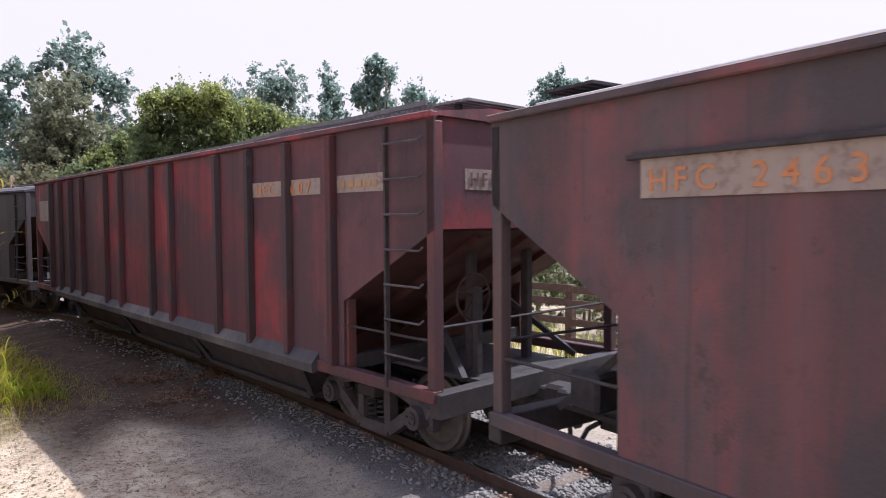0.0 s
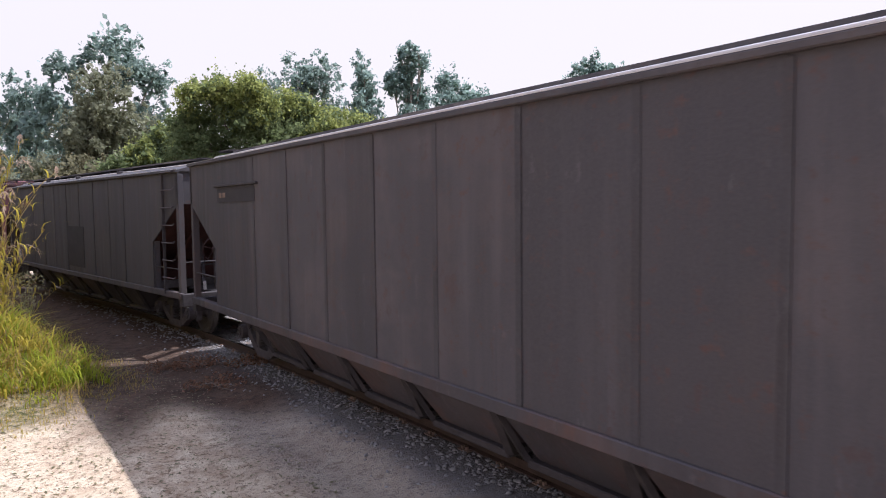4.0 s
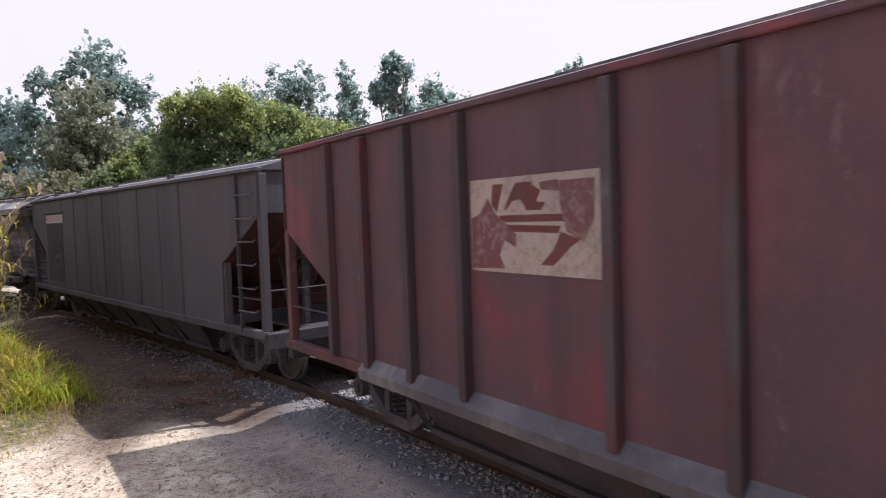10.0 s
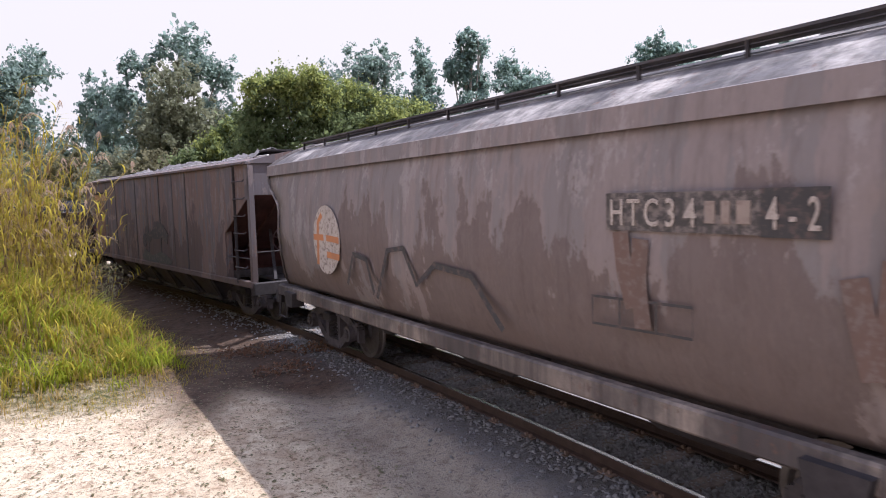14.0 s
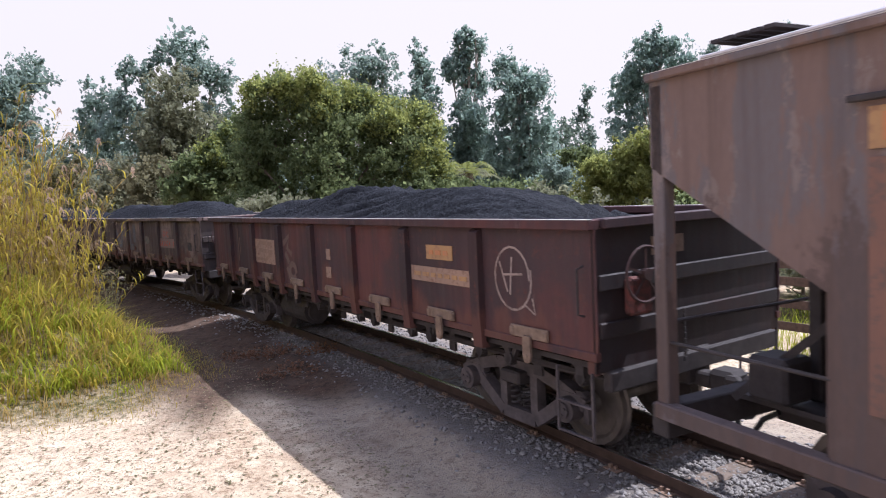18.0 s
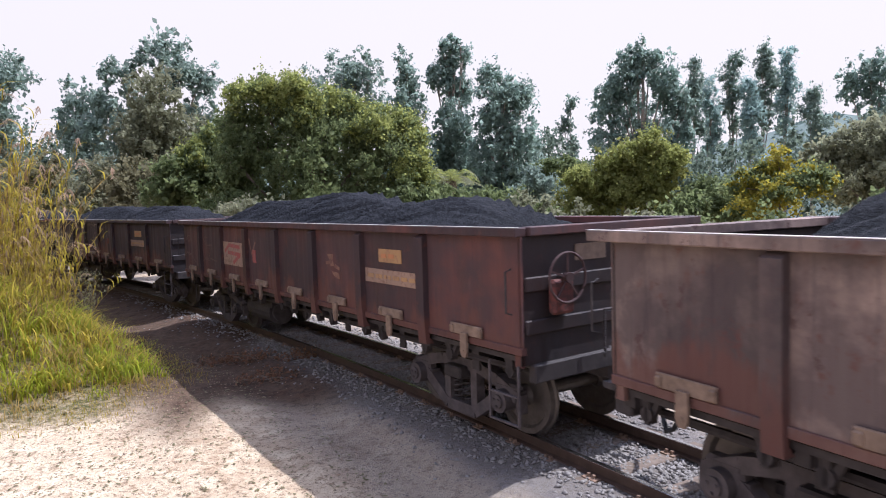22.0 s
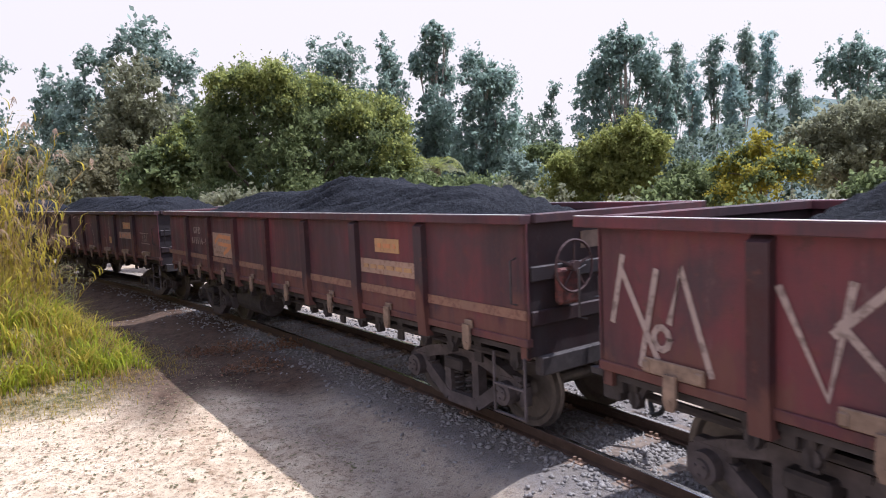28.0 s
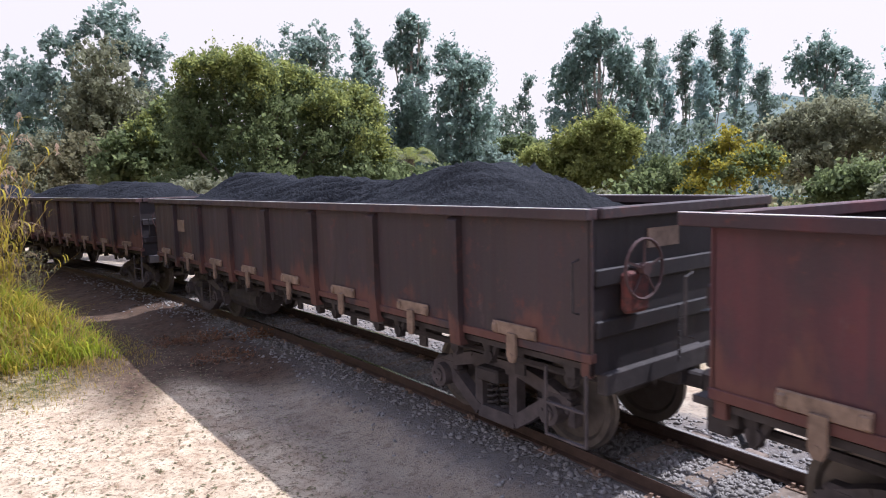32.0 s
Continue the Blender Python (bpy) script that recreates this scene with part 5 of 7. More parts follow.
        part("air_hose", HOSE, None, c)
    part("centre_sill", Shape().box(h, h + 0.95, -0.2, 0.2, 0.6, 0.9, 0.01), M_RUNNING, w)
    return w

# ---------------------------------------------------------------- the train
# rear end of each wagon's body along the line at the clip's start, front to back
REAR = dict(a=-4.15, b=-20.33, c=-34.86, d=-49.30, e=-64.99, f=-79.49, g=-92.60, h=-107.92, i=-120.62, j=-133.42, k=-146.30,
            l=-159.17, m=-172.02, n=-184.64, o=-197.34, p=-210.1, q=-222.9, r=-235.7)
DARK_A, DARK_B, RED_A, RED_B = (0.075, 0.061, 0.063), (0.056, 0.049, 0.051), (0.275, 0.040, 0.046), (0.190, 0.037, 0.046)
SEAMS = (3.1, 4.25, 5.35, 6.45, 7.55, 8.65, 9.75, 10.7)
RIBS = (1.48, 2.3, 3.15, 4.0, 5.6, 6.45, 8.0, 8.85, 10.5, 11.45, 12.4, 13.45)
WAGONS = []


def tint(wagon, color):
    for o in wagon.children_recursive:
        if o.data and o.data.materials and o.data.materials[0] in (M_PAINT, M_GONDOLA, M_ENDSHADE, M_DUSTY, M_TANK):
            # end walls and end ribs darker still, shade of the gap put into colour
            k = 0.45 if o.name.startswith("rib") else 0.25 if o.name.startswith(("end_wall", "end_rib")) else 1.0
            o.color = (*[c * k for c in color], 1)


def place(key, wagon, half, bogie_x, label=""):
    if label:
        tagged(wagon, label)
    tagged(wagon, group="wagons of the train")
    WAGONS.append((wagon, REAR[key] + half, bogie_x))
    return wagon


def plate_rail(w, x0, x1, z, y):
    part("plate_rail", Shape().box(x0, x1, y - 0.04, y + 0.01, z, z + 0.035, 0.006), M_RUNNING, w)


def build_hoppers():
    y = -H_W
    for key, half, col, end, text, label in (
            ("a", 6.8, (0.165, 0.055, 0.056), (0.10, 0.055, 0.05), "HFC 24638", "dull red-brown covered hopper wagon with smooth sides and a number band"),
            ("c", 6.8, DARK_A, (0.10, 0.055, 0.045), "", "dark dusty covered hopper wagon with smooth plated sides"),
            ("d", 6.8, DARK_B, (0.10, 0.075, 0.07), "", "dark grey-brown covered hopper wagon with patched smooth sides"),
            ("f", 6.8, (0.066, 0.055, 0.060), (0.052, 0.042, 0.042), "HFC240118-1", "dark grey-purple covered hopper wagon with an orange number band"),
            ("h", 7.18, (0.20, 0.15, 0.135), (0.12, 0.085, 0.075), "HFC 2", "weathered covered hopper wagon with peeling pinkish grey paint")):
        w = hopper(half, False, col, end, seams=SEAMS, skin=M_PEELING if key == "h" else None, boards={"c": 0.20, "d": 0.25, "f": 0.19}.get(key, 0), lift=0.06 if key in "ac" else 0.0)
        x = -half + {"a": 1.50, "f": 1.62}.get(key, 1.54)
        on_side(w, "number_band", x, x + 1.62, 2.66, 2.90 if key == "a" else 2.87, y - 0.008, {"a": M_DULL, "f": M_WHITE, "c": M_PATCH, "d": M_DIMBAND}.get(key, M_YELLOW), "faded number band on the wagon side")
        plate_rail(w, x - 0.1, x + 1.75, 2.90, y - 0.004)
        if text:
            write_on(w, text, x + 0.05, 2.70, y - 0.008, 0.2, M_ORANGE, 0.95 if key == "h" else 1.46 if key == "a" else 1.5)
        else:
            bars_on(w, x + 0.05, x + (0.5 if key == "c" else 1.5), 2.68, 2.86, y - 0.008, M_LATCH if key == "c" else M_DIMORANGE, 1, 5)
        if key == "d":
            on_side(w, "patch_plate", -half + 6.5, -half + 7.86, 1.12, 2.15, y - 0.008, M_PATCH, "darker patch plate")
        if key in "fd":
            for px in (1.15, 3.3, 6.2, 9.4):
                part("roof_post", Shape().box(px - half - 0.06, px - half + 0.06, -1.12, -1.0, H_TOP - 0.12, H_TOP + 0.05, 0.01), M_RUNNING, w)
        if key == "f":
            on_side(w, "patch_plate", x + 0.0, x + 1.55, 1.15, 2.65, y - 0.006, M_PATCH, "darker painted panel")
            strokes_on(w, [[(-4.40, 1.50), (-4.41, 1.78), (-3.84, 1.83), (-4.08, 1.48)]], y - 0.012, M_FAINT, 0.085, "faint brown sprayed corner mark")
        if key == "h":
            on_side(w, "patch_plate", x + 0.0, x + 1.2, 1.3, 2.62, y - 0.006, M_SCRAWL, "brown painted panel under the number band")
            for mark, poly in ((M_DARKMARK, [(0.2, 1.92), (0.36, 1.94), (0.48, 1.75), (0.74, 1.82), (0.92, 1.93), (0.96, 2.05), (1.3, 2.08), (1.75, 1.98), (2.1, 1.75), (2.0, 1.52), (1.55, 1.66), (1.16, 1.61), (0.74, 1.62), (0.43, 1.47), (0.19, 1.56), (0.1, 1.75)]),
                               (M_SOOT, [(-0.26, 1.13), (0.06, 1.32), (0.32, 1.23), (0.62, 1.17), (0.95, 1.2), (1.4, 1.3), (1.9, 1.22), (2.3, 1.1), (2.2, 1.0), (0.69, 0.99), (0.11, 0.99), (-0.21, 1.01)])):
                part("sprayed_area", Shape().prism(poly, "y", y - 0.014, y - 0.005), mark, w, "dark area of worn spray paint")
            part("sprayed_blob", Shape().disc((0.05, 1.55), "y", 0.18, y - 0.018, y - 0.01, 20), M_DARKMARK, w)
            rg = np.random.default_rng(3)
            gx, gy = np.meshgrid(np.linspace(-2.6, half - 0.6, 150), np.linspace(-1.15, -0.25, 14), indexing="ij")
            gz = H_TOP - 0.15 + 0.08 + 0.2 * np.sin((gy + 1.15) / 0.9 * 2.6).clip(0) * (0.75 + 0.3 * np.sin(gx * 1.3) + 0.2 * np.sin(gx * 4.1)) + rg.normal(0, 0.026, gx.shape)
            q0 = (np.arange(149)[:, None] * 14 + np.arange(13)[None, :]).ravel()
            part("spilt_dirt", fast_mesh("spilt_dirt", np.stack([gx.ravel(), gy.ravel(), gz.ravel()], 1), np.stack([q0, q0 + 14, q0 + 15, q0 + 1], 1), M_SPILT), None, w, "pale dirt spilt along the roof")
        if key == "a":
            write_on_end(w, half, "HFC")
        place(key, w, half, half - 1.75, label)
    for key, half, label in (("b", 7.6, "dirty red ribbed covered hopper wagon with faded marking bands"), ("e", 7.32, "dirty red ribbed covered hopper wagon with a white marking band")):
        ribs = [r + 0.27 for r in RIBS[:-1]] + [13.6] if key == "b" else [r - 0.28 * max(0, (r - 10) / 2.4) for r in RIBS]
        w = hopper(half, True, RED_A if key == "b" else RED_B, (0.17, 0.05, 0.042), ribs=ribs, grate=key == "b", lift=0.06 if key == "b" else 0.0,
                   grimy=(0.3, 0.4, 0.25, 0.2, 0.3, 0.1, 0.2, 0.0, 0.0, 0.25, 0.2, 0.65, 0.8) if key == "b" else (0.35, 0.55, 0.65, 0.6, 0.25, 0.6, 0.5, 0.2, 0.3, 0.45, 0.65, 0.85, 0.9))
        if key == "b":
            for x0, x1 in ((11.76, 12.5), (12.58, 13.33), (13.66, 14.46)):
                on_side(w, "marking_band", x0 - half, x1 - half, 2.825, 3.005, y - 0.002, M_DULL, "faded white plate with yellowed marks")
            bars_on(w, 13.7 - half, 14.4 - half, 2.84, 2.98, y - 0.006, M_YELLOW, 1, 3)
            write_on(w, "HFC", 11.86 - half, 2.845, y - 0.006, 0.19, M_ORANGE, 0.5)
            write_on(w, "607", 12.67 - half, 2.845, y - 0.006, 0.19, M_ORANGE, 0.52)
            on_side(w, "white_panel", 0.46 - half, 1.44 - half, 2.54, 3.03, y - 0.002, M_DULL, "worn white panel")
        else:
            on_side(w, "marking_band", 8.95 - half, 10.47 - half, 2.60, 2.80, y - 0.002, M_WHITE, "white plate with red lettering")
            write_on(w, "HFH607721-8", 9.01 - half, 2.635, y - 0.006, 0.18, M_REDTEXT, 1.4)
            q = 4.09 - half
            on_side(w, "white_panel", q, q + 1.49, 2.08, 2.81, y - 0.002, M_DULL, "worn white panel with dark stains")
            for poly in ([(0.34, 0.42), (0.99, 0.42), (0.99, 0.37), (0.35, 0.37)], [(0.39, 0.35), (0.96, 0.34), (0.94, 0.29), (0.43, 0.3)], [(0.27, 0.65), (0.39, 0.65), (0.32, 0.44), (0.25, 0.5)], [(0.52, 0.65), (0.7, 0.65), (0.66, 0.57), (0.61, 0.48), (0.57, 0.53), (0.48, 0.52), (0.43, 0.46), (0.39, 0.46)], [(0.7, 0.63), (0.78, 0.58), (0.73, 0.51), (0.82, 0.5), (0.78, 0.45), (0.62, 0.45), (0.62, 0.53)], [(0.96, 0.3), (1.14, 0.25), (1.05, 0.2), (0.89, 0.07), (0.76, 0.07), (0.89, 0.18)]):
                part("badge_mark", Shape().prism([(q + 1.07 * u, 2.08 + 1.05 * v) for u, v in poly], "y", y - 0.008, y - 0.004), M_FADEDRED, w, "plain faded red shape of a worn badge")
            for poly in ([(0.21, 0.55), (0.3, 0.43), (0.52, 0.28), (0.51, 0.19), (0.39, 0.24), (0.33, 0.13), (0.39, 0.03), (0.01, 0.02), (0.01, 0.4), (0.12, 0.44)], [(0.96, 0.64), (1.26, 0.64), (1.25, 0.38), (1.16, 0.24), (1.02, 0.3), (0.96, 0.48)], [(0.77, 0.64), (0.94, 0.65), (0.96, 0.57), (0.87, 0.58), (0.78, 0.59)]):
                part("dark_stain", Shape().prism([(q + 1.07 * u, 2.08 + 1.05 * v) for u, v in poly], "y", y - 0.012, y - 0.008), M_OVERPAINT, w, "dark paint over the panel")
        write_on_end(w, half, "HFH")
        place(key, w, half, half - 1.75, label)
    w = round_hopper(5.65)
    yy = -1.40
    sx = 8.4 - 5.65
    on_side(w, "number_band", sx + 0.12, sx + 1.36, 2.25, 2.52, yy - 0.02, M_SMUDGE, "dark worn number band")
    on_side(w, "number_band", sx + 1.36, sx + 1.77, 2.24, 2.53, yy - 0.022, M_DARKMARK, "dark worn number band")
    write_on(w, "HTC34", sx + 0.15, 2.29, yy - 0.024, 0.27, M_PALE, 0.8)
    bars_on(w, sx + 0.94, sx + 1.34, 2.22, 2.56, yy - 0.022, M_DULL, 1, 4)
    write_on(w, "4-2", sx + 1.38, 2.29, yy - 0.026, 0.27, M_PALE, 0.37)
    letters(w, "HTC-34257", Matrix.Translation((5.645, -0.65, 3.05)) @ pose(0, 0, 0, 0, 0, 90), 0.2, M_SCRAWL, 1.3)
    rnd = Shape().disc((2.95 - 5.65, 1.95), "y", 0.5, yy - 0.034, yy - 0.026, 28)
    part("round_badge", rnd, M_PALE, w, "pale round badge on the wagon side")
    strokes_on(w, [[(2.62 - 5.65, 1.6), (2.66 - 5.65, 2.2), (2.8 - 5.65, 2.3)], [(2.5 - 5.65, 1.98), (2.84 - 5.65, 1.98)], [(3.0 - 5.65, 1.98), (3.4 - 5.65, 1.96)], [(3.0 - 5.65, 1.74), (3.4 - 5.65, 1.72)]], yy - 0.03, M_ORANGE, 0.09, "plain orange strokes of a worn badge")
    strokes_on(w, [[(2.72, 1.74), (3.64, 1.76), (3.64, 1.55), (2.72, 1.53), (2.72, 1.74)], [(3.0, 1.74), (3.0, 1.54)], [(3.34, 1.75), (3.34, 1.55)]], yy - 0.025, M_DARKMARK, 0.02, "thin dark outline of a worn table")
    strokes_on(w, [[(3.02, 2.2), (3.05, 1.95), (3.12, 1.74)], [(3.2, 2.15), (3.18, 1.9), (3.22, 1.6)], [(4.66, 2.0), (4.7, 1.8), (4.76, 1.56)], [(4.86, 2.1), (4.84, 1.8), (4.88, 1.55)]], yy - 0.028, M_RUSTRUN, 0.15, "brown rust run down the side")
    strokes_on(w, [[(4.6 - 5.65, 1.3), (4.9 - 5.65, 1.9), (5.3 - 5.65, 1.95), (5.6 - 5.65, 1.55), (6.0 - 5.65, 1.8), (6.7 - 5.65, 1.75), (7.2 - 5.65, 1.3)], [(3.7 - 5.65, 1.4), (3.9 - 5.65, 1.8), (4.3 - 5.65, 1.75), (4.5 - 5.65, 1.35)]], yy - 0.03, M_DARKMARK, 0.07, "dark sprayed scrawl")
    place("g", w, 5.65, 5.65 - 1.65)


def write_on_end(w, half, text):
    p = Shape().box(half - 0.06, half - 0.055, -1.02, -0.5, 2.82, 3.02)
    part("end_panel", p, M_DULL, w)
    letters(w, text, Matrix.Translation((half - 0.046, -0.97, 2.855)) @ pose(0, 0, 0, 0, 0, 90), 0.19, M_OVERPAINT, 0.42)


M_SPILT = plain_material("spilt_grey_dirt", (0.15, 0.13, 0.125), 0.95, 0, 0.5, 14, 0.6)
M_BANDRUST = text_color("pale_rusty_band", (0.20, 0.108, 0.075), 0.48, (0.115, 0.052, 0.042))
M_SMUDGE = text_color("worn_dark_smudge", (0.065, 0.055, 0.052), 0.46, (0.20, 0.165, 0.15))
M_RUSTRUN = text_color("rust_runs", (0.145, 0.092, 0.074), 0.5, (0.18, 0.14, 0.125))
M_SOOT = text_color("sooty_spray_paint", (0.062, 0.062, 0.056), 0.5, (0.13, 0.10, 0.09))
M_PATCH = plain_material("dark_patch_paint", (0.036, 0.031, 0.033), 0.75, 0, 0.3, 3)
M_SWIRL = text_color("faint_spray_paint", (0.145, 0.09, 0.076), 0.46)
M_BLUEGREY = text_color("blue_grey_paint", (0.125, 0.125, 0.145), 0.5, (0.19, 0.15, 0.135))
M_PINKISH = text_color("pale_pinkish_ground", (0.25, 0.175, 0.15), 0.5, (0.20, 0.14, 0.12))
M_GREENISH = text_color("faded_greenish_paint", (0.135, 0.135, 0.12), 0.46, (0.2, 0.16, 0.14))
M_SCRAWL = text_color("brown_spray_paint", (0.19, 0.10, 0.075))


MARKS = ("yellow_plate", "number_band", "painted_panel", "sill_band", "painted_patch", "sprayed_stroke", "worn_mark", "letter", "painted_shape", "faded_smudge", "dark_hatch")


def build_gondolas():
    first = gondola()
    y = -G_W
    rows = [("i", (0.096, 0.033, 0.032), "dark red-brown gondola wagon with pale painted panels"),
            ("j", (0.365, 0.262, 0.220), "dusty grey-tan gondola wagon with worn red lettering"),
            ("k", (0.097, 0.036, 0.031), "rusty red-brown gondola wagon with sprayed swirls and plates"),
            ("l", (0.066, 0.032, 0.029), "rusty brown gondola wagon with a pale sprayed ring"),
            ("m", (0.112, 0.026, 0.032), "red gondola wagon with pale sprayed letters"),
            ("n", (0.112, 0.025, 0.031), "red gondola wagon with white lettering and a striped panel"),
            ("o", (0.098, 0.026, 0.031), "red gondola wagon with thin pale scrawls and plates"),
            ("p", (0.050, 0.034, 0.034), "dark brown gondola wagon with few markings"),
            ("q", (0.070, 0.036, 0.033), "brown gondola wagon with a pale patch"),
            ("r", (0.065, 0.036, 0.034), "brown gondola wagon at the train's end")]
    made = [first] + [copy_thing(first, Matrix.Identity(4)) for _ in rows[1:]]
    for n, (key, color, label) in enumerate(rows):
        w = made[n]
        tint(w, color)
        place(key, w, G_HALF, 4.27, label)
        L = -G_HALF

        def plates(x=8.87, text=""):
            long = 1.24
            on_side(w, "yellow_plate", L + x + 0.35, L + x + 0.87, 1.76, 1.92, y - 0.004, M_YELLOW, "small yellow plate")
            on_side(w, "number_band", L + x, L + x + long, 1.5, 1.67, y - 0.004, M_TAN, "long faded tan band")
            bars_on(w, L + x + 0.38, L + x + 0.84, 1.78, 1.90, y - 0.006, M_ORANGE, 1, n + 3)
            if text:
                write_on(w, text, L + x + 0.05, 1.53, y - 0.004, 0.155, M_ORANGE, long - 0.1)
            else:
                bars_on(w, L + x + 0.03, L + x + long - 0.05, 1.53, 1.64, y - 0.006, M_YELLOW, 1, n)

        def panel(x=3.12, mat=M_YELLOW, stripe=M_ORANGE, seed=1):
            on_side(w, "painted_panel", L + x, L + x + 1.1, 1.38, 1.82, y - 0.004, mat, "worn panel with faded stripes")
            strokes_on(w, [[(L + x + 0.12, 1.64), (L + x + 0.35, 1.76), (L + x + 0.95, 1.74)], [(L + x + 0.3, 1.62), (L + x + 0.98, 1.60)], [(L + x + 0.6, 1.44), (L + x + 0.95, 1.58)]], y - 0.006, stripe, 0.07)
            bars_on(w, L + x + 0.08, L + x + 0.6, 1.40, 1.51, y - 0.006, M_TANMARK, 1, seed)

        def band(mat):
            on_side(w, "sill_band", L + 0.02, G_HALF - 0.02, G_LOW + 0.10, G_LOW + 0.19, y - 0.004, mat, "pale rusty band along the side's foot")
            for o in w.children:
                if o.name.startswith("latch_plate"):
                    o.data = HOOK_EYE

        if key == "i":
            panel(3.05, M_TAN, M_TANMARK, 2)
            plates()
            strokes_on(w, [[(L + 10.72 + 0.26 * math.cos(q * 0.33) + 0.03 * q / 20, 1.65 + 0.3 * math.sin(q * 0.33)) for q in range(21)], [(L + 10.6, 1.68), (L + 10.88, 1.7)], [(L + 10.74, 1.85), (L + 10.7, 1.5)], [(L + 10.55, 1.8), (L + 10.66, 1.52)], [(L + 10.9, 1.42), (L + 11.05, 1.34), (L + 11.02, 1.48)]], y, M_CHALK, 0.022, "pale sprayed circle")
            strokes_on(w, [[(L + 4.62, 1.78), (L + 4.9, 1.92), (L + 4.78, 1.7), (L + 4.95, 1.62)], [(L + 4.7, 1.60), (L + 4.82, 1.48)], [(L + 5.0 + 0.14 * math.cos(q * 0.5), 1.33 + 0.12 * math.sin(q * 0.5)) for q in range(12)], [(L + 4.75, 1.36), (L + 4.86, 1.2)]], y, M_SWIRL, 0.10, "faded pale sprayed smears")
            strokes_on(w, [[(L + 2.0, 1.98), (L + 2.02, 1.35)], [(L + 2.12, 1.8), (L + 2.13, 1.5)]], y, M_SWIRL, 0.05, "faded pale sprayed smears")
            for z0 in (1.35, 1.62):
                on_side(w, "painted_patch", L + 6.37 + (z0 > 1.5) * 0.03, L + 6.54, z0 - 0.02, z0 + 0.14, y - 0.004, M_TAN)
        elif key == "j":
            on_side(w, "painted_panel", L + 9.02, L + 9.58, 1.68, 1.91, y - 0.004, M_PINKISH, "pale pinkish ground under red letters")
            on_side(w, "painted_panel", L + 8.72, L + 10.02, 1.42, 1.66, y - 0.004, M_PINKISH, "pale pinkish ground under red letters")
            write_on(w, "GFC", L + 9.09, 1.715, y, 0.2, M_REDTEXT, 0.42)
            write_on(w, "643674 9", L + 8.79, 1.46, y, 0.2, M_REDTEXT, 1.16)
            for poly in ([(4.42, 1.84), (4.6, 1.86), (5.0, 1.48), (5.24, 1.92), (5.43, 1.93), (5.1, 1.30), (4.9, 1.29)], [(5.94, 1.86), (6.12, 1.87), (6.12, 1.44), (6.32, 1.45), (6.32, 1.27), (5.94, 1.25)], [(6.37, 2.02), (6.59, 2.02), (6.59, 1.5), (6.37, 1.49)]):
                part("painted_shape", Shape().prism([(L + a, b) for a, b in poly], "y", y - 0.005, y + 0.002), M_BLUEGREY, w, "plain blue-grey painted shape")
            part("faded_smudge", Shape().prism([(L + a, b) for a, b in [(7.48, 1.70), (7.8, 1.68), (7.88, 1.55), (7.7, 1.46), (7.5, 1.5)]], "y", y - 0.004, y + 0.002), M_GREENISH, w, "faded greenish smudge")
            on_side(w, "painted_patch", L + 6.45, L + 6.55, 1.26, 1.38, y - 0.004, M_DULLRED)
            on_side(w, "dark_hatch", L + 10.9, L + 11.15, 1.4, 1.6, y - 0.004, M_DARKMARK)
        elif key == "k":
            plates()
            panel(3.12, M_TAN, M_FADEDRED, 3)
            on_side(w, "painted_patch", L + 4.75, L + 4.9, 1.5, 1.72, y - 0.004, M_FADEDRED)
            strokes_on(w, [[(L + 4.6, 1.9), (L + 4.7, 1.65), (L + 4.9, 1.85)]], y, M_SCRAWL, 0.05)
            for poly, mat in (([(7.75, 1.79), (7.95, 1.79), (7.92, 1.71), (7.97, 1.63), (7.86, 1.62), (7.84, 1.71)], M_BANDRUST), ([(7.7, 1.68), (7.85, 1.7), (7.83, 1.65), (7.72, 1.64)], M_BANDRUST), ([(8.0, 1.66), (8.13, 1.62), (8.12, 1.58), (7.98, 1.61)], M_BANDRUST), ([(7.88, 1.56), (8.1, 1.54), (8.12, 1.46), (7.98, 1.48)], M_BANDRUST)):
                part("faded_smudge", Shape().prism([(L + a, b) for a, b in poly], "y", y - 0.005, y + 0.002), mat, w, "faded rusty smudge of old paint")
            strokes_on(w, [[(L + 0.62 + 0.27 * math.cos(q * 0.4), 1.66 + 0.22 * math.sin(q * 0.4)) for q in range(17)], [(L + 0.45, 1.82), (L + 0.6, 1.74), (L + 0.75, 1.8), (L + 0.85, 1.76)], [(L + 0.2, 1.4), (L + 0.45, 1.5), (L + 0.8, 1.46), (L + 1.1, 1.3)],
                           [(L + 0.2, 1.82), (L + 0.3, 1.6), (L + 0.22, 1.45)], [(L + 1.95 + 0.26 * math.cos(1.2 + q * 0.4), 1.64 + 0.24 * math.sin(1.2 + q * 0.4)) for q in range(15)], [(L + 1.75, 1.85), (L + 1.95, 1.7), (L + 2.35, 1.72)],
                           [(L + 1.65, 1.35), (L + 1.95, 1.45), (L + 2.1, 1.38), (L + 2.2, 1.44), (L + 2.6, 1.4)]], y, M_SWIRL, 0.02, "faint pale sprayed swirls")
        elif key == "l":
            plates()
            on_side(w, "painted_panel", L + 3.2, L + 4.36, 1.26, 1.74, y - 0.004, M_BANDRUST, "orange-brown faded panel")
            on_side(w, "painted_patch", L + 6.64, L + 6.84, 1.5, 1.66, y - 0.004, M_DULLRED)
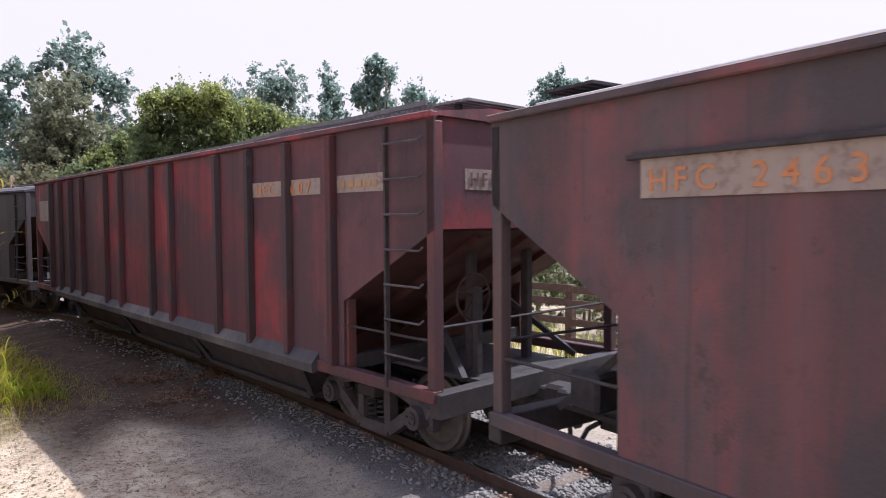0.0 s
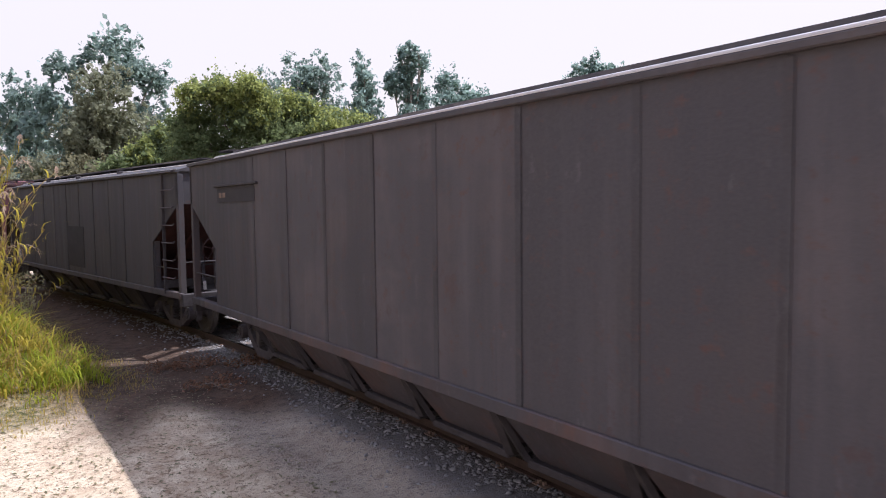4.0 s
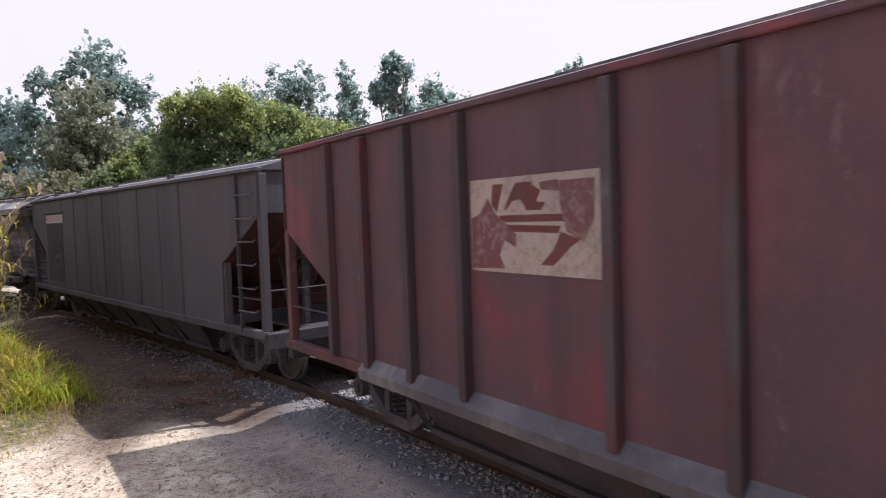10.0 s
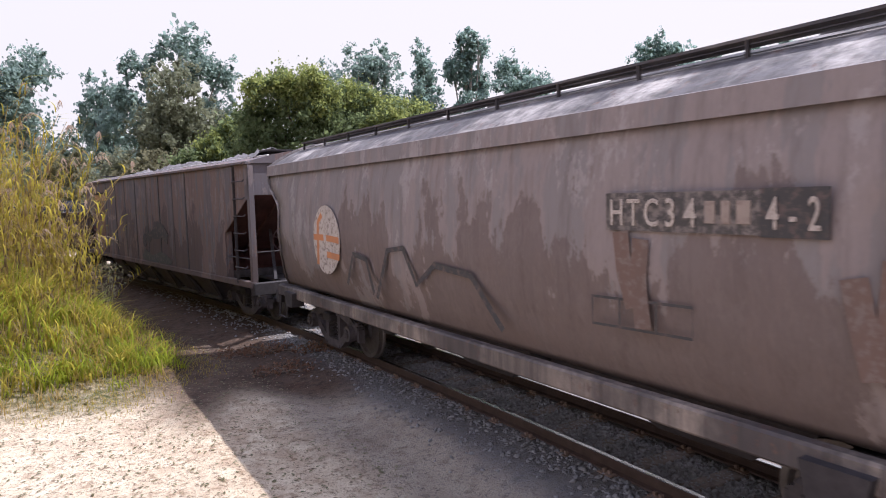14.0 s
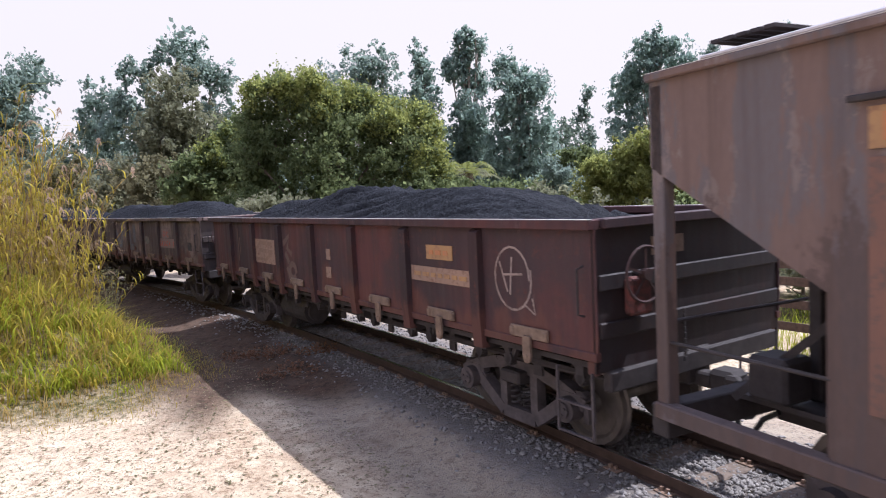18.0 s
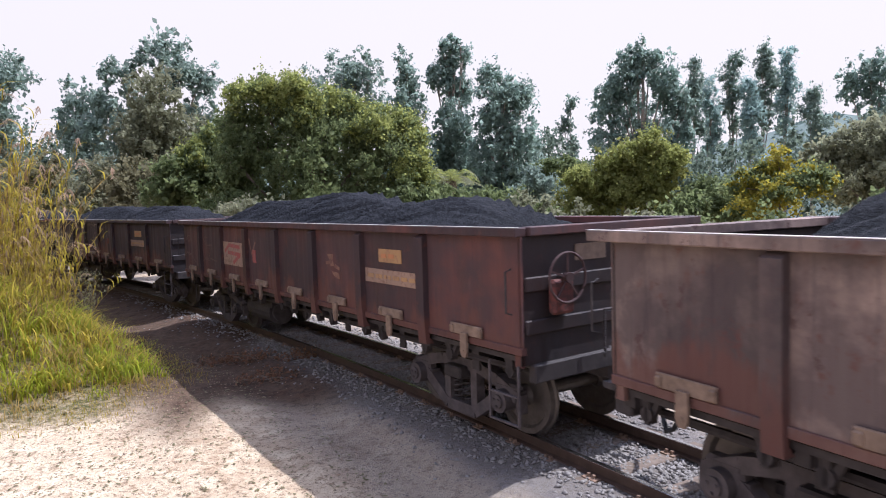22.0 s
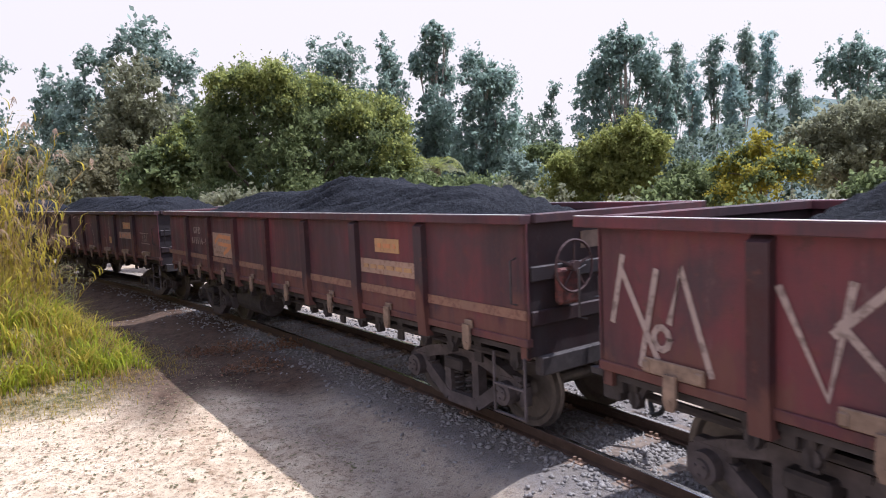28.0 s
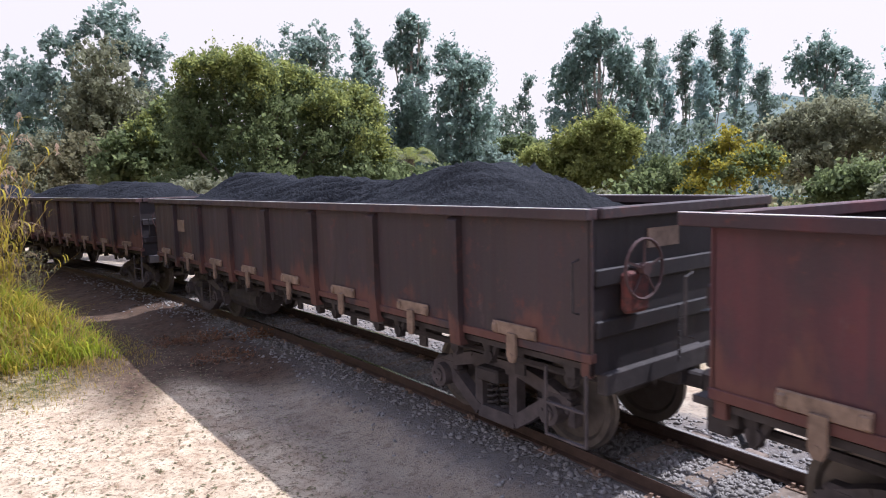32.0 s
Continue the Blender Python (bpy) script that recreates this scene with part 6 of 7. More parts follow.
            strokes_on(w, [[(L + 5.52 + 0.29 * math.cos(q * 0.4), 1.545 + 0.265 * math.sin(q * 0.4)) for q in range(17)], [(L + 5.25, 1.57), (L + 5.65, 1.76)], [(L + 5.48, 1.68), (L + 5.49, 1.36)], [(L + 5.75, 1.61), (L + 5.62, 1.58), (L + 5.58, 1.48), (L + 5.64, 1.38), (L + 5.73, 1.40)]], y, M_SWIRL, 0.03, "pale sprayed ring with two strokes")
        elif key == "m":
            strokes_on(w, [[(-5.55, 1.43), (-5.44, 1.92)], [(-5.44, 1.80), (-5.08, 1.15)], [(-5.27, 1.15), (-5.12, 1.84)], [(-5.01, 1.49), (-4.91, 1.88), (-4.67, 1.19)], [(-5.08 + 0.07 * math.cos(q * 0.7), 1.37 + 0.08 * math.sin(q * 0.7)) for q in range(10)],
                           [(-4.20, 1.82), (-3.91, 1.23), (-3.78, 1.88)], [(-3.60, 1.87), (-3.88, 1.60)], [(-3.85, 1.66), (-3.46, 1.27), (-3.40, 1.62)],
                           [(-0.9, 1.25), (-0.6, 1.85), (-0.35, 1.25)], [(-0.8, 1.5), (-0.4, 1.5)], [(0.2, 1.25), (0.25, 1.8), (0.55, 1.45), (0.85, 1.8), (0.9, 1.25)]], y, M_CHALK, 0.05, "pale sprayed letters")
            panel(3.12, M_YELLOW, M_ORANGE, 9)
        elif key == "n":
            plates()
            panel(3.2, M_TAN, M_ORANGE, 10)
            write_on(w, "GFD", L + 1.98, 1.77, y, 0.19, M_CHALK, 0.48)
            write_on(w, "618516-9", L + 1.82, 1.56, y, 0.19, M_CHALK, 1.0)
            band(M_BANDRUST)
        elif key == "o":
            on_side(w, "painted_panel", L + 3.14, L + 4.24, 1.40, 1.83, y - 0.004, M_TAN, "plain faded tan panel")
            plates(9.03, "618412 8")
            for x in (1.9, 10.6):
                strokes_on(w, [[(L + x, 1.67), (L + x + 0.58, 1.66)], [(L + x + 0.05, 1.42), (L + x + 0.60, 1.41)], [(L + x + 0.16, 1.67), (L + x + 0.17, 1.42)], [(L + x + 0.42, 1.66), (L + x + 0.43, 1.42)],
                               [(L + x + 0.3 + 0.05 * math.cos(q * 0.7), 1.52 + 0.06 * math.sin(q * 0.7)) for q in range(10)], [(L + x + 0.27, 1.64), (L + x + 0.36, 1.58)]], y, M_CHALK, 0.018, "thin pale sprayed sign")
            strokes_on(w, [[(L + 6.04, 1.36), (L + 6.07, 1.62), (L + 6.05, 1.9)], [(L + 6.5, 1.84), (L + 6.68, 1.78), (L + 6.8, 1.52), (L + 6.83, 1.28)], [(L + 8.22, 1.94), (L + 8.26, 1.55)], [(L + 7.72, 1.54), (L + 7.9, 1.46), (L + 7.96, 1.22)]], y, M_CHALK, 0.014, "thin pale sprayed lines")
            on_side(w, "painted_patch", L + 8.2, L + 8.36, 1.34, 1.52, y - 0.004, M_YELLOW)
        else:
            on_side(w, "painted_patch", L + 1.7, L + 2.1, 1.6, 1.82, y - 0.004, M_LATCH)
        for mark in w.children:
            if mark.name.split(".")[0] in MARKS:
                mark.location.z += LIFT
        if key in "lo":
            for part_ob in [q for q in w.children_recursive if q.name.startswith(("brake_wheel", "brake_shaft", "chain_box"))]:
                bpy.data.objects.remove(part_ob)
        ld = ore_load(20 + n)
        LOADS.append((ld, REAR[key] + G_HALF, 4.27))


LOADS = []

# ---------------------------------------------------------------- plants


def polar(az, d):
    return d * math.sin(radians(az)), d * math.cos(radians(az))


def leaves(name, blobs, n, leaf, mat, seed, clump=0.45, droop=0.0, per=38, slim=0.3):
    """Leaves in clumps on the shells of rounded masses; each blob is x, y, z, rx, ry, rz."""
    rng = np.random.default_rng(seed)
    B = np.array(blobs, float)
    wgt = B[:, 3] * B[:, 5] + 0.5 * B[:, 3] * B[:, 4]
    nc = max(4, n // per)
    k = rng.choice(len(B), nc, p=wgt / wgt.sum())
    d = rng.normal(size=(nc, 3))
    d /= np.linalg.norm(d, axis=1)[:, None]
    rad = 1.08 * rng.random(nc) ** 0.5
    c = B[k, :3] + d * rad[:, None] * B[k, 3:] * (1 + 0.12 * rng.normal(size=(nc, 1)))
    size = clump * np.clip(np.exp(rng.normal(-0.45, 0.45, nc)), 0.25, 1.5)
    axis = d * 0.7 + rng.normal(size=(nc, 3)) * 0.45 + np.array([0, 0, -1.0]) * droop
    axis /= np.linalg.norm(axis, axis=1)[:, None]
    along = rng.uniform(-1, 1, nc * per) * np.repeat(size, per)
    p = np.repeat(c, per, 0) + np.repeat(axis, per, 0) * along[:, None] + rng.normal(size=(nc * per, 3)) * np.repeat(size, per)[:, None] * 0.30
    m = len(p)
    a = rng.normal(size=(m, 3))
    a[:, 2] -= droop
    a /= np.linalg.norm(a, axis=1)[:, None]
    b = np.cross(a, rng.normal(size=(m, 3)))
    b /= np.linalg.norm(b, axis=1)[:, None] + 1e-9
    L = leaf * rng.uniform(0.6, 1.3, m)[:, None]
    v = np.stack([p - a * L / 2, p + b * L * slim, p + a * L / 2, p - b * L * slim], 1).reshape(-1, 3)
    return fast_mesh(name, v, np.arange(4 * m).reshape(-1, 4), mat)


# share of large inner leaves in each kind of crown
DENSE = dict(broadleaf_tree=0.22, eucalyptus_tree=0.15, olive_tree=0.2, small_dark_tree=0.5, rounded_bush=0.2, olive_thicket=0.3, yellow_green_shrub=0.3, scrub_bush=0.2, undergrowth_bush=0.3, dark_bush=0.4)


def tree(name, label, az, d, view, n, leaf, mat, seed, bark=None, trunk=0.22, clump=0.45, droop=0.0, category="tree", extra=None, per=38, slim=0.3, group="", fill=4):
    """A tree at bearing az and distance d; view lists its masses as bearing, elevation and half sizes in degrees."""
    bark = bark or M_BARK
    x, y = polar(az, d)
    z = float(ground_height(np.array([x]), np.array([y]))[0])
    rng = random.Random(seed)
    blobs = []
    if category == "tree" and fill:
        lo, left, right = min(e for a, e, w, h in view), min(a - w for a, e, w, h in view), max(a + w for a, e, w, h in view)
        view = list(view)
        for i in range(fill):
            view.append((left + (right - left) * (i + rng.uniform(0.3, 0.7)) / fill, lo * rng.uniform(0.2, 0.9), 0.6 + 0.2 * (right - left), 1.6))
        hi = sorted(view[:-fill], key=lambda q: -q[1])
        for q, r in zip(hi, hi[1:3]):
            view.append(((q[0] + r[0]) / 2, (q[1] + r[1]) / 2 - 0.4, 0.45 * (q[2] + r[2]), 0.45 * (q[3] + r[3])))
    for a, e, w, h in view:
        dd = d + rng.uniform(-0.5, 0.5) * w * d / 60
        bx, by = polar(a, dd)
        r = dd * math.tan(radians(w)) * 1.12
        blobs.append((bx, by, EYE + dd * math.tan(radians(e)), r, r * 0.9, dd * math.tan(radians(h)) * 1.22))
    t = thing(name, label, category, group, Matrix.Translation((x, y, z)))
    wood = Shape()
    top = max(b[2] for b in blobs) - z
    lean = sum(b[0] for b in blobs) / len(blobs) - x, sum(b[1] for b in blobs) / len(blobs) - y
    pts = [(lean[0] * (q / 5) ** 1.5 + rng.uniform(-0.05, 0.05) * top * 0.15, lean[1] * (q / 5) ** 1.5, -0.1 + top * 0.92 * q / 5) for q in range(6)]
    wood.tube(pts, trunk, 9, trunk * 0.2)
    for b in blobs:
        q = min(3, max(1, int(5 * 0.55 * (b[2] - z) / top)))
        s = Vector(pts[q])
        e = Vector((b[0] - x, b[1] - y, b[2] - z))
        mid = s.lerp(e, 0.5) + Vector((0, 0, -0.06 * (e - s).length))
        wood.tube([s, mid, e], trunk * 0.42, 6, trunk * 0.1)
        for j in range(3):
            f = e + Vector((rng.uniform(-1, 1) * b[3], rng.uniform(-1, 1) * b[4], rng.uniform(-0.2, 1) * b[5])) * 0.75
            wood.tube([mid.lerp(e, 0.6), e.lerp(f, 0.5), f], trunk * 0.14, 4, 0.01)
    part("trunk", wood, bark, t)
    local = [(b[0] - x, b[1] - y, b[2] - z, *b[3:]) for b in blobs]

    def broken(masses):
        """Each mass as a cluster of uneven smaller ones with gaps between."""
        out = []
        for bx, by, bz, rx, ry, rz in masses:
            for _ in range(17):
                v = Vector((rng.gauss(0, 1), rng.gauss(0, 1), rng.gauss(0, 1))).normalized() * rng.uniform(0.4, 0.98)
                k = rng.uniform(0.2, 0.48)
                out.append((bx + v.x * rx, by + v.y * ry, bz + v.z * rz, rx * k, ry * k, rz * k * 0.9))
            out.append((bx, by, bz, rx * 0.62, ry * 0.62, rz * 0.62))
        return out
    whole, local = local, broken(local)
    k_leaf, l_leaf = (2.0, 0.66) if name == "broadleaf_tree" else (1.25, 0.82)
    part("crown", leaves("crown", local, int(n * k_leaf), leaf * l_leaf, mat, seed, clump, droop, per, slim), None, t)
    core = [(bx, by, bz, rx * 0.80, ry * 0.80, rz * 0.80) for bx, by, bz, rx, ry, rz in whole]
    if name in DENSE:
        part("inner_foliage", leaves("inner_foliage", core, int(n * DENSE[name]), leaf * 1.5, mat, seed + 7, clump, droop, 14, 0.34), None, t)
    # leaves of a second colour on the masses' upper sides
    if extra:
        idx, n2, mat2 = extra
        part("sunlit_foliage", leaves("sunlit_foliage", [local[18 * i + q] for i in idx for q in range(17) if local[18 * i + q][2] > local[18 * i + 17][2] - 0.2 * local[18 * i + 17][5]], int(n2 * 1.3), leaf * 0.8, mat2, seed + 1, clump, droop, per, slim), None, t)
    return t


def slender(az, el, d, seed, mat, n=5200):
    k = random.Random(seed)
    v = [(az + k.uniform(-0.1, 0.1), el - 0.9, 0.5, 0.9), (az + k.uniform(-0.5, 0.2), el - 2.1, 0.75, 0.8), (az + k.uniform(0, 0.6), el - 3.0, 0.7, 0.8),
         (az + k.uniform(-0.5, 0.3), el - 4.2, 0.75, 0.9), (az + k.uniform(-0.3, 0.5), el - 5.6, 0.6, 0.8)]
    tree("eucalyptus_tree", "slender tall eucalyptus with thin blue-green foliage", az, d, v, n, 0.42, mat, seed, M_PALEBARK, 0.2, 0.75, 0.7, per=24, slim=0.2, group="row of slender eucalyptus", fill=0)


def build_trees():
    # brighter leaves on the upper masses put sunlight into this crown's colour
    tree("broadleaf_tree", "large dense dark green broadleaf tree behind the line", -16.5, 30,
         [(-21.5, 9.3, 1.8, 1.9), (-18.3, 7.8, 2.3, 2.2), (-15.1, 8.0, 2.3, 2.2), (-12.3, 6.5, 2.2, 2.4), (-21.8, 5.5, 2.4, 2.8), (-17.5, 4.0, 3.5, 3.5), (-13.0, 3.5, 3.0, 3.0),
          (-9.8, 5.6, 1.7, 2.1), (-9.2, 2.6, 1.7, 2.3), (-22.5, 2.0, 2.2, 2.6), (-23.0, 7.0, 1.5, 1.8), (-23.4, 4.0, 1.7, 2.2), (-10.6, 1.4, 2.0, 2.4), (-8.6, 0.2, 1.6, 1.6), (-15, 0.5, 4, 2.5)], 62000, 0.17, L_DEEP, 1, None, 0.3, 0.42, 0.2,
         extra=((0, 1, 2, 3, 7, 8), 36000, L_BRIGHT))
    tree("eucalyptus_tree", "tall eucalyptus with grey-green billowing crown", -29, 56, [(-28.8, 12.0, 2.0, 1.7), (-31.5, 10.0, 1.5, 1.2), (-25.9, 10.3, 1.3, 1.1), (-32.4, 8.0, 1.3, 1.5), (-26.0, 7.5, 1.5, 1.9), (-30, 7, 2.2, 2.2)],
         22000, 0.3, L_GREY, 2, M_PALEBARK, 0.35, 0.6, 0.5)
    tree("olive_tree", "olive-brown leafy tree before taller eucalyptus", -29, 48, [(-29.0, 8.6, 2.3, 2.6), (-30.6, 5.6, 2.4, 2.2), (-27.2, 5.6, 2.1, 2.2), (-29.0, 3.0, 3.0, 2.0)], 26000, 0.24, L_OLIVE, 3, None, 0.25, 0.5, 0.3)
    tree("eucalyptus_tree", "thin grey eucalyptus at the line's far bend", -34.3, 62, [(-34.3, 8.2, 1.3, 1.4), (-35.0, 6.2, 1.1, 1.6), (-33.6, 5.0, 1.0, 1.6), (-34.4, 3.2, 1.2, 1.4)], 9000, 0.32, L_GREY, 4, M_PALEBARK, 0.2, 0.6, 0.6, per=24)
    tree("eucalyptus_tree", "grey eucalyptus behind the grassy bank", -39.5, 58, [(-38.9, 9.4, 1.9, 1.7), (-41.0, 8.0, 2.0, 2.0), (-39.5, 6.0, 2.0, 2.0), (-42.0, 5.0, 2.2, 2.2)], 14000, 0.32, L_GREY, 5, M_PALEBARK, 0.25, 0.6, 0.6)
    tree("small_dark_tree", "small dark tree between two large ones", -24.2, 40, [(-24.2, 6.2, 1.1, 1.6), (-24.0, 3.6, 1.4, 1.8)], 6000, 0.2, L_DEEP, 6, None, 0.14, 0.4)
    tree("yellow_green_shrub", "tall shrub with bright yellow-green shoots", -25.6, 34, [(-25.2, 5.3, 0.8, 1.5), (-26.6, 3.5, 1.6, 1.5), (-24.0, 3.0, 1.4, 1.6), (-28.0, 2.0, 2.0, 1.8)], 12000, 0.2, L_DEEP, 7, None, 0.1, 0.4, 0.1, "shrub",
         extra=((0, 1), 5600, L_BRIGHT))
    tree("eucalyptus_tree", "sparse grey eucalyptus with fine twigs", -14.5, 52, [(-14.5, 11.7, 1.9, 1.3), (-16.8, 10.5, 1.7, 1.1), (-12.4, 11.0, 1.2, 1.5), (-15.0, 9.0, 2.3, 1.5), (-11.8, 8.6, 0.9, 1.2), (-18, 9.3, 1.1, 0.9)], 13000, 0.26, L_GREY, 8, M_PALEBARK, 0.22, 0.5, 0.5, per=20)
    tree("eucalyptus_tree", "tall dark eucalyptus with upright limbs", -9.3, 49, [(-9.7, 11.9, 0.85, 1.1), (-9.2, 10.2, 0.9, 1.2), (-9.5, 7.6, 1.5, 1.9), (-8.8, 4.5, 1.8, 2.5)], 13000, 0.27, L_EUC, 9, M_PALEBARK, 0.24, 0.5, 0.6)
    tree("eucalyptus_tree", "tall dark double-topped eucalyptus", -5.5, 50, [(-6.0, 13.1, 0.7, 1.2), (-4.7, 12.7, 0.75, 1.3), (-6.9, 10.9, 0.75, 1.0), (-5.9, 10.6, 0.8, 1.6), (-4.6, 10.2, 0.8, 1.6), (-5.6, 7.0, 1.7, 2.4), (-5.4, 4.0, 2.0, 2.5)], 20000, 0.27, L_EUC, 10, M_PALEBARK, 0.3, 0.5, 0.6)
    tree("eucalyptus_tree", "broad dark eucalyptus in the tree line", -1.3, 48, [(-2.4, 11.0, 1.0, 1.1), (0.4, 9.6, 1.0, 0.9), (-1.4, 8.8, 1.7, 1.6), (-0.2, 6.0, 2.0, 2.0), (-2.4, 5.5, 1.9, 2.4), (-0.5, 3.0, 2.6, 2.4)], 24000, 0.27, L_EUC, 11, M_PALEBARK, 0.3, 0.55, 0.6)
    tree("low_bush", "low grey-green bush under the tall trees", 1.6, 36, [(1.3, 1.8, 1.2, 1.2), (2.6, 1.2, 1.2, 1.2), (0.2, 0.8, 1.4, 1.2)], 7000, 0.19, L_GREY, 12, None, 0.07, 0.35, 0.1, "bush")
    tree("dark_bush", "dark rounded bush behind the line", 3.6, 42, [(4.0, 2.9, 1.4, 1.2), (2.5, 3.0, 1.1, 1.0), (5.2, 1.6, 1.6, 1.4)], 8000, 0.2, L_DEEP, 13, None, 0.08, 0.35, 0.1, "bush")
    tree("thin_tree", "thin sparse young eucalyptus", 4.1, 70, [(4.3, 8.4, 0.5, 0.7), (3.8, 6.6, 0.55, 0.9), (4.4, 5.0, 0.6, 0.9), (3.6, 3.6, 0.7, 0.8)], 2600, 0.34, L_GREY, 14, M_PALEBARK, 0.1, 0.5, 0.6, per=16, fill=0)
    tree("eucalyptus_tree", "massed tall eucalyptus with hanging foliage", 9.8, 82, [(6.9, 8.4, 1.2, 1.5), (8.0, 8.9, 1.2, 1.6), (11.9, 8.7, 1.2, 1.8), (13.2, 6.6, 0.9, 2.0), (9.6, 10.9, 1.0, 1.4), (8.4, 9.6, 1.3, 1.7), (11.6, 10.0, 1.3, 1.7), (12.9, 8.0, 0.9, 1.7), (9.4, 12.1, 0.75, 0.95), (8.5, 11.1, 0.9, 1.2), (10.5, 11.2, 0.9, 1.2), (7.2, 5.6, 1.7, 2.0), (10.0, 6.4, 2.3, 2.6), (12.4, 5.0, 1.8, 2.2), (9, 3, 3, 2)],
         30000, 0.42, L_EUC, 15, M_PALEBARK, 0.4, 0.8, 0.7)
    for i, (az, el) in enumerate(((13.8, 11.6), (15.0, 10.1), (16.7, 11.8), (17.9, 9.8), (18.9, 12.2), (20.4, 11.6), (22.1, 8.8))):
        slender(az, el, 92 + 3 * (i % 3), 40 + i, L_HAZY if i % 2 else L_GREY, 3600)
    tree("eucalyptus_tree", "clump of far eucalyptus above a wooded rise", 26, 110, [(24.3, 8.6, 0.9, 1.0), (25.6, 9.5, 0.9, 1.0), (27.0, 8.8, 1.0, 1.1), (28.2, 7.6, 0.9, 1.1), (25.8, 7.2, 1.7, 1.3), (27.6, 6.2, 1.7, 1.3)], 16000, 0.5, L_EUC, 16, M_PALEBARK, 0.35, 0.9, 0.6)
    tree("eucalyptus_tree", "far eucalyptus at the wood's end", 31.5, 105, [(30.6, 8.6, 0.9, 1.1), (32.0, 9.2, 1.0, 1.2), (31.5, 6.8, 1.5, 1.6)], 8000, 0.5, L_EUC, 17, M_PALEBARK, 0.3, 0.9, 0.6)
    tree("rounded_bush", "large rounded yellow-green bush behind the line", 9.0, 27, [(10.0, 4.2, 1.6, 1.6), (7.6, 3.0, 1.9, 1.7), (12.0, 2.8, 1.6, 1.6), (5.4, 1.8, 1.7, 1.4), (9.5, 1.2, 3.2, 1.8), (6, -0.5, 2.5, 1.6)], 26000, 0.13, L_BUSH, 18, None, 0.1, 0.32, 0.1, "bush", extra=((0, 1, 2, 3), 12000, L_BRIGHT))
    tree("yellow_bush", "bush with yellow and orange leaves", 20.0, 24, [(20.0, 3.1, 1.0, 1.2), (18.2, 2.0, 1.2, 1.1), (22.3, 1.8, 1.4, 1.1), (20.0, 0.8, 3.0, 1.3)], 7000, 0.15, L_YELLOW, 19, None, 0.06, 0.32, 0.1, "bush", extra=((1, 2, 3), 6000, L_DEEP))
    tree("olive_thicket", "large dark olive thicket behind the line", 26.5, 34, [(25.6, 4.4, 2.4, 2.0), (23.0, 3.3, 1.8, 1.7), (28.5, 4.0, 2.2, 1.8), (26.0, 1.7, 4.0, 2.0), (31.2, 3.4, 2.2, 2.0), (34.5, 3.2, 2.4, 2.2)], 34000, 0.15, L_OLIVE, 20, None, 0.16, 0.36, 0.2, "thicket")
    for i, (az, d, el, mat) in enumerate(((-36.5, 52, 4.6, L_DRY), (-33.0, 46, 4.2, L_OLIVE), (-30.6, 40, 4.4, L_DRY), (-40.5, 54, 4.2, L_OLIVE), (-27.5, 38, 2.6, L_OLIVE))):
        tree("scrub_bush", "dry brownish scrub beyond the bend", az, d, [(az, el - 1.4, 1.7, 1.5), (az - 1.6, el - 2.4, 1.6, 1.4), (az + 1.5, el - 2.8, 1.6, 1.3), (az, el - 4, 2.4, 1.6)], 9000, 0.2, mat, 60 + i, None, 0.1, 0.42, 0.1, "bush", group="scrub beyond the bend")
    for i, (az, d, el) in enumerate(((-22, 27, 0.8), (-6.5, 30, 1.5), (-3.0, 33, 1.6), (0.5, 29, 0.6), (15.0, 26, 1.5), (29.0, 25, 1.4), (33.0, 23, 1.0))):
        tree("undergrowth_bush", "dense green undergrowth behind the line", az, d, [(az, el - 1.2, 2.3, 1.5), (az + 2.2, el - 1.6, 2.0, 1.4), (az - 2.0, el - 2.0, 2.0, 1.5)], 8500, 0.14, L_DEEP if i % 3 else L_OLIVE, 80 + i, None, 0.06, 0.34, 0.1, "bush", group="undergrowth behind the line")


def build_hedge():
    """Shady bushes that close the ground behind the fence."""
    rng = random.Random(17)
    s = -26.0
    while s < 14:
        u = rng.uniform(9.5, 12.5)
        x, y, _ = beside(s, u)
        az, d = math.degrees(math.atan2(x, y)), math.hypot(x, y)
        el = math.degrees(math.atan2(rng.uniform(-0.6, 0.0) - (0.55 if s > -9 else 0.0), d))
        w = math.degrees(math.atan2(rng.uniform(1.1, 1.6), d))
        tree("hedge_bush", "dark leafy bush behind the fence", az, d, [(az, el - w * 0.55, w, w * 0.75), (az + w * 0.8, el - w * 0.9, w * 0.8, w * 0.7), (az - w * 0.8, el - w * 1.0, w * 0.8, w * 0.7)], 3200, 0.19, (L_DEEP, L_DEEP, L_OLIVE)[rng.randrange(3)], 100 + int(s * 2) + 60,
             None, 0.05, 0.26, 0.1, "bush", group="bushes behind the fence")
        s += rng.uniform(1.1, 1.6)


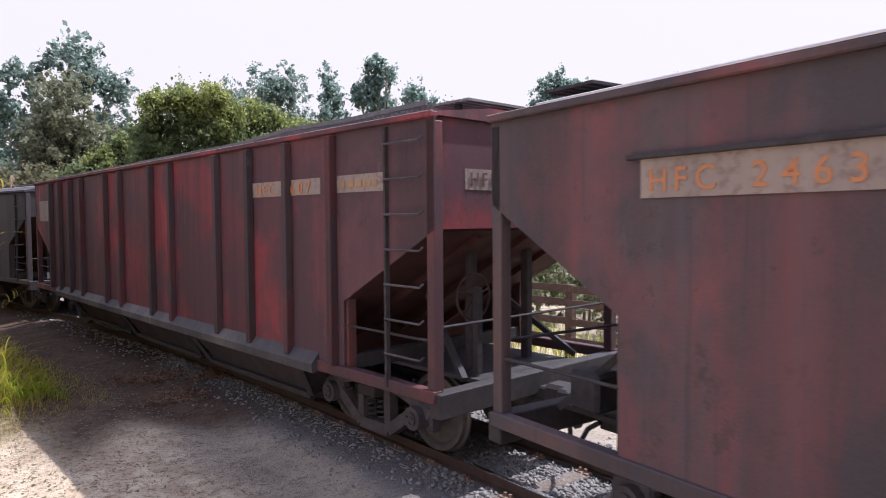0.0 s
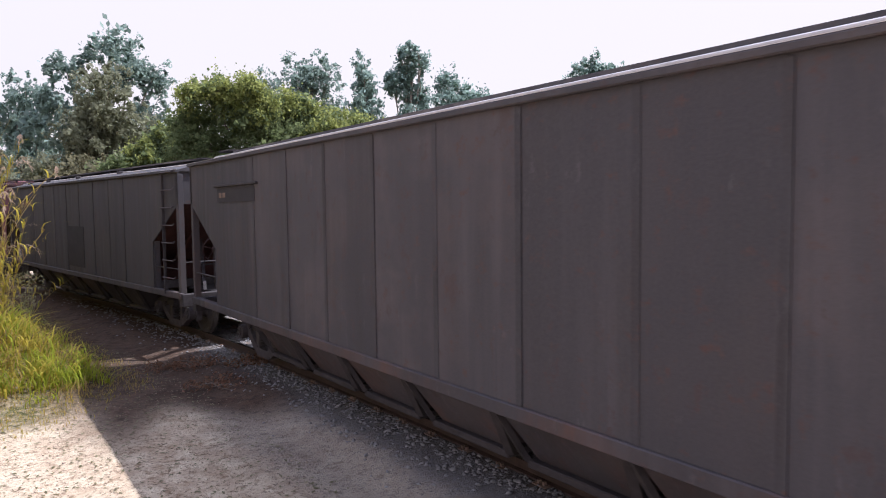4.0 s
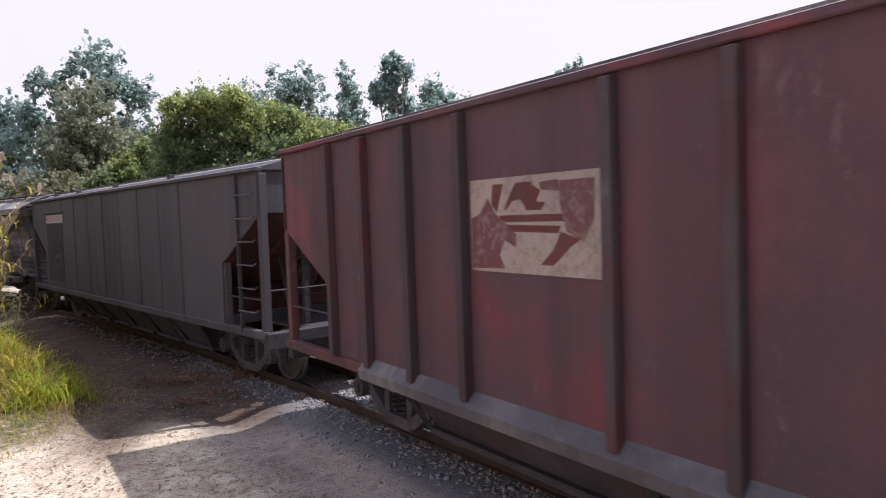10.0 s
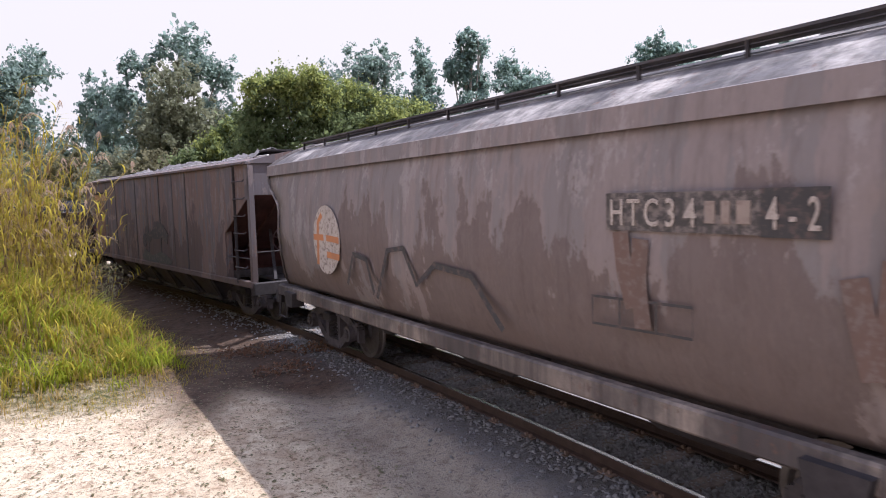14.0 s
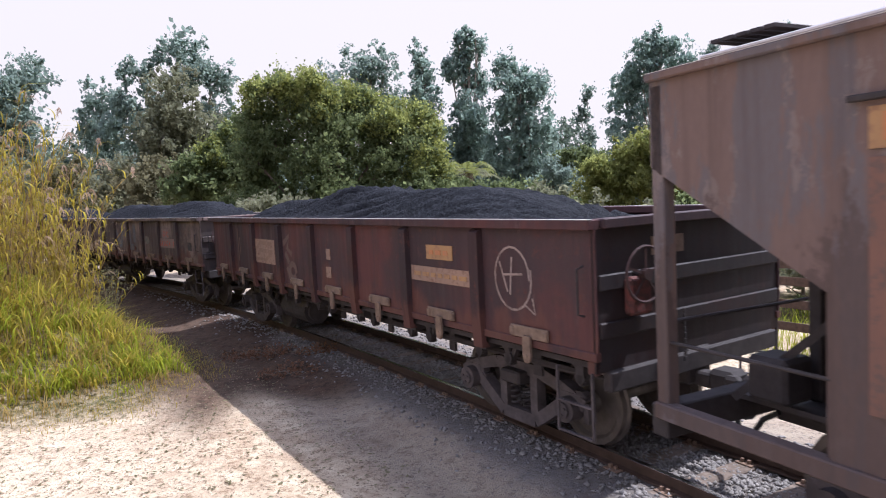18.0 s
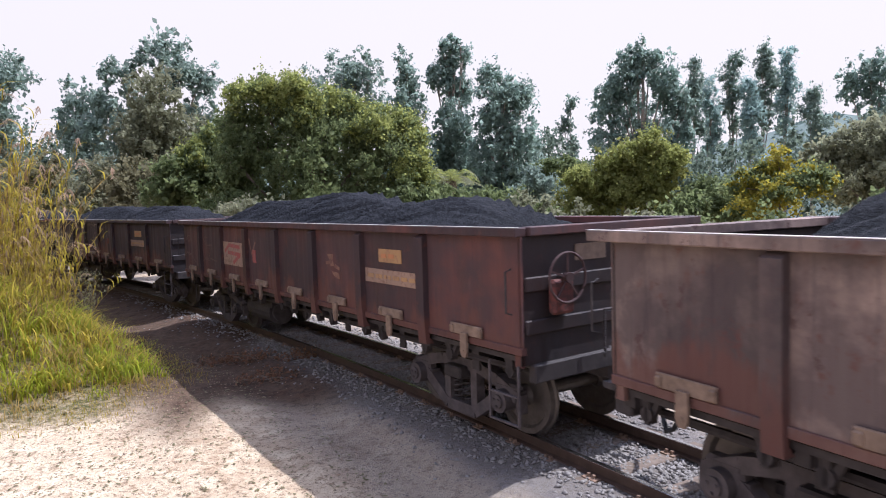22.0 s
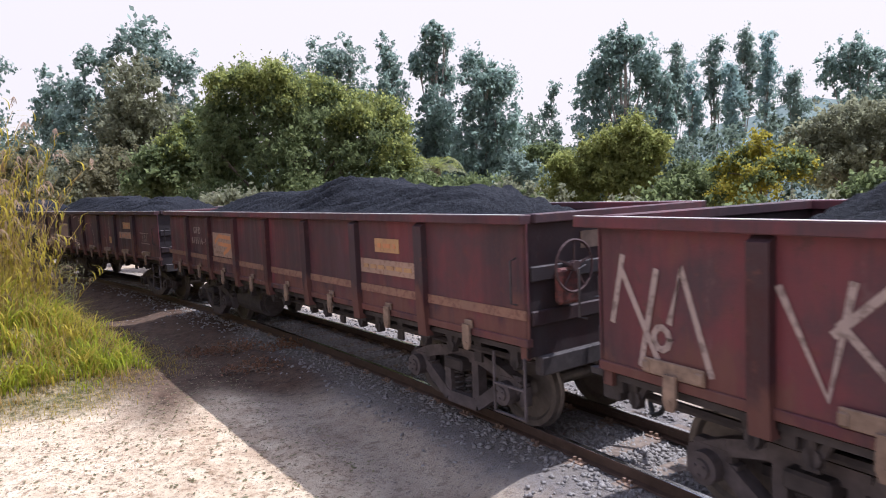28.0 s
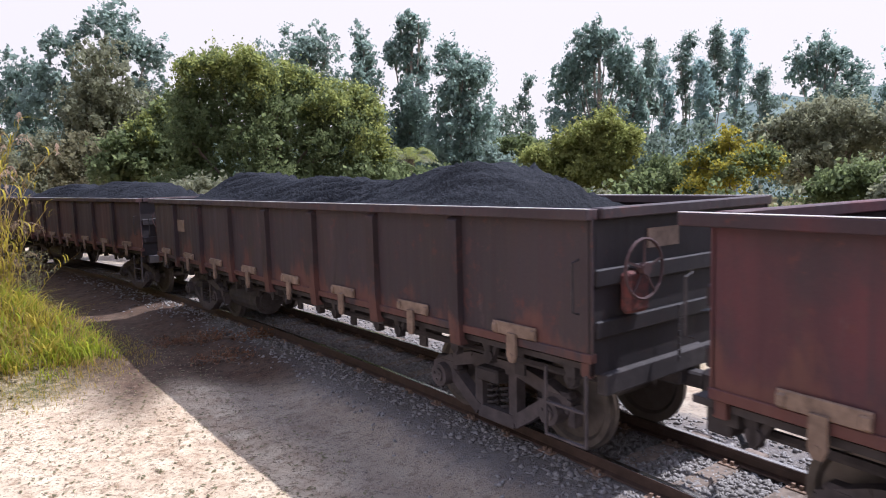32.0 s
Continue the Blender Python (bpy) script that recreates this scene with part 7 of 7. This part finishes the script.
def build_palm():
    x, y = polar(-5.8, 39)
    z = float(ground_height(np.array([x]), np.array([y]))[0])
    t = thing("palm_tree", "shaggy palm with a skirt of dead fronds", "palm", at=Matrix.Translation((x, y, z)))
    tr = Shape().tube([(0, 0, -0.1), (0.05, 0, 2.0), (0, 0, 4.4)], 0.5, 12, 0.34)
    rng = random.Random(3)
    for k in range(60):
        a, zz = rng.uniform(0, 6.283), rng.uniform(0.6, 4.3)
        tr.bar((0.42 * math.cos(a), 0.42 * math.sin(a), zz), (0.6 * math.cos(a), 0.6 * math.sin(a), zz - 0.7), 0.05, 0.02)
    part("trunk", tr, M_BARK, t)
    for k in range(26):
        a, up = 2.4 * k, rng.uniform(0.1, 1.0)
        fr = Shape()
        pts = [Vector((0.3 * math.cos(a) + math.cos(a) * 1.25 * q / 6 * (1.4 - up * 0.5), 0.3 * math.sin(a) + math.sin(a) * 1.25 * q / 6 * (1.4 - up * 0.5), 4.3 + up * 1.1 * math.sin(q / 6 * 2.2) - 0.5 * (q / 6) ** 2)) for q in range(7)]
        fr.tube(pts, 0.02, 4, 0.006)
        for q in range(1, 7):
            d = (pts[q] - pts[q - 1]).normalized()
            s = d.cross(Vector((0, 0, 1))).normalized()
            for sg in (-1, 1):
                for r in range(3):
                    o = pts[q - 1].lerp(pts[q], r / 3)
                    e = o + s * sg * 0.42 + d * 0.2 + Vector((0, 0, -0.14))
                    fr.add([o, o + d * 0.05, e], [(0, 1, 2)])
        part("frond", fr, L_BRIGHT if k % 3 else L_OLIVE, t)


def build_far_woods():
    """A low wooded ridge that closes the view."""
    rng = np.random.default_rng(5)
    az = np.radians(np.linspace(-75, 75, 160))
    rows = []
    for d, f in ((120, 0.0), (150, 0.6), (180, 1.0), (240, 0.9)):
        el = 3.0 + 3.4 * smooth((np.degrees(az) - 8) / 20) + 0.35 * np.sin(az * 23) + 0.25 * np.sin(az * 51)
        h = (EYE + 180 * np.tan(np.radians(el))) * f - 1.0 * (1 - f)
        rows.append(np.stack([d * np.sin(az), d * np.cos(az), h + 1.0], 1))
    P = np.array(rows)
    m = P.shape[1]
    q = [(r * m + i, r * m + i + 1, (r + 1) * m + i + 1, (r + 1) * m + i) for r in range(3) for i in range(m - 1)]
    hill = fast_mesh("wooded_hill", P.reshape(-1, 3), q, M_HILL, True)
    tagged(new("wooded_hill", hill), "low wooded hill closing the view, tinted for haze", "hill", "", "structure")
    n = 2600
    a, f = rng.uniform(-0.95, 0.85, n), rng.uniform(0.05, 1, n)
    el = 3.0 + 3.4 * smooth((np.degrees(a) - 8) / 20) + 0.35 * np.sin(a * 23) + 0.25 * np.sin(a * 51)
    d = 120 + 60 * f
    z = (EYE + 180 * np.tan(np.radians(el))) * f
    B = np.stack([d * np.sin(a), d * np.cos(a), z, rng.uniform(1.5, 3.4, n), rng.uniform(1.5, 3.0, n), rng.uniform(1.2, 2.6, n)], 1)
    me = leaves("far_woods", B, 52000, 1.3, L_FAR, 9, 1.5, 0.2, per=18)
    tagged(new("far_woods", me), "blue-green woods on the far hill, haze put into their colour", "woods", "", "stuff")
    n = 620
    a = rng.uniform(-0.92, 0.75, n)
    top = 4.7 + 0.7 * np.sin(a * 17) + 0.6 * np.sin(a * 41 + 1)
    d = rng.uniform(62, 84, n)
    z = EYE + d * np.tan(np.radians(top * rng.uniform(-0.3, 1, n)))
    B = np.stack([d * np.sin(a), d * np.cos(a), z, rng.uniform(1.2, 2.4, n), rng.uniform(1.2, 2.4, n), rng.uniform(0.9, 2.0, n)], 1)
    me = leaves("wood_edge", B, 110000, 0.42, L_WOODS, 19, 0.8, 0.2, per=26)
    tagged(new("wood_edge", me), "shady green wood edge under the tall trees", "woods", "", "stuff")


# pale blue-green floor, haze put into its colour
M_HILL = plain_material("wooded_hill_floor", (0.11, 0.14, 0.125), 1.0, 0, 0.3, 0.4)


def blades(name, base, height, lean, width, mat, seed, seg=4, curl=1.0):
    """Arching grass blades as one mesh: base points, heights, and how far each bends over."""
    rng = np.random.default_rng(seed)
    n = len(base)
    a = rng.uniform(0, 2 * math.pi, n)
    dr = np.stack([np.cos(a), np.sin(a)], 1)
    sd = np.stack([-np.sin(a), np.cos(a)], 1)
    t = np.linspace(0, 1, seg + 1)
    V = np.zeros((n, seg + 1, 2, 3))
    for i, q in enumerate(t):
        out = lean * q ** (1.6 + curl)
        up = height * (q - 0.42 * curl * (lean / np.maximum(height, 0.01)).clip(0, 1.2) * q ** 2.4)
        w = width * (1 - q) ** 0.7 * (0.6 + 1.2 * q * (1 - q)) + 0.0008
        c = np.concatenate([base[:, :2] + dr * out[:, None], (base[:, 2] + up)[:, None]], 1)
        for k, sg in enumerate((-1, 1)):
            V[:, i, k, :2] = c[:, :2] + sd * (sg * w)[:, None]
            V[:, i, k, 2] = c[:, 2]
    m = (seg + 1) * 2
    o = np.arange(n)[:, None] * m
    F = np.stack([np.concatenate([o + 2 * i, o + 2 * i + 1, o + 2 * i + 3, o + 2 * i + 2], 1) for i in range(seg)], 1)
    return fast_mesh(name, V.reshape(-1, 3), F.reshape(-1, 4), mat)


def on_line(s, u):
    p = np.array([beside(a, b) for a, b in zip(s, u)])
    p[:, 2] = ground_height(p[:, 0], p[:, 1]) - 0.02
    return p


def build_grass():
    rng = np.random.default_rng(21)
    def field(n, s0, s1, u0, u1, power=1.0, low=0.25):
        s, u = rng.uniform(s0, s1, n), u0 + (u1 - u0) * rng.random(n) ** power
        p = on_line(s, u)
        m = bank(p[:, 0], p[:, 1])
        return p[m > low * rng.uniform(0.4, 1.6, n)]
    def tufts(n, per, s0, s1, u0, u1, low, spread, height, wide, bend, mat, name, label, seed, seg=4):
        """Tufts of arching blades; height gives the range in metres, met by how high the place lies on the bank."""
        t = field(n, s0, s1, u0, u1, 1.0, low)
        p = np.repeat(t, per, 0)
        p[:, :2] += rng.normal(0, spread, (len(p), 2))
        up = 0.55 + 0.45 * np.repeat(bank(t[:, 0], t[:, 1]), per)
        h = np.repeat(rng.uniform(*height, len(t)), per) * rng.uniform(0.4, 1.1, len(p)) * up
        tagged(new(name, blades(name, p, h, h * rng.uniform(*bend, len(p)), rng.uniform(*wide, len(p)), mat, seed, seg)), label, "grass", "", "stuff")

    def stems(n, s0, s1, u0, u1, height, low):
        """Feet, heights and tilts of upright stems where the tall grass grows, gathered into clumps."""
        t = on_line(rng.uniform(s0, s1, n), rng.uniform(u1, u0, n))
        t = t[thicket(t[:, 0], t[:, 1]) > low * rng.uniform(0.5, 1.5, n)]
        big = rng.uniform(0.65, 1.15, len(t))
        p, big = np.repeat(t, 9, 0), np.repeat(big, 9)
        p[:, :2] += rng.normal(0, 0.16, (len(p), 2))
        h = rng.uniform(*height, len(p)) * big * (0.45 + 0.55 * thicket(p[:, 0], p[:, 1]))
        return p, h, rng.normal(0, 0.25, (len(p), 2)) * h[:, None]

    def along(p, h, tilt, f):
        """Places at the share f of stems' heights."""
        return np.concatenate([p[:, :2] + tilt * (f ** 1.7)[:, None], (p[:, 2] + h * f * (1 - 0.10 * f))[:, None]], 1)

    # thatch of dead blades and low growth under the tall grass
    tufts(520, 22, -36, -12.6, -2.9, -10, 0.12, 0.18, (0.35, 0.8), (0.006, 0.014), (0.5, 1.3), L_THATCH, "dead_thatch", "brown dead grass matted on the bank", 2)
    tufts(680, 22, -21, -10.6, -2.3, -7.5, 0.05, 0.12, (0.22, 1.0), (0.008, 0.018), (0.4, 1.2), L_LUSH, "lush_grass", "bright green lush tufts on the bank's slope", 4)
    tufts(380, 20, -21, -11.0, -2.5, -7.5, 0.04, 0.13, (0.25, 0.8), (0.005, 0.010), (0.3, 1.0), L_STRAW, "dry_grass", "dry straw-coloured tufts on the bank's slope", 6)
    tufts(240, 18, -20, -11.4, -2.7, -7.0, 0.10, 0.16, (0.4, 1.1), (0.010, 0.022), (0.5, 1.4), L_GRASS, "yellow_grass", "yellowing broad-bladed tufts on the bank's slope", 9)
    p, h, tilt = stems(640, -38, -12.9, -3.0, -12, (2.1, 4.1), 0.22)
    n, k = len(p), 9
    q = np.linspace(0, 1, 7)
    path = np.stack([along(p, h, tilt, np.full(n, f)) for f in q], 1)
    side = np.stack([rng.normal(size=n), rng.normal(size=n), np.zeros(n)], 1)
    side = 0.005 * side / np.linalg.norm(side, axis=1)[:, None]
    V = np.stack([path - side[:, None], path + side[:, None]], 2).reshape(-1, 3)
    o = np.arange(n)[:, None] * 14
    F = np.stack([np.concatenate([o + 2 * i, o + 2 * i + 1, o + 2 * i + 3, o + 2 * i + 2], 1) for i in range(6)], 1).reshape(-1, 4)
    tagged(new("grass_canes", fast_mesh("grass_canes", V, F, L_STRAW)), "long straw-coloured grass canes", "grass", "", "stuff")
    f = rng.uniform(0.12, 0.98, n * k)
    base = along(np.repeat(p, k, 0), np.repeat(h, k), np.repeat(tilt, k, 0), f)
    rise = rng.uniform(0.22, 0.62, n * k) * (0.5 + 0.5 * np.repeat(h, k) / 3)
    bend = rise * rng.uniform(0.6, 1.7, n * k)
    wide = rng.uniform(0.011, 0.026, n * k)
    dead = rng.random(n * k) < 0.50 - 0.45 * f
    for nm, sel, mat, lab in (("tall_grass", ~dead, L_GRASS, "tall sunlit yellow-green grass on the bank"), ("withered_grass_leaves", dead, L_THATCH, "withered brown leaves low on the tall grass")):
        tagged(new(nm, blades(nm, base[sel], rise[sel], bend[sel], wide[sel], mat, 1, 5, 1.3)), lab, "grass", "", "stuff")
    rr = random.Random(6)
    vs, qs = [], []
    tips = along(p, h, tilt, np.ones(n))
    for i in range(0, n, 3):
        a = rr.uniform(0, 6.283)
        ob_ = Vector(tips[i])
        dirv = Vector((math.cos(a), math.sin(a), 0))
        size = rr.uniform(0.22, 0.42)
        for j in range(34):
            g = j / 34
            c0 = ob_ + dirv * size * g + Vector((0, 0, 0.16 * math.sin(g * 2.6) - 0.16 * g * g))
            e = c0 + Vector((rr.uniform(-0.05, 0.05), rr.uniform(-0.05, 0.05), -rr.uniform(0.02, 0.08))) + dirv * 0.05
            n0 = len(vs)
            w = Vector((-dirv.y, dirv.x, 0)) * 0.006
            vs += [c0 - w, c0 + w, e + w * 0.5, e - w * 0.5]
            qs.append((n0, n0 + 1, n0 + 2, n0 + 3))
    tagged(new("grass_plumes", fast_mesh("grass_plumes", [tuple(v) for v in vs], qs, L_PLUME)), "pinkish drooping grass plumes", "grass", "", "stuff")
    # short grass on the apron at the bank's foot
    n = 46000
    s, u = rng.uniform(-21, -8.4, n), rng.uniform(-10, -2.3, n)
    p = on_line(s, u)
    keep = apron(p[:, 0], p[:, 1]) > rng.uniform(0.05, 1.1, n)
    p = p[keep]
    hs = rng.uniform(0.03, 0.13, len(p)) * (1 + 1.5 * bank(p[:, 0], p[:, 1]))
    half = rng.random(len(p)) < 0.45
    for nm, sel, mat, lab in (("short_grass", half, L_GRASS, "short green grass at the foot of the bank"), ("short_dry_grass", ~half, L_STRAW, "short dry grass at the foot of the bank")):
        q = p[sel]
        tagged(new(nm, blades(nm, q, hs[sel], hs[sel] * rng.uniform(0.2, 0.9, len(q)), rng.uniform(0.003, 0.006, len(q)), mat, 5, 3)), lab, "grass", "", "stuff")
    # grass and weeds beyond the line
    n = 27000
    s, u = rng.uniform(-22, 8, n), rng.uniform(2.6, 10, n)
    p = on_line(s, u)
    patch = np.sin(p[:, 0] * 0.7 + 1) + np.sin(p[:, 1] * 0.55) + np.where(np.abs(u - 6.2) < 0.9, 1.2, 0) + np.where(s > -7, 0.9, 0) - np.where(u < 5.4, 1.1, -0.9)
    p = p[patch > rng.uniform(-0.2, 1.4, n)]
    hs = rng.uniform(0.08, 0.5, len(p))
    tagged(new("weeds", blades("weeds", p, hs, hs * rng.uniform(0.1, 0.8, len(p)), rng.uniform(0.005, 0.012, len(p)), L_LUSH, 7, 3)), "sunlit weeds and grass beyond the line", "weeds", "", "stuff")
    # a dry stalky weed at the bank's corner
    w = thing("dry_weed", "dry brown stalky weed at the bank's edge", "weed", at=Matrix.Translation(tuple(on_line([-17.0], [-3.3])[0])))
    for k in range(14):
        st = Shape()
        a, l = rr.uniform(0, 6.283), rr.uniform(0.6, 1.5)
        st.tube([(0, 0, 0), (0.1 * math.cos(a), 0.1 * math.sin(a), l * 0.6), (0.32 * math.cos(a), 0.32 * math.sin(a), l)], 0.007, 4, 0.003)
        part("stalk", st, M_BARK, w)
    part("dry_foliage", leaves("dry_foliage", [(0, 0, 1.05, 0.32, 0.32, 0.4), (0.1, 0, 0.6, 0.25, 0.25, 0.35)], 900, 0.035, L_DRY, 8, 0.1, 0.2, per=10), None, w)
    # cut branches and dead leaves lying between the bank and the line
    for k, (s0, u0, size) in enumerate(((-10.9, -1.65, 1.0), (-12.3, -1.5, 0.8), (-11.7, -0.95, 0.7), (-12.8, -2.05, 0.8))):
        w = thing("dry_brush", "small heap of dry cut twigs on brown leaf litter", "brush", "dry brush beside the line", Matrix.Translation(tuple(on_line([s0], [u0])[0])))
        for _ in range(16):
            a, l, z = rr.uniform(0, 6.283), rr.uniform(0.2, 0.6) * size, rr.uniform(0.02, 0.12)
            x0, y0 = rr.uniform(-0.4, 0.4) * size, rr.uniform(-0.3, 0.3) * size
            part("twig", Shape().tube([(x0, y0, 0.01), (x0 + 0.5 * l * math.cos(a), y0 + 0.5 * l * math.sin(a), z), (x0 + l * math.cos(a + 0.3), y0 + l * math.sin(a + 0.3), z * 1.3)], 0.008, 4, 0.004), M_BARK, w)
        part("dead_leaves", leaves("dead_leaves", [(0, 0, 0.03, 0.55 * size, 0.45 * size, 0.06), (0.2, 0.1, 0.05, 0.3 * size, 0.3 * size, 0.07)], 700, 0.05, L_DEAD, 30 + k, 0.12, 0.0, per=8), None, w)
    # litter
    n = 5000
    x, y = rng.uniform(-9, 0, n), rng.uniform(4, 13, n)
    _, u = line_coords(x, y)
    ok = u < -2.0
    x, y = x[ok], y[ok]
    z = ground_height(x, y) + 0.012
    a = rng.uniform(0, 6.283, len(x))
    l = rng.uniform(0.012, 0.04, len(x))
    dx, dy = np.cos(a) * l, np.sin(a) * l
    t = rng.uniform(-0.008, 0.01, len(x))
    V = np.stack([np.stack([x - dx, y - dy, z], 1), np.stack([x + dy * 0.4, y - dx * 0.4, z + t], 1), np.stack([x + dx, y + dy, z], 1), np.stack([x - dy * 0.4, y + dx * 0.4, z + t], 1)], 1)
    tagged(new("leaf_litter", fast_mesh("leaf_litter", V.reshape(-1, 3), np.arange(4 * len(x)).reshape(-1, 4), L_DRY)), "dead leaves scattered on the dirt", "litter", "", "stuff")


def build_fence():
    def pt(s, u, z):
        x, y, _ = beside(s, u)
        return x, y, z
    post = Shape().box(-0.09, 0.09, -0.09, 0.09, -0.6, 1.5, 0.015).mesh("post", M_FENCE)
    f = thing("board_fence", "weathered wooden board fence beyond the line", "fence")
    ss = [-11.6, -9.6, -7.6, -5.6, -3.6, -1.6, 0.4]
    for s in ss:
        x, y, th = centre(s)
        p = pt(s, 6.2, -0.25)
        part("post", post, None, f, "", pose(*p, 0, 0, math.degrees(th)))
    for a, b in zip(ss, ss[1:]):
        for z in (0.05, 0.45, 0.85, 1.15):
            part("board", Shape().bar(pt(a, 6.1, z), pt(b, 6.1, z + 0.02), 0.03, 0.15), M_FENCE, f)
    g = thing("farm_gate", "closed wooden farm gate beyond the line", "gate")
    s0, s1 = -14.9, -11.85
    for z in (0.02, 0.3, 0.6, 0.9, 1.2):
        part("gate_board", Shape().bar(pt(s0, 6.2, z), pt(s1, 6.2, z), 0.03, 0.13), M_FENCE, g)
    for s in (s0 + 0.1, (s0 + s1) / 2, s1 - 0.1):
        part("gate_upright", Shape().bar(pt(s, 6.16, -0.05), pt(s, 6.16, 1.28), 0.1, 0.03, (1, 0, 0)), M_FENCE, g)
    part("gate_brace", Shape().bar(pt(s0, 6.13, 0.0), pt((s0 + s1) / 2, 6.13, 1.2), 0.03, 0.11), M_FENCE, g)
    part("gate_brace", Shape().bar(pt(s1, 6.13, 0.0), pt((s0 + s1) / 2, 6.13, 1.2), 0.03, 0.11), M_FENCE, g)
    single("gate_post", Shape().box(-0.11, 0.11, -0.11, 0.11, -0.5, 1.65, 0.02), M_FENCE, "thick wooden gate post beyond the line", "post", at=Matrix.Translation(pt(-15.1, 6.2, -0.25)))


# ---------------------------------------------------------------- motion of the train


def travelled(t):
    return 5.443 * t + 0.01991 * t * t


def motions():
    times = [0.5 * i for i in range(65)]
    for ob, mid, reach in WAGONS + LOADS:
        rows = []
        for t in times:
            s = mid + travelled(t)
            xa, ya, _ = centre(s - reach)
            xb, yb, _ = centre(s + reach)
            rows.append((t, pose((xa + xb) / 2, (ya + yb) / 2, 0, math.degrees(CANT), 0, math.degrees(math.atan2(yb - ya, xb - xa)))))
        walk(ob, rows)
    steps = [i / 15 for i in range(481)]
    turns = [(t, math.degrees(travelled(t) / 0.42)) for t in steps]
    spin = [(t, pose(0, 0, 0, 0, a, 0)) for t, a in turns]
    for ob, _, _ in WAGONS:
        for o in ob.children_recursive:
            if o.name.startswith("wheelset"):
                c = Matrix.Translation(o.location)
                walk(o, [(t, c @ m) for t, m in spin])


build_ground()
build_track()
build_hoppers()
build_gondolas()
build_trees()
build_hedge()
build_palm()
build_far_woods()
build_grass()
build_fence()
build_stones()
motions()
